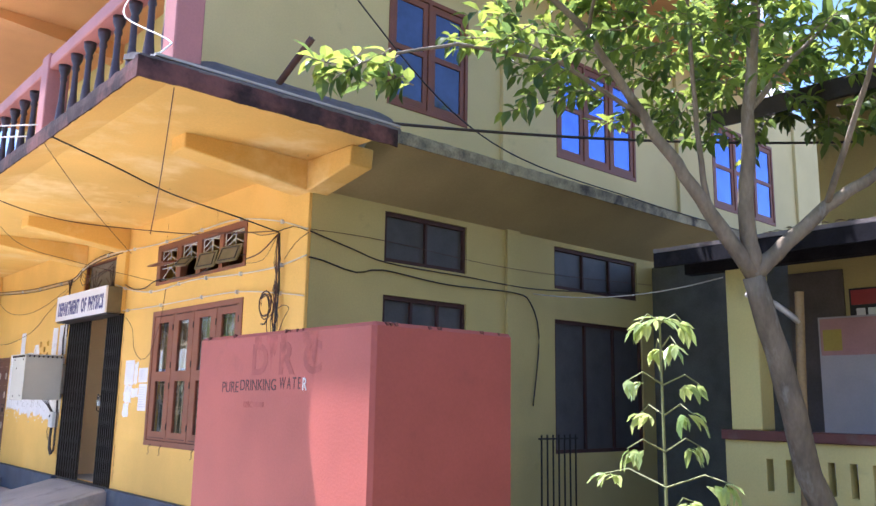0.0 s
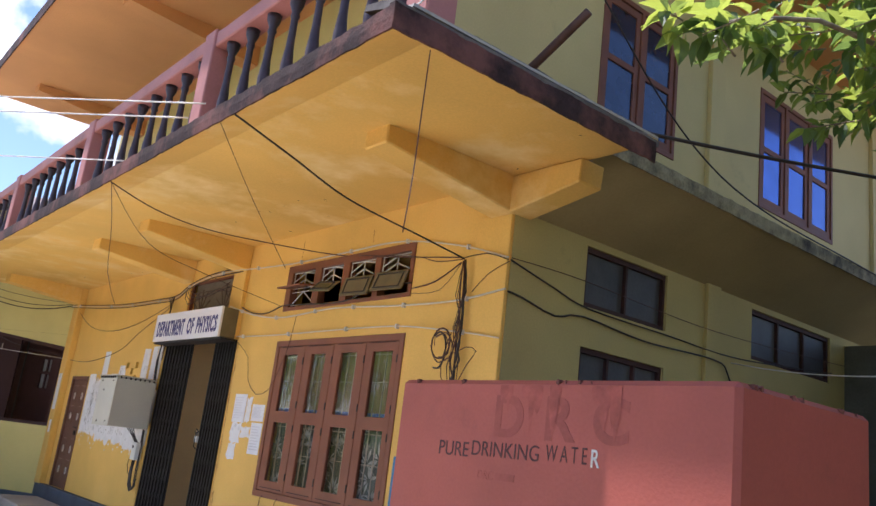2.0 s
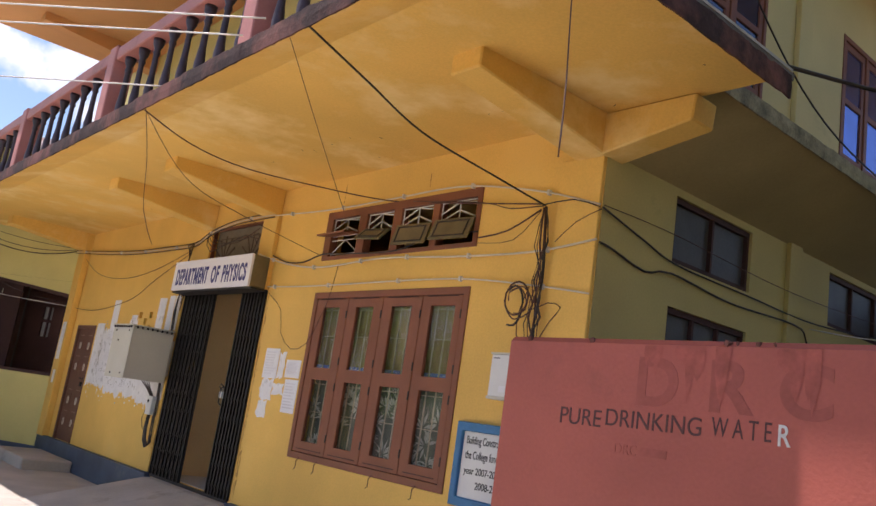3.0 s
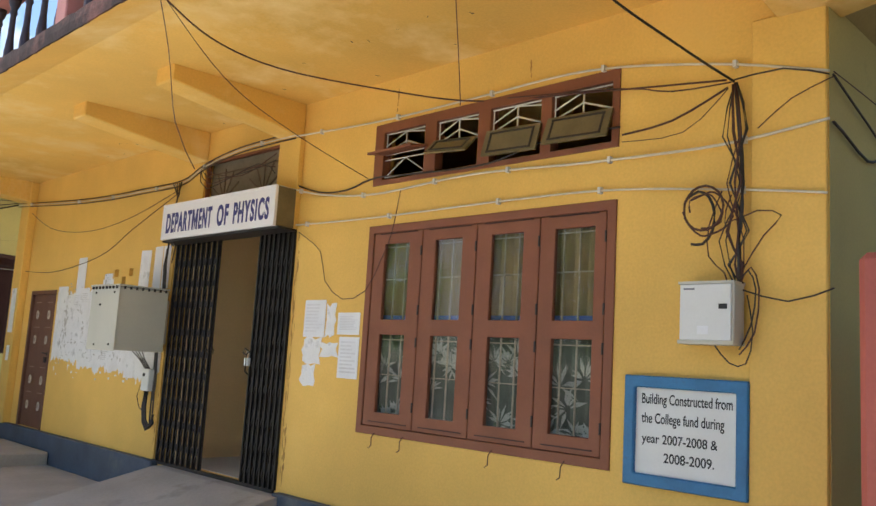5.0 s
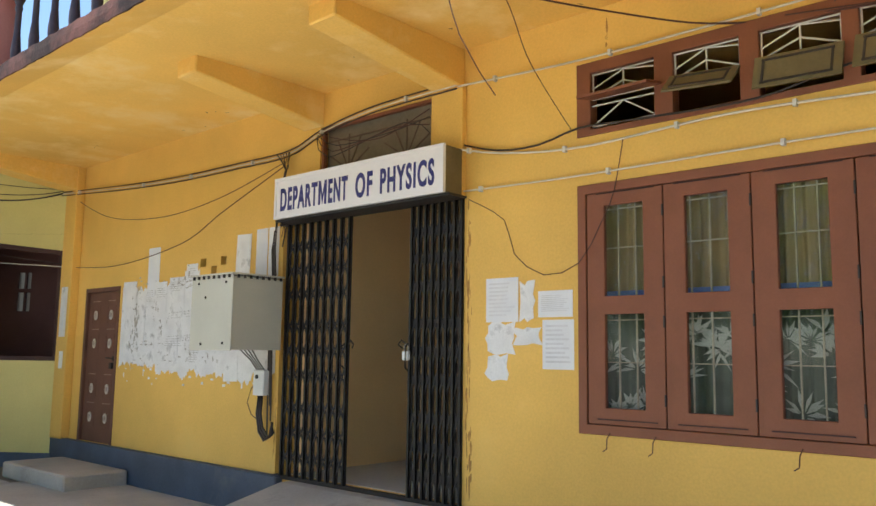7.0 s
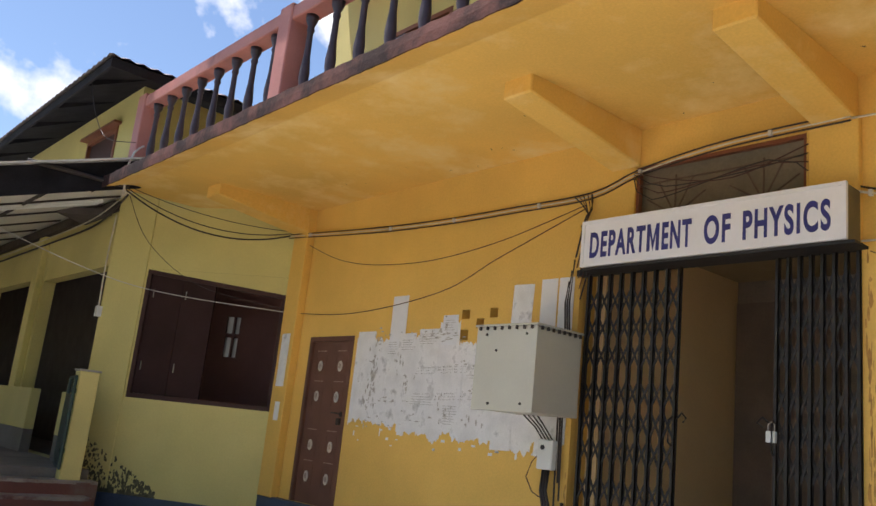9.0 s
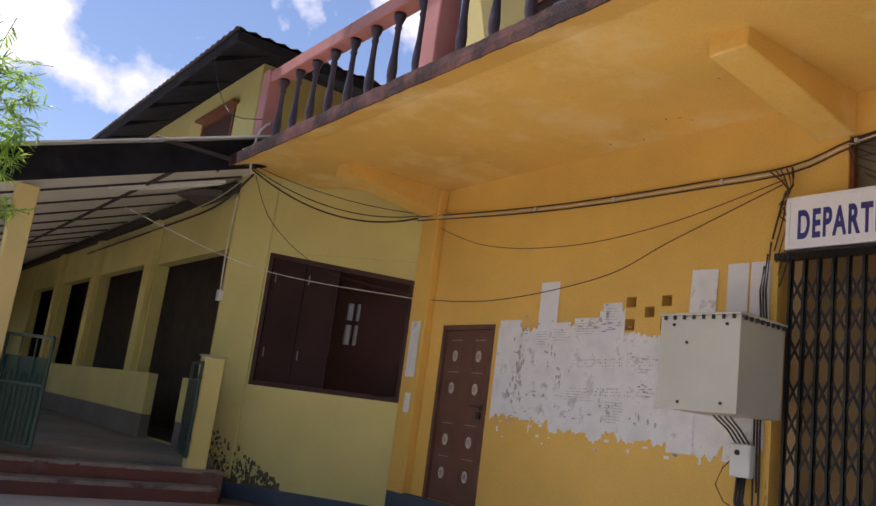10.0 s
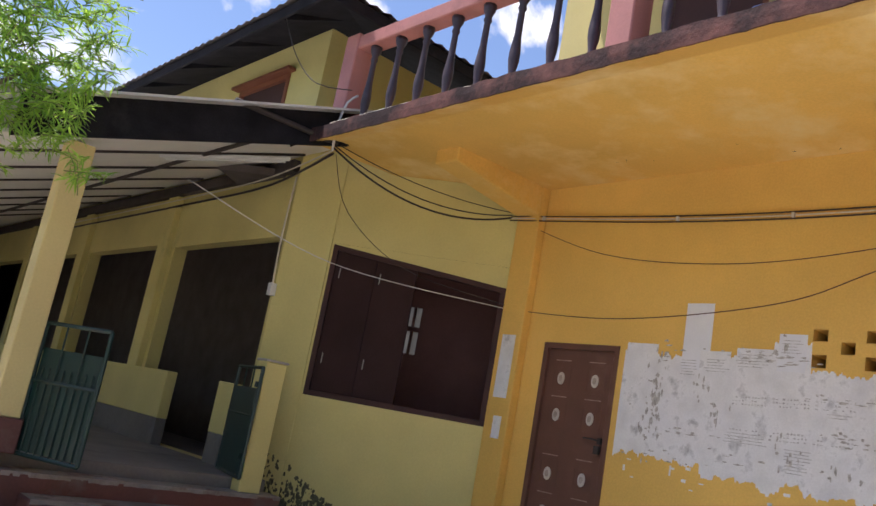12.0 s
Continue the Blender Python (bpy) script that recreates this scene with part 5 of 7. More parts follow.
# junction by the corner
JC = FX - 0.075
run("cable", "bundle of black cables down to the meter box", "cable", [(JC, 7.74, 3.43), (JC, 7.71, 3.1), (JC, 7.69, 2.79), (JC - 0.02, 7.70, 2.4), (4.56, 7.70, 2.19)], 0.0130, CABLE)
for i, off in enumerate((-0.05, 0.03, 0.06)):
    run("cable", "loose cable beside the bundle", "cable", [(JC, 7.75, 3.42), (JC, 7.76 + off, 3.1), (JC - 0.02, 7.73 - off, 2.8), (JC, 7.75 + off * 1.4, 2.45), (4.56, 7.71 + off * 0.4, 2.19)], 0.0043, CABLE if i else RUSTWIRE)
ring = [(JC - 0.02, 7.93 + 0.13 * math.cos(t), 2.66 + 0.14 * math.sin(t)) for t in (0.3 + 2 * math.pi * k / 9 for k in range(10))]
run("cable_coil", "coil of black cable hanging on the wall", "cable", ring, 0.008, RUSTWIRE)
ring = [(JC - 0.01, 7.97 + 0.11 * math.cos(t), 2.60 + 0.17 * math.sin(t)) for t in (0.9 + 2 * math.pi * k / 9 for k in range(7))]
run("cable_coil", "second loop of black cable on the wall", "cable", ring, 0.009, CABLE)
run("cable", "loop of cable by the pilaster", "cable", [(JC, 7.76, 2.73), (JC, 7.80, 2.56), (JC, 7.6, 2.62), (JC, 7.46, 2.58), (JC, 7.56, 2.47), (JC, 7.68, 2.28), (4.56, 7.70, 2.19)], 0.0043, RUSTWIRE)
run("cable", "thin cable loop under the coil", "cable", [(JC, 7.82, 2.76), (JC, 7.90, 2.55), (JC, 7.90, 2.36), (JC, 7.80, 2.26), (4.56, 7.78, 2.19)], 0.0043, RUSTWIRE)
run("cable", "dark cable from the junction to the ventilator", "cable", [(JC, 7.77, 3.44), (CX - 0.02, 8.19, 3.47), (CX, 8.57, 3.57), (CX, 9.6, 3.70)], 0.0050, RUSTWIRE)
run("cable", "dark cable from the junction to the ventilator", "cable", [(JC, 7.79, 3.41), (CX - 0.02, 8.18, 3.27), (CX, 8.56, 3.24)], 0.0072, RUSTWIRE)
run("cable", "thin wire from the junction to the ventilator", "cable", [(JC, 7.79, 3.40), (CX - 0.02, 8.1, 3.18), (CX, 8.56, 3.19)], 0.0029, RUSTWIRE)
run("cable", "thin wire to the building corner", "cable", [(JC, 7.60, 3.12), (JC, 7.4, 3.27), (CX - 0.02, 7.18, 3.36)], 0.0036, RUSTWIRE)
run("cable", "cable from the junction round the corner", "cable", [(JC, 7.77, 3.45), (JC, 7.45, 3.46), (CX - 0.02, 7.2, 3.38)], 0.0050, CABLE)
run("cable", "cable from the meter box to the tank", "cable", [(4.56, 7.68, 2.15), (JC, 7.42, 2.08), (CX - 0.05, 7.17, 2.15)], 0.0050, CABLE)
run("cable", "cable loop under the meter box", "cable", [(4.56, 7.85, 1.82), (4.56, 7.76, 1.72), (4.56, 7.66, 1.72), (4.56, 7.62, 1.90), (4.57, 7.66, 2.12)], 0.0043, CABLE)
rng = random.Random(40)
for i in range(5):
    w0 = rng.uniform(-0.05, 0.05)
    run("cable", "loose brown cable hanging in the bundle", "cable", [(JC - 0.01, 7.74 + w0 * 0.3, 3.42), (JC - 0.02, 7.70 + w0, 3.12), (JC - 0.015, 7.73 - w0 * 0.8, 2.80), (JC - 0.02, 7.71 + w0 * 1.5, 2.5), (JC - 0.02, 7.72 - w0, 2.3), (4.56, 7.70 + w0 * 0.5, 2.19)], rng.uniform(0.004, 0.008), (RUSTWIRE, CABLE)[i % 2], group="junction cables")
for i in range(2):
    r1, r2, cy, cz, ph = 0.10 + 0.03 * i, 0.12 + 0.025 * i, 7.92 - 0.02 * i, 2.64 - 0.02 * i, 0.8 * i
    run("cable_coil", "loose brown loop of cable hanging on the wall", "cable", [(JC - 0.015 - 0.008 * i, cy + r1 * math.cos(t) * (1 + 0.3 * math.sin(2 * t + ph)), cz + r2 * math.sin(t) * (1 + 0.12 * math.cos(2 * t + ph))) for t in (ph + 2 * math.pi * k / 10 for k in range(9 + i % 2))], 0.005 + 0.001 * (i % 3), RUSTWIRE, group="junction loops")
for i in range(2):
    run("cable", "loop of cable beside the meter box", "cable", [(4.55, 7.70 - 0.01 * i, 2.20), (4.54, 7.64 - 0.015 * i, 2.26 + 0.02 * i), (4.55, 7.60 - 0.02 * i, 2.15), (4.56, 7.63 - 0.02 * i, 1.95 - 0.05 * i), (4.56, 7.70, 1.80 - 0.03 * i)], 0.005, (CABLE, RUSTWIRE)[i % 2], group="junction loops")
# wires strung from the balcony edge
run("cable", "black cable from the balcony edge to the wall junction", "cable", [(EX + 0.02, 7.75, 3.97), (2.75, 7.9, 3.86), (3.4, 8.02, 3.72), (4.1, 7.9, 3.57), (JC, 7.75, 3.44)], 0.0079, CABLE)
run("cable", "brown cable from the balcony edge to the ventilator", "cable", [(EX + 0.02, 10.65, 4.0), (2.8, 11.0, 3.93), (3.4, 10.95, 3.86), (4.1, 10.5, 3.80), (CX, 9.95, 3.74), (CX - 0.01, 8.9, 3.60), (JC, 7.80, 3.46)], 0.0065, RUSTWIRE)
run("wire", "thin wire hanging from the balcony edge", "wire", [(EX + 0.02, 8.0, 3.97), (2.6, 8.3, 3.62), (3.1, 8.7, 3.35), (3.42, 8.97, 3.2)], 0.0029, RUSTWIRE)
run("wire", "thin wire hanging under the slab", "wire", [(2.42, 5.74, 3.95), (2.36, 5.66, 3.5), (2.30, 5.58, 3.1), (2.24, 5.52, 2.75)], 0.0036, RUSTWIRE)
run("wire", "thin wire dangling from the balcony edge", "wire", [(EX + 0.02, 10.55, 4.0), (2.2, 10.4, 3.5), (2.22, 10.25, 3.0), (2.3, 10.1, 2.7)], 0.003, RUSTWIRE)
run("wire", "thin wire from the balcony edge over the bracket", "wire", [(EX + 0.02, 10.6, 4.0), (2.55, 10.3, 3.4), (3.4, 10.7, 3.3), (CX, 11.2, 3.24)], 0.003, RUSTWIRE)
for z, dy in ((4.32, 0.0), (4.16, 1.7), (4.28, 0.35)):
    run("service_wire", "pale service wire strung off the balcony", "wire", sag((EX + 0.1, 8.6 + dy, z), (-16, 31 + 3 * dy, 7.0 + dy * 0.2), 0.7, 8), 0.007, WHITEBAR)
run("cable", "grey cables lying along the balcony edge", "cable", [(EX + 0.06, 5.8, 4.15), (EX + 0.08, 8.5, 4.14), (EX + 0.05, 12, 4.15), (EX + 0.08, 16, 4.145), (EX + 0.05, 20.4, 4.15)], 0.0055, PVC)
run("cable", "pale cable looping off the balcony corner", "cable", [(EX + 0.08, 5.8, 4.15), (EX + 0.3, 5.85, 4.35), (EX + 0.15, 6.5, 4.75), (EX + 0.35, 7.0, 5.2)], 0.0065, WHITEBAR)

# ---- side wall things ----
DARKPANE = mat("dusty_dark_shutter", (0.065, 0.062, 0.064), 0.5, var=0.2, scale=4)


def side_window(n, box4, label, bays=2, glass=DARKPANE):
    a, b, c, d = box4
    w = thing("window_%d" % n, ((a + b) / 2, SY, c), label, "window", kind="structure")
    part("window_frame", placed(wall_mesh(a, b, c, d, 0.08, [(a + 0.05 + (b - a - 0.06) * i / bays, a + 0.02 + (b - a - 0.06) * (i + 1) / bays, c + 0.05, d - 0.05) for i in range(bays)]), (0, SY + 0.03), (1, 0), (0, 1)), DARKBROWN, w)
    for i in range(bays):
        part("pane", box(NB(), a + 0.04 + (b - a - 0.06) * i / bays, SY + 0.07, c + 0.04, a + 0.03 + (b - a - 0.06) * (i + 1) / bays, SY + 0.08, d - 0.04), glass, w, "dusty dark pane")


side_window(4, S1, "dark brown ventilator window in the side wall")
side_window(5, L1, "dark brown shuttered window in the side wall", 3)
side_window(6, S2, "dark ventilator window in the side wall", 3)
side_window(7, L2, "dark window in the side wall", 3)


def upper_window(n, box4, glass, note):
    a, b, c, d = box4
    w = thing("window_%d" % n, ((a + b) / 2, SY, c), note, "window", kind="structure")
    bays = 3 if b - a > 1.5 else 2
    part("window_frame", placed(wall_mesh(a, b, c, d, 0.1, [(a + 0.05 + (b - a - 0.05) * i / bays, a + (b - a - 0.05) * (i + 1) / bays, c + 0.06, d - 0.06) for i in range(bays)]), (0, SY - 0.012), (1, 0), (0, 1)), BROWN, w, bevel=0.004)
    for i in range(bays):
        p, q = a + 0.05 + (b - a - 0.05) * i / bays, a + (b - a - 0.05) * (i + 1) / bays
        sash = part("sash", placed(wall_mesh(p + 0.005, q - 0.005, c + 0.065, d - 0.065, 0.04, [(p + 0.075, q - 0.075, c + 0.15, (c + d) / 2 - 0.03), (p + 0.075, q - 0.075, (c + d) / 2 + 0.04, d - 0.15)]), (0, SY + 0.005), (1, 0), (0, 1)), BROWN, w, bevel=0.003)
        part("pane", box(NB(), p + 0.06, SY + 0.022, c + 0.13, q - 0.06, SY + 0.028, d - 0.13), glass, sash, "pane with its reflection put into the colour")


# pane tints hold the reflections: blue for sky, near-black for foliage
BLUEGLASS = mat("sky_blue_glass", (0.15, 0.23, 0.58), 0.07, metal=0.8, var=0.15, scale=2.5, fine=7, bump=0.05, spec=1.0)
SHADEGLASS = mat("foliage_dark_glass", (0.035, 0.05, 0.10), 0.06, metal=0.35, var=0.3, scale=3, fine=7, bump=0.05, spec=1.0)
upper_window(8, U1, SHADEGLASS, "brown framed upper window, dark foliage reflection put into the panes")
for n, u in ((9, U2), (10, U3)):
    upper_window(n, u, BLUEGLASS, "brown framed upper window, blue sky reflection put into the panes")
for n, u in ((11, UF[0]), (12, UF[1]), (13, UF[2])):
    w = thing("window_%d" % n, (FX, (u[0] + u[1]) / 2, u[2]), "brown shutters of the upper floor behind the balcony", "window", kind="structure")
    part("window_frame", placed(wall_mesh(u[0], u[1], u[2], u[3], 0.08, [(u[0] + 0.06, u[1] - 0.06, u[2] + 0.06, u[3] - 0.06)]), (FX - 0.01, 0), (0, 1), (1, 0)), BROWN, w)
    part("shutter", box(NB(), FX + 0.03, u[0] + 0.05, u[2] + 0.05, FX + 0.06, u[1] - 0.05, u[3] - 0.05), DARKBROWN, w)
bm = NB()
for x in (7.5, 11.7, 16.0):
    box(bm, x, SY - 0.06, 4.45, x + 0.28, SY, 7.6)
solid("pilaster_5", bm, CREAM, "shallow cream pilasters on the upper side wall", "pilaster", bevel=0.006)
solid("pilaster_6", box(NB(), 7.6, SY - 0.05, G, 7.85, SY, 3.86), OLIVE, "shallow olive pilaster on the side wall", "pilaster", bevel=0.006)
run("drain_spout", "rusty iron spout leaning out of the balcony edge", "pipe", [(3.40, 6.05, 4.22), (3.42, 5.75, 4.40), (3.44, 5.45, 4.58)], 0.032, mat("rusty_pipe", (0.10, 0.045, 0.03), 0.7, var=0.25, scale=8))
SC = SY - 0.025
run("cable", "dark cable along the side wall", "cable", [(FX - 0.03, SC - 0.01, 3.38), (5.19, SC, 3.26), (5.68, SC, 3.17), (6.9, SC, 3.15), (8.25, SC - 0.03, 3.13), (10.5, SC, 3.32)], 0.0079, CABLE)
run("cable", "dark cable along the side wall", "cable", [(FX - 0.03, SC - 0.01, 3.10), (4.78, SC, 3.09), (5.23, SC, 3.01), (5.6, SC, 3.08), (6.57, SC, 3.02), (7.69, SC - 0.05, 3.03), (8.06, SC, 2.94), (8.23, SC, 2.5), (8.11, SC, 1.6)], 0.0094, CABLE)
run("wire", "thin wire along the side wall", "wire", [(FX - 0.02, SC - 0.01, 3.40), (5.6, SC, 3.42), (7.6, SC - 0.05, 3.34), (10.4, SC, 3.45), (13, SC, 3.6)], 0.0036, RUSTWIRE)
run("wire", "pale wire strung across the passage", "wire", sag((8.1, SC - 0.02, 3.06), (8.1, 4.45, 3.0), 0.12, 8), 0.007, WHITEBAR)
run("cable", "overhead black cable crossing before the upper windows", "cable", sag((EX + 2.4, 5.8, 4.2), (14, 2.0, 5.6), 0.25, 12), 0.015, CABLE)
run("cable", "thin cable on the upper side wall", "cable", [(3.2, 6.3, 6.9), (4.6, 6.35, 5.6), (6.5, 6.38, 4.6), (9.5, 6.39, 4.43), (13, 6.39, 4.43)], 0.0086, CABLE)
w = thing("iron_rail", (8.2, SY - 0.35, G), "low iron rail standing by the side wall", "rail")
for i in range(7):
    part("bar", tube(NB(), [(7.9 + 0.11 * i, SY - 0.35, G), (7.9 + 0.11 * i, SY - 0.35, 1.25)], 0.012, 6), IRON, w)
part("cross_bar", tube(NB(), [(7.85, SY - 0.35, 1.2), (8.6, SY - 0.35, 1.2)], 0.012, 6), IRON, w)

# ---- tank lettering ----
TX = 3.2
FADED = mat("faded_red_letter", (0.315, 0.072, 0.052), 0.65, var=0.15, scale=6)
TANKINK = mat("dark_red_letter", (0.085, 0.03, 0.03), 0.7, var=0.2, scale=20)
for txt, a, b, z, h in (("PURE", 6.17, 5.90, 1.67, 0.085), ("DRINKING", 5.87, 5.33, 1.685, 0.085), ("W A T E", 5.28, 4.995, 1.695, 0.085)):
    lettering("lettering", txt, face_m(TX, a, z), a - b, h, TANKINK, tank, 0.002, 0.0, "thin dark hand-lettered words")
lettering("lettering", "R", face_m(TX, 4.965, 1.685), 0.055, 0.09, WHITEBAR, tank, 0.003, 0.01, "letter chipped white")
lettering("lettering", "DRC", face_m(TX, 5.80, 1.555), 0.13, 0.05, FADED, tank, 0.002, 0.0, "faded small letters")
part("faded_bars", box(NB(), TX - 0.002, 5.50, 1.56, TX, 5.65, 1.60), FADED, tank, "faded unreadable letters")
for txt, a, b in (("D", 5.70, 5.47), ("R", 5.30, 5.08), ("C", 4.97, 4.74)):
    lettering("lettering", txt, face_m(TX, a, 1.80), a - b, 0.24, FADED, tank, 0.0015, 0.03, "large faded red letters")

rng = random.Random(9)
bm = NB()
for i in range(14):
    y = rng.choice((5.60, 5.42, 5.20, 4.90)) + rng.gauss(0, 0.09)
    wd, ln = rng.uniform(0.015, 0.05), rng.uniform(0.05, 0.30)
    xx = TX - 0.0018 - 0.00011 * i
    pts = [(y - wd, 2.098), (y - wd * 0.9, 2.098 - ln * 0.5), (y - wd * 0.4, 2.098 - ln * 0.85), (y, 2.098 - ln), (y + wd * 0.5, 2.098 - ln * 0.8), (y + wd, 2.098 - ln * 0.4), (y + wd, 2.098)]
    bm.faces.new([bm.verts.new((xx, p + rng.uniform(-0.004, 0.004), z)) for p, z in pts])
part("rain_stain", bm, mat("rain_stain", (0.35, 0.081, 0.058), 0.7, var=0.2, scale=12), tank, "dull dark rain streaks below the rim")["kind"] = "stuff"
bm = NB()
for i in range(13):
    f = rng.choice((0.1, 0.35, 0.4, 0.8, 0.95)) + rng.gauss(0, 0.03)
    px, py = (TX + 0.012, 4.2 + 2.4 * f) if i % 2 else (TX + 0.03 + 1.24 * f, 4.162)
    r = rng.uniform(0.006, 0.022)
    m = Matrix.Translation((px, py, 2.117)) @ Matrix.Rotation(rng.uniform(0, 3), 4, "Z") @ Matrix.Rotation(rng.uniform(-0.5, 0.5), 4, "X")
    obox(bm, m, r, r * rng.uniform(0.4, 0.9), 0.012)
part("rim_chip", bm, mat("mossy_chip", (0.17, 0.06, 0.045), 0.9, var=0.3, scale=20), tank, "dark mossy chips along the rim")["kind"] = "stuff"

w = thing("cloth_bundle", (2.85, 17.3, 4.19), "grey cloth bundle lying on the balcony floor", "cloth")
bm = NB()
bmesh.ops.create_icosphere(bm, subdivisions=3, radius=1.0)
for q in bm.verts:
    q.co = Vector((2.8 + 0.22 * q.co.x, 15.4 + 0.42 * q.co.y, 4.42 + 0.23 * q.co.z * (1 + 0.35 * noise.noise(q.co * 2.2))))
part("cloth", bm, mat("grey_cloth", (0.20, 0.20, 0.21), 0.9, var=0.2, scale=8), w, smooth=True)
p = thing("plastic_packet", (2.75, 16.0, 4.19), "blue and white plastic packet on the balcony floor", "packet")
part("bag", box(NB(), 2.68, 15.93, 4.19, 2.82, 16.07, 4.52), mat("blue_white_plastic", (0.25, 0.38, 0.72), 0.35, var=0.5, scale=12), p, bevel=0.03)

# ---- things of the pale green building ----
def on_a(bm):
    return placed(bm, (*A0,), (*AD,), (*AN,))


OLDSHUTTER = mat("old_dark_shutter", (0.036, 0.0165, 0.016), 0.8, spec=0.25, var=0.2, scale=2, fine=60)


def green_window():
    a, b, c, d = GWIN
    o = A0 + AD * (a + b) / 2
    w = thing("window_14", (o.x, o.y, c), "closed dark red-brown wooden shutters with two small panes", "window", kind="structure")
    part("window_frame", on_a(wall_mesh(a, b, c, d, 0.09, [(a + 0.06, b - 0.06, c + 0.06, d - 0.06)])), DARKBROWN, w)
    n = 4
    for i in (0, 1):
        p, q = a + 0.065 + (b - a - 0.13) * i / n, a + 0.065 + (b - a - 0.13) * (i + 1) / n
        bm = wall_mesh(p + 0.004, q - 0.004, c + 0.065, d - 0.065, 0.035, [])
        bm.transform(Matrix.Translation((0, 0.03, 0)))
        leaf_part = part("shutter", on_a(bm), OLDSHUTTER, w)
        for z in (c + 0.45, d - 0.35):
            part("bolt", on_a(box(NB(), p + 0.06, 0.016, z - 0.06, p + 0.07, 0.03, z + 0.06)), BRASS, leaf_part)


green_window()
bm = prism(NB(), [(GWIN[0] + 0.002, -0.004, 3.198), (GWIN[1] - 0.002, -0.004, 3.198), (GWIN[1] - 0.002, -0.004, 2.955), (GWIN[0] + 0.002, -0.004, 3.19)], (0, 0.19, 0))
part("sloping_lintel", on_a(bm), LIME, bpy.data.objects["wall_green_oblique"])
bm = prism(NB(), [(GWIN[0] + 0.06, 0.004, 3.184), (GWIN[1] - 0.06, 0.004, 2.962), (GWIN[1] - 0.06, 0.004, 2.90), (GWIN[0] + 0.06, 0.004, 3.122)], (0, 0.08, 0))
part("head_rail", on_a(bm), DARKBROWN, bpy.data.objects["window_14"])
# dark room behind it, with a small far window
ru = (Vector((4.73, 21.55)) - A0).dot(AD)
panes = [(ru - 0.13, ru - 0.02, 2.50, 2.76), (ru + 0.01, ru + 0.09, 2.50, 2.76), (ru - 0.13, ru - 0.02, 2.14, 2.44), (ru + 0.01, ru + 0.09, 2.14, 2.44)]
rv = (Vector((4.73, 21.55)) - A0).dot(AN)
bm = wall_mesh(0.5, AL + 0.6, 0.4, 4.0, 0.1, panes)
bm.transform(Matrix.Translation((0, rv, 0)))
solid("wall_dark_room", on_a(bm), mat("red_brown_distemper", (0.115, 0.052, 0.049), 0.85, var=0.12), "dark brown inner wall with a small window", "wall")
solid("ceiling_dark_room", on_a(box(NB(), -1.2, 0.21, 4.0, AL + 0.6, rv + 0.1, 4.1)), DARK, "dark inner ceiling", "ceiling")
w = thing("window_16", (4.73, 21.55, 2.0), "small frosted window glimmering in the dark room", "window", kind="structure")
FROST = mat("frosted_pane", (0.22, 0.20, 0.17), 0.4, var=0.1)
n, l = FROST.node_tree.nodes, FROST.node_tree.links
n["Principled BSDF"].inputs["Transmission Weight"].default_value = 0.85
n["Principled BSDF"].inputs["Roughness"].default_value = 0.6
for h in panes:
    part("pane", on_a(box(NB(), h[0], rv + 0.04, h[2], h[1], rv + 0.05, h[3])), FROST, w).visible_shadow = False
w = thing("window_15", (BX, 23.5, 4.7), "brown upper window half hidden by the veranda roof", "window", kind="structure")
part("window_frame", placed(wall_mesh(22.8, 24.2, 4.7, 5.55, 0.08, [(22.87, 24.13, 4.77, 5.48)]), (BX - 0.02, 0), (0, 1), (1, 0)), BROWN, w)
part("shutter", box(NB(), BX + 0.03, 22.85, 4.75, BX + 0.06, 24.15, 5.5), DARKBROWN, w)
part("hood", box(NB(), BX - 0.12, 22.7, 5.56, BX, 24.3, 5.60), BROWN, w, "thin brown hood board")

# mould at the foot of the pier
bm = NB()
rng = random.Random(3)
for i in range(620):
    u = 0.06 + rng.random() ** 1.5 * 1.25
    z = 0.08 + rng.random() ** 2.0 * max(0.10, 0.85 - 0.58 * u)
    r = rng.uniform(0.006, 0.034 - 0.02 * min(1.0, z))
    ring = [(u + r * math.cos(t) * rng.uniform(0.5, 1.3), -0.027 - 0.00001 * i if u < 0.56 else -0.002 - 0.00001 * i, z + r * 1.5 * math.sin(t) * rng.uniform(0.5, 1.3)) for t in (2 * math.pi * k / 8 for k in range(8))]
    bm.faces.new([bm.verts.new(q) for q in ring])
part("mould_stain", on_a(bm), mat("black_mould", (0.11, 0.10, 0.055), 0.95, var=0.3, scale=20), bpy.data.objects["wall_green_oblique"], "black mould stain near the ground")


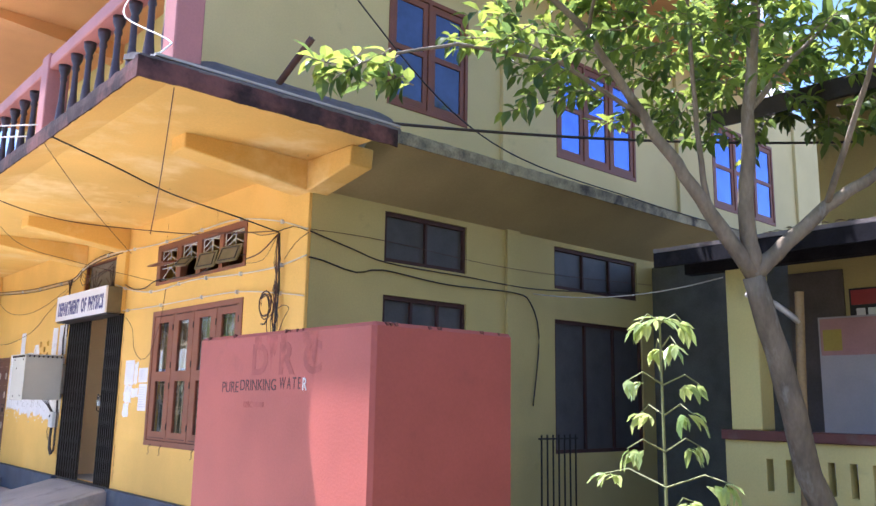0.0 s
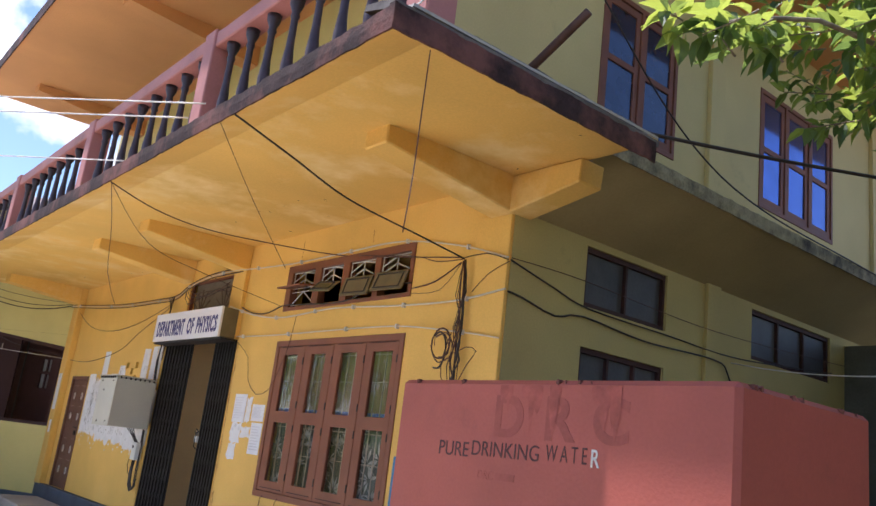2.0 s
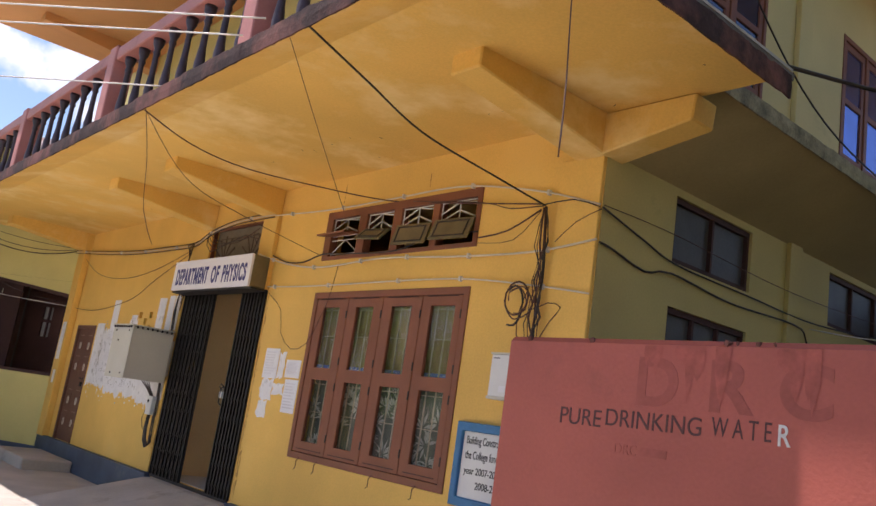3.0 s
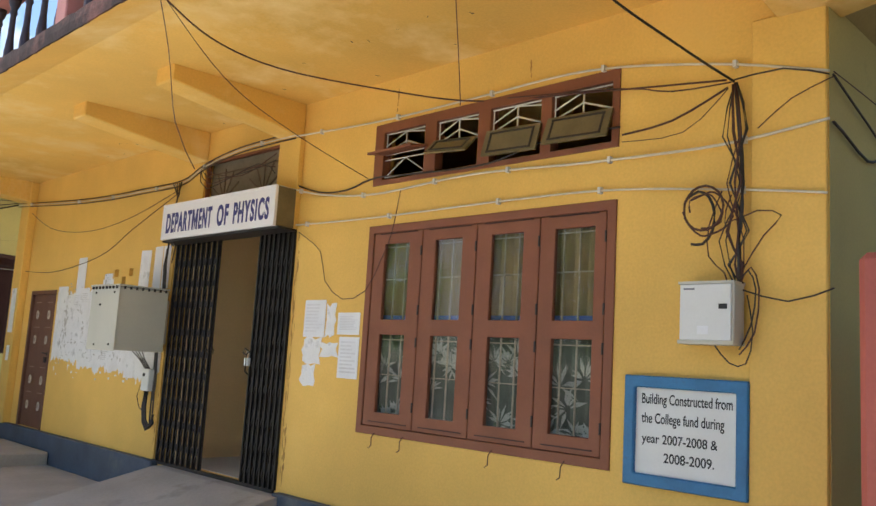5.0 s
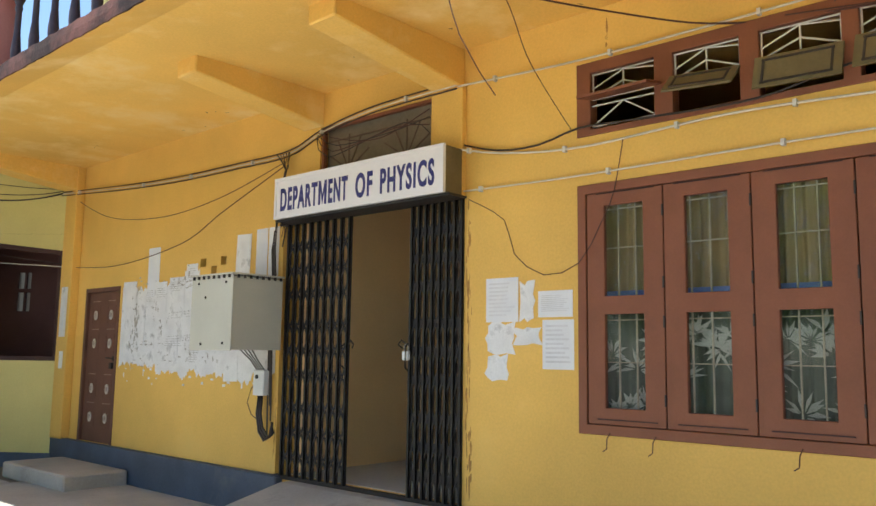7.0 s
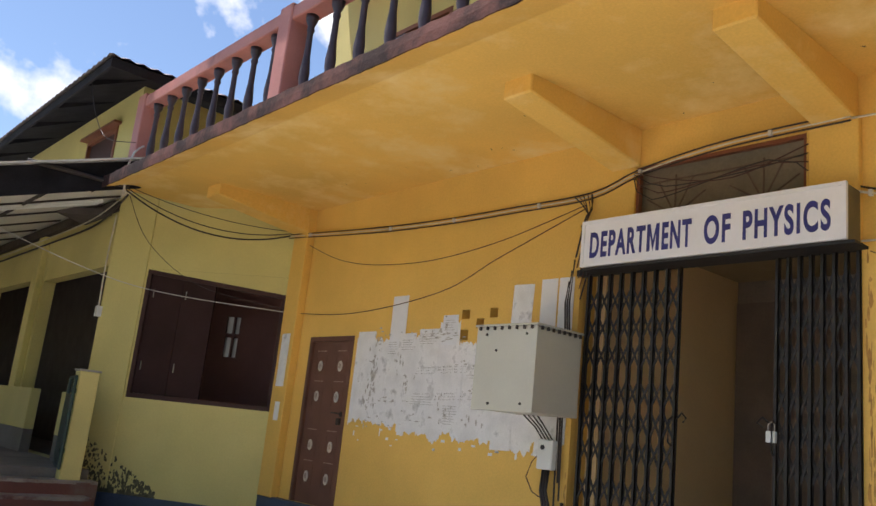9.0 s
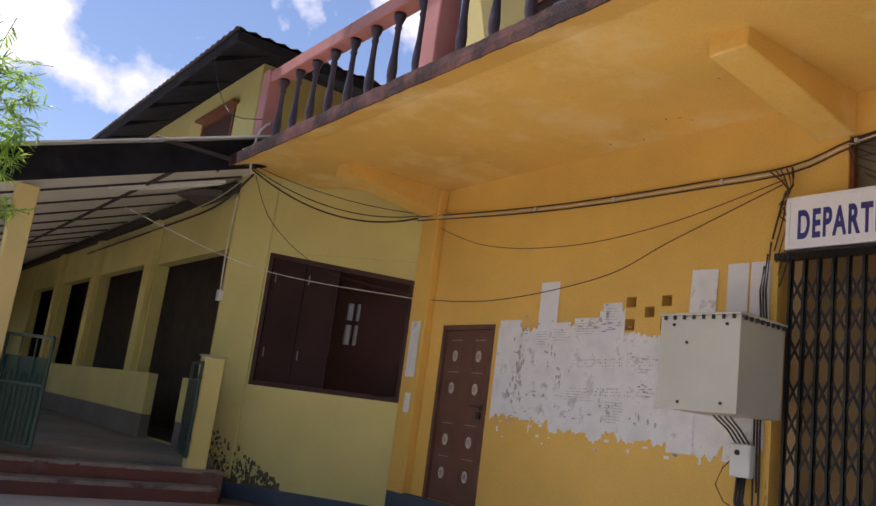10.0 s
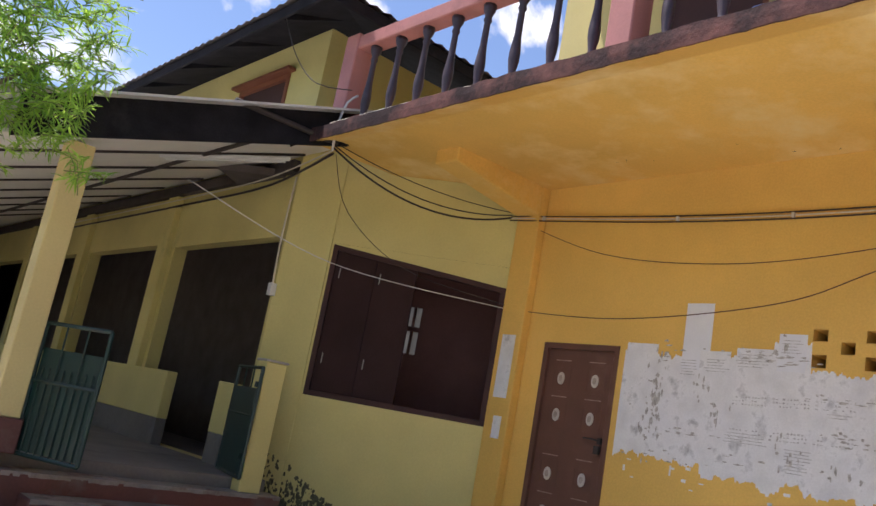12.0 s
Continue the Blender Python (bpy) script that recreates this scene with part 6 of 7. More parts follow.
def veranda_gate(hinge, end, label):
    """A steel gate leaf: tube frame, pales, sheet on its lower part."""
    h, e = Vector(hinge), Vector(end)
    d = (e - h)
    ln = d.length
    d.normalize()
    n = Vector((-d.y, d.x))
    w = thing("gate_leaf", (h.x, h.y, 0.30), label, "gate", "veranda gate leaves")

    def pt(u, z, v=0.0):
        return Vector((h.x + d.x * u + n.x * v, h.y + d.y * u + n.y * v, z))

    z0, z1 = 0.415, 1.56
    bm = NB()
    for p, q in ((pt(0, z0), pt(0, z1)), (pt(ln, z0), pt(ln, z1)), (pt(0, z1), pt(ln, z1)), (pt(0, z0), pt(ln, z0)), (pt(0, 1.05), pt(ln, 1.05))):
        tube(bm, [p, q], 0.02, 6)
    part("gate_frame", bm, TEAL, w)
    k = 9
    for i in range(1, k):
        u = ln * i / k
        part("pale", tube(NB(), [pt(u, z0), pt(u, 1.17 if i % 3 else z1)], 0.009, 5), TEAL, w)
    m = Matrix(((d.x, n.x, 0, h.x), (d.y, n.y, 0, h.y), (0, 0, 1, 0), (0, 0, 0, 1)))
    bm = box(NB(), 0.02, 0.010, 0.44, ln - 0.02, 0.014, 1.10)
    bm.transform(m)
    part("sheet", bm, TEAL, w, "green sheet-metal panel")
    bm = box(NB(), 0.02, 0.015, 1.10, ln - 0.02, 0.018, 1.34)
    bm.transform(m)
    part("upper_sheet", bm, TEAL, w, "dented green upper sheet")
    return w


veranda_gate((0.20, 21.1), (0.54, 20.44), "green painted steel gate leaf standing open")
w = veranda_gate((2.40, 21.03), (2.60, 21.90), "green steel gate leaf folded back by the pier")
for z in (0.6, 1.35):
    part("hinge", box(NB(), 2.385, 21.07, z, 2.445, 21.11, z + 0.06), TEAL, w, "steel hinge on the pier")

t = thing("tube_light", (1.8, 21.75, 3.8), "white fluorescent tube lamp fixed under the veranda ceiling", "lamp")
part("batten", tube(NB(), [(1.08, 21.92, 3.60), (2.47, 21.62, 4.02)], 0.028, 6), BOXWHITE, t)
part("tube", tube(NB(), [(1.14, 21.90, 3.575), (2.42, 21.62, 3.965)], 0.014, 8), BOXWHITE, t, "unlit white glass tube")
run("conduit", "white conduit down the wall corner", "conduit", [(2.80, 21.95, 3.95), (2.79, 21.97, 3.2), (2.80, 21.95, 2.6)], 0.0115, PVC)
s = thing("wall_switch", (2.78, 21.95, 2.45), "small white switch box on the wall corner", "switch")
part("casing", box(NB(), 2.77, 21.92, 2.45, 2.85, 22.0, 2.6), BOXWHITE, s, bevel=0.005)
for i, (dz, sg) in enumerate(((0.0, 0.28), (0.03, 0.22), (0.06, 0.10))):
    run("cable", "dark cable strung from the veranda roof to the yellow wall", "cable", sag((2.45, 20.70, 4.03 + dz), (CX - 0.1, 19.85, 3.80 + dz), sg, 10), (0.011, 0.007, 0.005)[i], CABLE)
run("cable", "bundle of cables under the veranda ceiling", "cable", [(2.5, 20.75, 3.98), (2.72, 22.5, 3.86), (2.75, 25, 3.83), (2.75, 30, 3.8)], 0.0158, CABLE)
run("cable", "second cable under the veranda ceiling", "cable", [(2.5, 20.75, 4.02), (2.66, 22.5, 3.93), (2.70, 25, 3.90), (2.72, 30, 3.88)], 0.0086, PVC)
run("cable", "pale cable looped over the bargeboard", "cable", [(2.4, 20.62, 3.95), (2.36, 20.55, 4.25), (2.40, 20.52, 4.50), (2.5, 20.5, 4.62)], 0.014, WHITEBAR)
run("wire", "thin wire arching from the eaves to the balcony", "wire", [(2.0, 21.6, 5.62), (2.03, 21.2, 5.05), (2.1, 20.75, 4.65), (2.35, 20.4, 4.6)], 0.0058, CABLE)
run("wire", "thin wire down to the dark window", "wire", [(2.52, 20.72, 3.97), (2.95, 20.9, 3.45), (3.6, 20.5, 2.95), (CX - 0.05, 19.72, 2.75)], 0.0043, CABLE)
run("strut", "weathered wooden strut on the bargeboard", "strut", [(1.2, 20.63, 4.05), (2.45, 20.63, 4.06)], 0.03, DARKWOOD)
solid("door_step", box(NB(), 3.75, 17.5, G, 4.53, 19.3, 0.10), CONCRETE, "low concrete step below the brown door", "step", bevel=0.02)
w = thing("paper_strip", (4.5, 19.6, 1.6), "peeling white paper strip on the end pilaster", "papers")
part("strip", box(NB(), FX - 0.123, 19.50, 1.72, FX - 0.121, 19.70, 2.42), PAPER, w)
part("strip", box(NB(), FX - 0.123, 19.52, 1.28, FX - 0.121, 19.64, 1.52), PAPER, w)


# ---- plants ----
def leaf_mat(name, a, b, through_light=0.42, glow=2.6, hue=0.47):
    m = bpy.data.materials.new(name)
    m.use_nodes = True
    n, l = m.node_tree.nodes, m.node_tree.links
    bs = n["Principled BSDF"]
    g = n.new("ShaderNodeNewGeometry")
    mx = n.new("ShaderNodeMix")
    mx.data_type = "RGBA"
    mx.inputs[6].default_value, mx.inputs[7].default_value = (*a, 1), (*b, 1)
    l.new(g.outputs["Random Per Island"], mx.inputs[0])
    l.new(mx.outputs[2], bs.inputs["Base Color"])
    bs.inputs["Roughness"].default_value = 0.38
    tr = n.new("ShaderNodeBsdfTranslucent")
    hs = n.new("ShaderNodeHueSaturation")
    hs.inputs["Value"].default_value = glow
    hs.inputs["Hue"].default_value = hue
    l.new(mx.outputs[2], hs.inputs["Color"])
    l.new(hs.outputs[0], tr.inputs[0])
    ms = n.new("ShaderNodeMixShader")
    ms.inputs[0].default_value = through_light
    l.new(bs.outputs[0], ms.inputs[1])
    l.new(tr.outputs[0], ms.inputs[2])
    l.new(ms.outputs[0], n["Material Output"].inputs[0])
    return m


LEAF = leaf_mat("tree_leaf", (0.030, 0.070, 0.018), (0.120, 0.190, 0.03), 0.5, 3.2, 0.455)
LEAF2 = leaf_mat("sapling_leaf", (0.12, 0.20, 0.05), (0.30, 0.36, 0.13))
LEAF3 = leaf_mat("willow_leaf", (0.10, 0.23, 0.03), (0.23, 0.38, 0.05), 0.42, 2.6, 0.48)
BARK = mat("grey_brown_bark", (0.19, 0.15, 0.10), 0.9, var=0.3, scale=7, fine=40, bump=0.6, dirt=(0.28, 0.26, 0.21), dirt_amount=0.35, dirt_scale=5, stretch=(1, 1, 0.35))
TWIG = mat("green_stem", (0.16, 0.17, 0.06), 0.7, var=0.2, scale=12)


def leaf(bm, p, d, up, ln, wd, fold=0.25):
    """One pointed leaf, folded along its midrib."""
    d = d.normalized()
    s = d.cross(up)
    if s.length < 0.05:
        s = d.cross(Vector((1, 0.3, 0)))
    s.normalize()
    u = s.cross(d)
    a, tip = bm.verts.new(p), bm.verts.new(p + d * ln - u * ln * 0.12)
    m1 = bm.verts.new(p + d * ln * 0.33 + u * 0.01)
    m2 = bm.verts.new(p + d * ln * 0.7 - u * ln * 0.03)
    for sg in (1, -1):
        e1 = bm.verts.new(p + d * ln * 0.3 + s * sg * wd * 0.5 + u * wd * fold)
        e2 = bm.verts.new(p + d * ln * 0.65 + s * sg * wd * 0.42 + u * wd * fold * 0.7)
        bm.faces.new((a, m1, e1) if sg > 0 else (a, e1, m1))
        bm.faces.new((m1, m2, e2, e1) if sg > 0 else (m1, e1, e2, m2))
        bm.faces.new((m2, tip, e2) if sg > 0 else (m2, e2, tip))


def limb(parent, pts, r0, r1, name="limb", material=None):
    rng = random.Random(int(pts[0][0] * 1000 + pts[-1][2] * 77))
    out = []
    v = [Vector(p) for p in pts]
    for i in range(len(v) - 1):
        for j in range(4):
            q = v[i].lerp(v[i + 1], j / 4)
            out.append(q + Vector((rng.uniform(-1, 1), rng.uniform(-1, 1), 0)) * r0 * 0.18)
    out.append(v[-1])
    return part(name, tube(NB(), out, r0, 10, r1), material or BARK, parent, smooth=True)


def big_tree():
    rng = random.Random(21)
    t = thing("tree", (7.55, 3.1, G), "leafy tree with a forked grey-brown trunk", "tree")
    fork = (6.60, 3.33, 2.72)
    limb(t, [(7.60, 3.12, G), (7.30, 3.19, 0.81), (6.92, 3.28, 1.86), fork], 0.125, 0.092, "trunk")
    arms = [
        ([fork, (6.26, 3.52, 3.25), (5.99, 3.65, 3.67), (5.73, 3.8, 4.05), (5.2, 3.95, 4.7), (4.4, 4.1, 5.1)], 0.075, 0.02),
        ([fork, (6.48, 3.3, 3.31), (6.39, 3.19, 4.1), (6.3, 3.0, 5.2), (6.1, 2.8, 6.0)], 0.08, 0.025),
        ([fork, (6.76, 3.14, 2.98), (7.0, 2.85, 3.32), (7.28, 2.53, 3.61), (7.7, 2.0, 4.4), (8.1, 1.3, 5.2)], 0.08, 0.025),
        ([(6.26, 3.52, 3.25), (6.1, 3.5, 3.8), (5.95, 3.45, 4.5), (5.5, 3.2, 5.3)], 0.03, 0.012),
        ([(5.73, 3.8, 4.05), (4.9, 4.0, 4.35), (3.9, 4.15, 4.25), (3.2, 4.18, 3.95), (2.9, 4.2, 3.76)], 0.022, 0.006),
        ([(6.39, 3.19, 4.1), (6.9, 3.0, 4.7), (7.4, 2.8, 5.2)], 0.03, 0.01),
        ([(7.0, 2.85, 3.32), (6.6, 2.3, 4.2), (6.2, 1.8, 5.0)], 0.03, 0.01),
        ([(5.2, 3.95, 4.7), (4.6, 3.4, 4.7), (4.0, 3.0, 4.75)], 0.018, 0.006),
    ]
    for pts, a, b in arms:
        limb(t, pts, a, b)
    crown, twigs = NB(), NB()
    hubs = []
    while len(hubs) < 470:
        p = Vector((rng.uniform(3.9, 9.6), rng.uniform(0.6, 5.6), rng.uniform(4.0, 6.6)))
        q = Vector(((p.x - 6.75) / 2.8, (p.y - 3.1) / 2.4, (p.z - 5.3) / 1.25))
        if q.length < 1 and noise.noise(p * 0.9) > -0.22 and (q.length > 0.35 or rng.random() < 0.4):
            hubs.append(p)
    for i in range(9):
        hubs.append(Vector((rng.uniform(2.8, 3.35), rng.uniform(4.05, 4.35), rng.uniform(3.72, 3.98))))
    for i in range(16):
        hubs.append(Vector((rng.uniform(4.2, 5.8), rng.uniform(3.7, 4.7), rng.uniform(4.1, 4.75))))
    while len(hubs) < 860:
        p = Vector((rng.uniform(3.6, 10.5), rng.uniform(0.0, 5.2), rng.uniform(5.0, 8.0)))
        if noise.noise(p * 0.8 + Vector((4, 1, 0))) > -0.15 and ((p.x - 6.9) / 3.4) ** 2 + ((p.y - 2.7) / 2.6) ** 2 + ((p.z - 5.9) / 2.0) ** 2 < 1:
            hubs.append(p)
    for p in hubs:
        out = (p - Vector((6.3, 3.1, 4.4))).normalized()
        axis = (out + Vector((rng.uniform(-0.7, 0.7), rng.uniform(-0.7, 0.7), rng.uniform(-0.7, 0.4)))).normalized()
        ln = rng.uniform(0.22, 0.42)
        small = p.x < 3.6
        if small:
            ln *= 0.6
        tube(twigs, [p - axis * ln * 0.6, p, p + axis * ln * 0.5], 0.007, 4, 0.003)
        n = rng.randint(9, 14) if not small else 8
        for k in range(n):
            f = (k + 0.5) / n
            a = k * 2.4 + rng.uniform(-0.4, 0.4)
            s = axis.cross(Vector((0, 0, 1)))
            if s.length < 0.05:
                s = Vector((1, 0, 0))
            s.normalize()
            u = s.cross(axis)
            d = (s * math.cos(a) + u * math.sin(a)) * 0.9 + axis * (0.35 + 0.5 * f) + Vector((0, 0, -0.25))
            leaf(crown, p + axis * ln * (f - 0.5), d, Vector((rng.uniform(-0.4, 0.4), rng.uniform(-0.4, 0.4), 1)), rng.uniform(0.11, 0.21), rng.uniform(0.05, 0.095))
    part("crown", crown, LEAF, t, "broad glossy green leaves")
    part("twig", twigs, BARK, t)["kind"] = "stuff"


big_tree()


def sapling():
    rng = random.Random(8)
    t = thing("sapling", (2.41, 1.5, G), "slender sunlit sapling with drooping pale green leaves", "sapling")
    part("stem", tube(NB(), [(2.41, 1.5, G), (2.405, 1.5, 0.6), (2.415, 1.505, 1.3), (2.40, 1.5, 1.9)], 0.011, 6, 0.004), TWIG, t)
    lv, tw = NB(), NB()
    z = 0.75
    i = 0
    while z < 1.92:
        f = (z - 0.75) / 1.17
        for sg in (0, math.pi):
            a = i * 1.35 + sg + rng.uniform(-0.3, 0.3)
            ln = (0.34 - 0.24 * f) * rng.uniform(0.7, 1.15)
            d = Vector((math.cos(a), math.sin(a), 0.25))
            o = Vector((2.41, 1.5, z))
            e = o + d * ln + Vector((0, 0, -0.03))
            tube(tw, [o, o + d * ln * 0.6 + Vector((0, 0, 0.015)), e], 0.0035, 4, 0.002)
            for k in range(rng.randint(6, 9)):
                b = a + rng.uniform(-1.3, 1.3)
                leaf(lv, o.lerp(e, rng.uniform(0.55, 1.05)), Vector((math.cos(b), math.sin(b), rng.uniform(-1.7, -0.1))), Vector((rng.uniform(-0.5, 0.5), rng.uniform(-0.5, 0.5), 1)), rng.uniform(0.055, 0.095), rng.uniform(0.022, 0.036))
        z += rng.uniform(0.085, 0.13)
        i += 1
    for k in range(12):
        b = k * 1.9
        leaf(lv, Vector((2.40, 1.5, 1.90)), Vector((math.cos(b), math.sin(b), rng.uniform(-0.4, 0.5))), Vector((0, 0, 1)), 0.09, 0.03)
    part("leaves", lv, LEAF2, t)
    part("twig", tw, TWIG, t)["kind"] = "stuff"


sapling()


def small_shrub(at, h, label):
    rng = random.Random(int(at[0] * 100))
    t = thing("shrub", (*at, G), label, "shrub")
    lv, tw = NB(), NB()
    for k in range(9):
        a = k * 2.4
        e = Vector((at[0] + 0.16 * math.cos(a), at[1] + 0.16 * math.sin(a), G + h * rng.uniform(0.7, 1.0)))
        tube(tw, [(at[0], at[1], G), Vector((at[0], at[1], G)).lerp(e, 0.5) + Vector((0, 0, 0.05)), e], 0.008, 4, 0.003)
        for j in range(22):
            b = rng.uniform(0, 6.28)
            leaf(lv, Vector((at[0], at[1], G)).lerp(e, rng.uniform(0.4, 1)), Vector((math.cos(b), math.sin(b), rng.uniform(-0.2, 0.6))), Vector((0, 0, 1)), rng.uniform(0.05, 0.09), 0.032)
    part("leaves", lv, LEAF, t)
    part("stems", tw, TWIG, t)


small_shrub((6.75, 2.45), 1.2, "small dark green shrub at the foot of the tree")


def willow_tree():
    rng = random.Random(5)
    t = thing("tree", (-1.5, 20.1, G), "bright green tree with narrow willowy leaves", "tree")
    limb(t, [(-1.5, 20.1, G), (-1.45, 20.1, 1.2), (-1.4, 20.05, 2.4), (-1.3, 20.0, 3.6)], 0.07, 0.03, "trunk")
    limb(t, [(-1.4, 20.05, 2.4), (-1.0, 19.95, 3.1), (-0.6, 19.9, 3.5)], 0.03, 0.01)
    limb(t, [(-1.45, 20.1, 2.0), (-2.0, 20.3, 3.0), (-2.5, 20.5, 3.8)], 0.03, 0.01)
    lv, tw = NB(), NB()
    hubs = []
    while len(hubs) < 640:
        p = Vector((rng.uniform(-3.0, -0.2), rng.uniform(19.0, 21.3), rng.uniform(2.2, 5.0)))
        q = Vector(((p.x + 1.45) / 1.3, (p.y - 20.1) / 0.95, (p.z - 3.6) / 1.15))
        if q.length < 1 and noise.noise(p * 1.3) > -0.25:
            hubs.append(p)
    for i in range(18):
        f = rng.random()
        hubs.append(Vector((-0.75 + 0.55 * f, 19.8 + rng.uniform(-0.15, 0.15), 3.2 - 0.65 * f + rng.uniform(-0.12, 0.12))))
    for p in hubs:
        a = rng.uniform(0, 6.28)
        axis = Vector((math.cos(a) + 0.3 * (p.x + 1.45), math.sin(a), rng.uniform(-0.9, 0.5))).normalized()
        ln = rng.uniform(0.25, 0.45)
        tube(tw, [p - axis * ln * 0.7, p, p + axis * ln * 0.5 - Vector((0, 0, 0.04))], 0.004, 4, 0.002)
        n = 18
        for k in range(n):
            f = (k + 0.5) / n
            b = rng.uniform(0, 6.28)
            d = axis * 0.8 + Vector((math.cos(b), math.sin(b), rng.uniform(-0.5, 0.5))) * 0.75
            leaf(lv, p + axis * ln * (f - 0.5), d, Vector((rng.uniform(-0.5, 0.5), rng.uniform(-0.5, 0.5), 1)), rng.uniform(0.10, 0.17), rng.uniform(0.012, 0.02), 0.1)
    part("crown", lv, LEAF3, t, "narrow bright green leaves")
    part("twig", tw, TWIG, t)["kind"] = "stuff"


willow_tree()

def yard_tree(x, y, h, r, seed):
    """A broad leafy tree: trunk, forked limbs, leaves in clumps with gaps."""
    rng = random.Random(seed)
    t = thing("tree", (x, y, G), "broad green yard tree out of view, for pane reflections and shade", "tree", "yard trees")
    top = Vector((x, y, h * 0.42))
    limb(t, [(x, y, G), (x + 0.1, y, h * 0.2), top], 0.2, 0.13, "trunk")
    for k in range(6):
        a = k * 1.05 + rng.uniform(-0.3, 0.3)
        e = Vector((x + r * 0.75 * math.cos(a), y + r * 0.75 * math.sin(a), h * rng.uniform(0.55, 0.85)))
        limb(t, [top, top.lerp(e, 0.5) + Vector((0, 0, 0.3)), e], 0.09, 0.02)
    lv = NB()
    k = 0
    while k < 420:
        p = Vector((x + rng.uniform(-r, r), y + rng.uniform(-r, r), rng.uniform(h * 0.25, h)))
        q = Vector(((p.x - x) / r, (p.y - y) / r, (p.z - h * 0.62) / (h * 0.4)))
        if q.length > 1 or noise.noise(p * 0.8) < -0.12:
            continue
        k += 1
        for j in range(14):
            d = Vector((rng.uniform(-1, 1), rng.uniform(-1, 1), rng.uniform(-0.8, 0.5)))
            leaf(lv, p + d * 0.22, d, Vector((rng.uniform(-0.5, 0.5), rng.uniform(-0.5, 0.5), 1)), rng.uniform(0.16, 0.30), rng.uniform(0.08, 0.14))
    part("crown", lv, LEAF3 if seed % 2 else LEAF, t, "dense green leaves")


# first four are mirrored in the panes; last two only block light, unseen
for x, y, h, r, seed in ((-10.5, 12.5, 6.5, 2.7, 31), (-11.5, 17.5, 7.5, 3.0, 32), (-14.0, 23.0, 8.0, 3.2, 34), (-12.0, 30.0, 7.0, 2.9, 33), (-11.0, 7.0, 7.5, 3.0, 36), (-8.5, -1.5, 7.5, 3.0, 37)):
    yard_tree(x, y, h, r, seed)

# fallen leaves
def litter(name, n, area, z, label, seed, slope_x=0.0, x0=0.0):
    rng = random.Random(seed)
    bm = NB()
    for i in range(n):
        x, y = rng.uniform(area[0], area[1]), rng.uniform(area[2], area[3])
        a = rng.uniform(0, 6.28)
        leaf(bm, Vector((x, y, z + slope_x * (x - x0) + rng.uniform(0.003, 0.012))), Vector((math.cos(a), math.sin(a), rng.uniform(-0.05, 0.15))), Vector((rng.uniform(-0.3, 0.3), rng.uniform(-0.3, 0.3), 1)), rng.uniform(0.05, 0.11), 0.035)
    tagged(link(name, bm, DRY), label, "leaf litter", kind="stuff")


DRY = mat("dry_leaf", (0.26, 0.19, 0.10), 0.8, var=0.35, scale=9)
litter("leaf_litter", 500, (7.4, 9.6, -1.5, 4.8), 3.27, "dry leaves lying on the tin roof", 2, 0.161, 7.4)
litter("leaf_litter", 260, (-1.6, 1.2, 18.6, 20.9), G, "dry leaves on the ground by the steps", 3)
solid("apron", box(NB(), -0.2, 18.6, G, 3.6, 20.65, G + 0.03), CONCRETE, "worn concrete apron before the steps", "pavement", bevel=0.01)
solid("paving", box(NB(), 2.4, 7.3, G, FX - 0.1, 18.6, G + 0.025), CONCRETE, "grey concrete strip along the front", "pavement", bevel=0.008)

# ---- things at the neighbouring house ----
w = thing("sign_board", (8.9, 3.3, 2.5), "red and black signboard with white writing", "sign")
part("board", box(NB(), 9.26, 3.02, 2.52, 9.295, 3.62, 2.92), BLACKPAINT, w)
part("red_band", box(NB(), 9.255, 3.04, 2.74, 9.26, 3.60, 2.90), mat("red_enamel", (0.35, 0.03, 0.03), 0.4), w, "red upper band")
bm = NB()
for i in range(4):
    box(bm, 9.25, 3.10 + 0.12 * i, 2.58, 9.259, 3.19 + 0.12 * i, 2.70)
part("script_bars", bm, BOXWHITE, w, "white unreadable script")
w = thing("poster_board", (9.2, 3.5, 1.4), "pale pink and grey board leaning in the veranda", "board")
part("board", box(NB(), 9.2, 2.9, 0.9, 9.23, 3.95, 2.62), mat("pale_board", (0.42, 0.38, 0.38), 0.6, var=0.08), w)
part("upper_band", box(NB(), 9.194, 2.92, 2.2, 9.199, 3.93, 2.60), mat("dull_pink", (0.42, 0.22, 0.20), 0.6, var=0.1), w, "dull pink band")
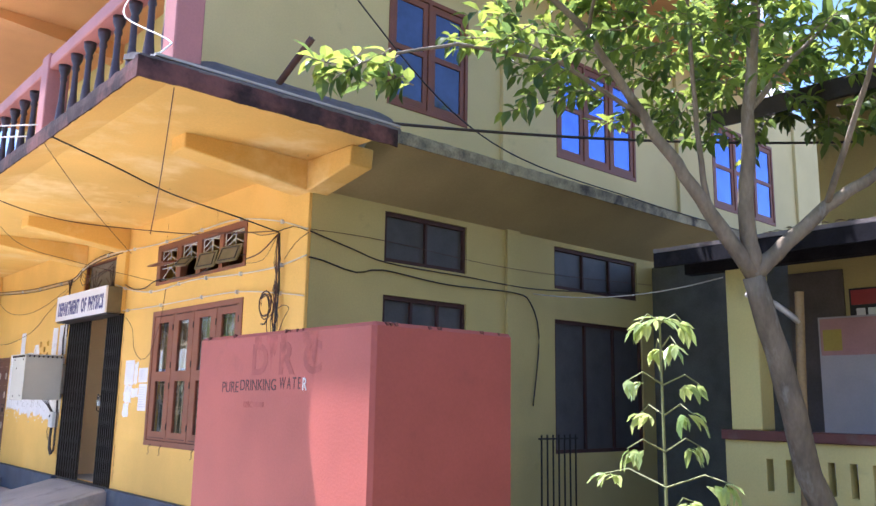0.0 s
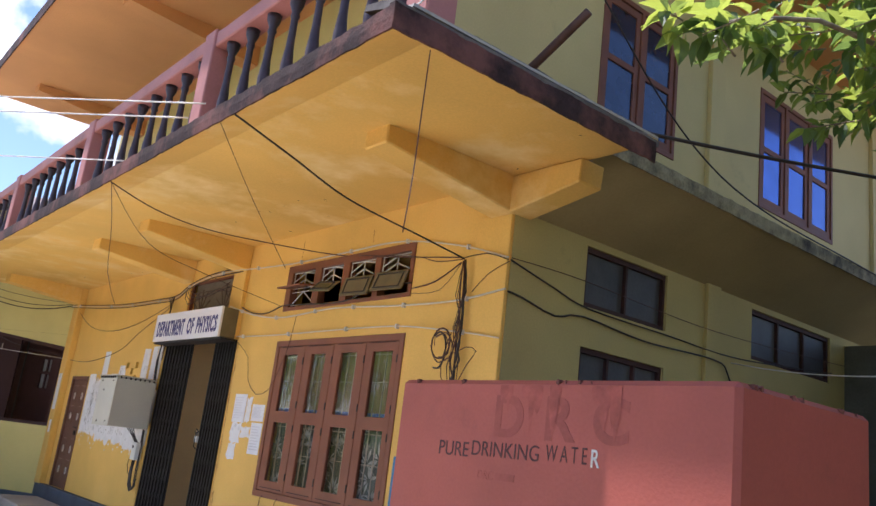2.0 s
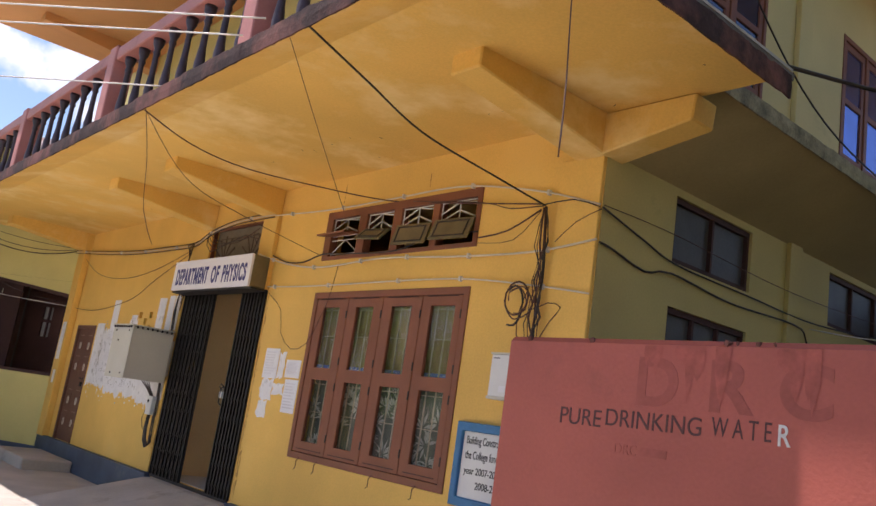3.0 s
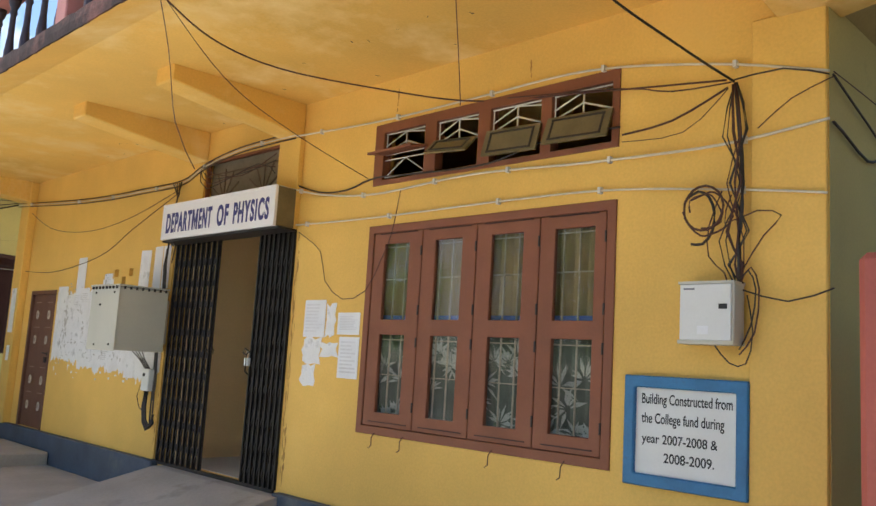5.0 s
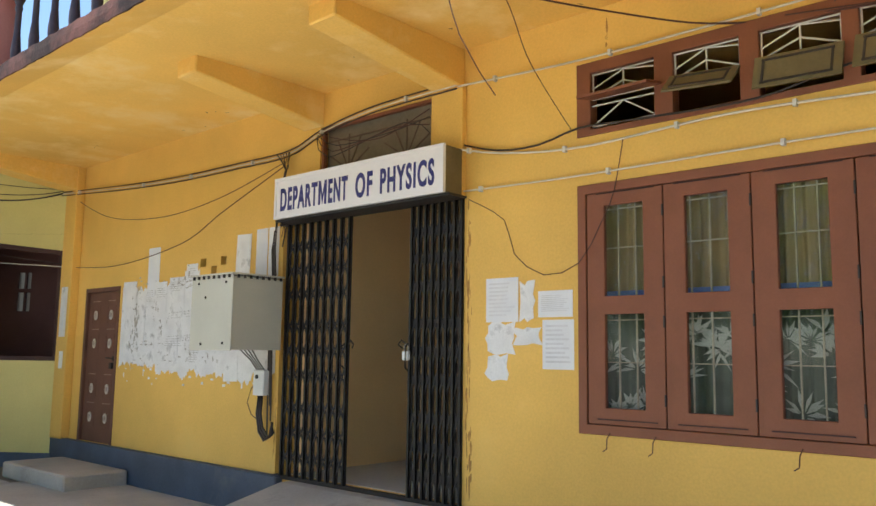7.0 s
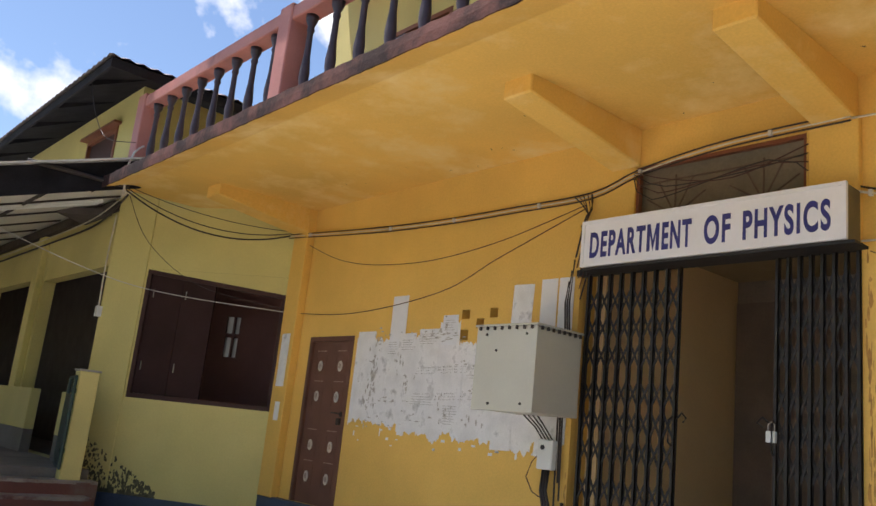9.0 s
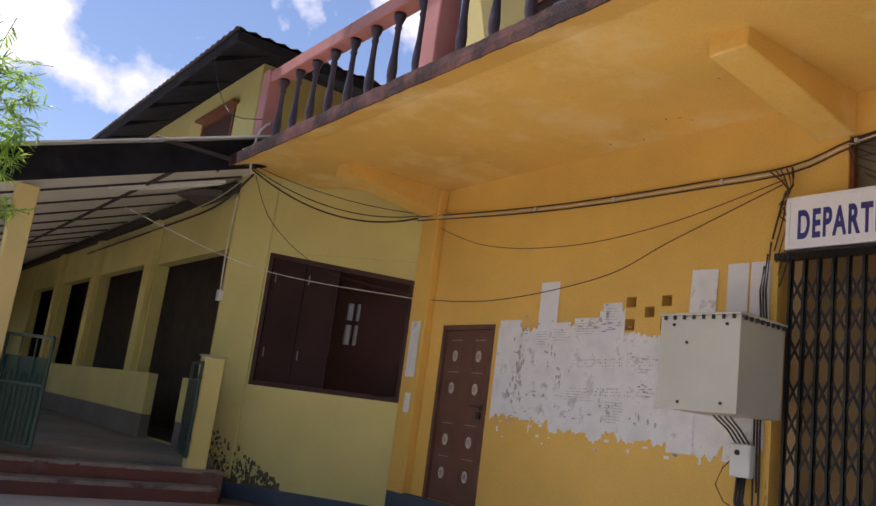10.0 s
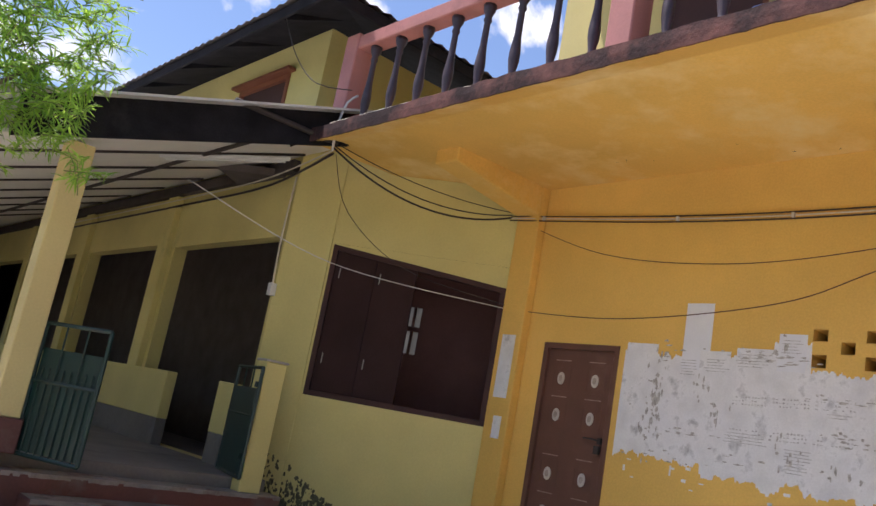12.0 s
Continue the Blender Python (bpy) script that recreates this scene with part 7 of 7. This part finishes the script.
part("emblem", box(NB(), 9.188, 3.70, 2.25, 9.193, 3.90, 2.48), mat("dull_yellow", (0.40, 0.30, 0.05), 0.6, var=0.1), w, "yellow emblem patch")
run("bamboo_pole", "weathered bamboo pole tied to the low wall", "pole", [(7.93, 3.62, 0.6), (7.95, 3.60, 1.6), (7.96, 3.57, 2.75)], 0.045, mat("bamboo", (0.30, 0.20, 0.09), 0.6, var=0.2, scale=5), 8)
run("branch_stub", "pale dead branch on the pole", "branch", [(7.94, 3.58, 2.45), (7.7, 3.7, 2.62), (7.45, 3.85, 2.70)], 0.03, WHITEBAR)
# closes the passage; its darkness is shade put into the colour
solid("wall_passage", box(NB(), 10.9, 4.4, G, 11.0, SY - 0.002, 3.75), mat("passage_shade", (0.10, 0.10, 0.085), 0.85, var=0.25, scale=3), "dark sheet standing for the deep shade in the passage", "wall")

# ---- clouds ----
CLOUD = bpy.data.materials.new("cloud")
CLOUD.use_nodes = True
n, l = CLOUD.node_tree.nodes, CLOUD.node_tree.links
n.remove(n["Principled BSDF"])
tc = n.new("ShaderNodeTexCoord")
n1 = n.new("ShaderNodeTexNoise")
n1.inputs["Scale"].default_value, n1.inputs["Detail"].default_value, n1.inputs["Roughness"].default_value = 0.0032, 10, 0.52
l.new(tc.outputs["Object"], n1.inputs["Vector"])
mr = n.new("ShaderNodeMapRange")
mr.inputs[1].default_value, mr.inputs[2].default_value = 0.50, 0.57
l.new(n1.outputs[0], mr.inputs[0])
em = n.new("ShaderNodeEmission")
em.inputs[0].default_value, em.inputs[1].default_value = (1, 0.99, 0.98, 1), 1.0
tr = n.new("ShaderNodeBsdfTransparent")
ms = n.new("ShaderNodeMixShader")
l.new(mr.outputs[0], ms.inputs[0])
l.new(tr.outputs[0], ms.inputs[1])
l.new(em.outputs[0], ms.inputs[2])
l.new(ms.outputs[0], n["Material Output"].inputs[0])
bm = NB()
vs = [bm.verts.new(p) for p in ((-1800, 1200, 60), (2600, 1200, 60), (2600, 1200, 2100), (-1800, 1200, 2100))]
bm.faces.new(vs)
solid("backdrop_clouds", bm, CLOUD, "white fair-weather clouds in a blue sky", "sky")
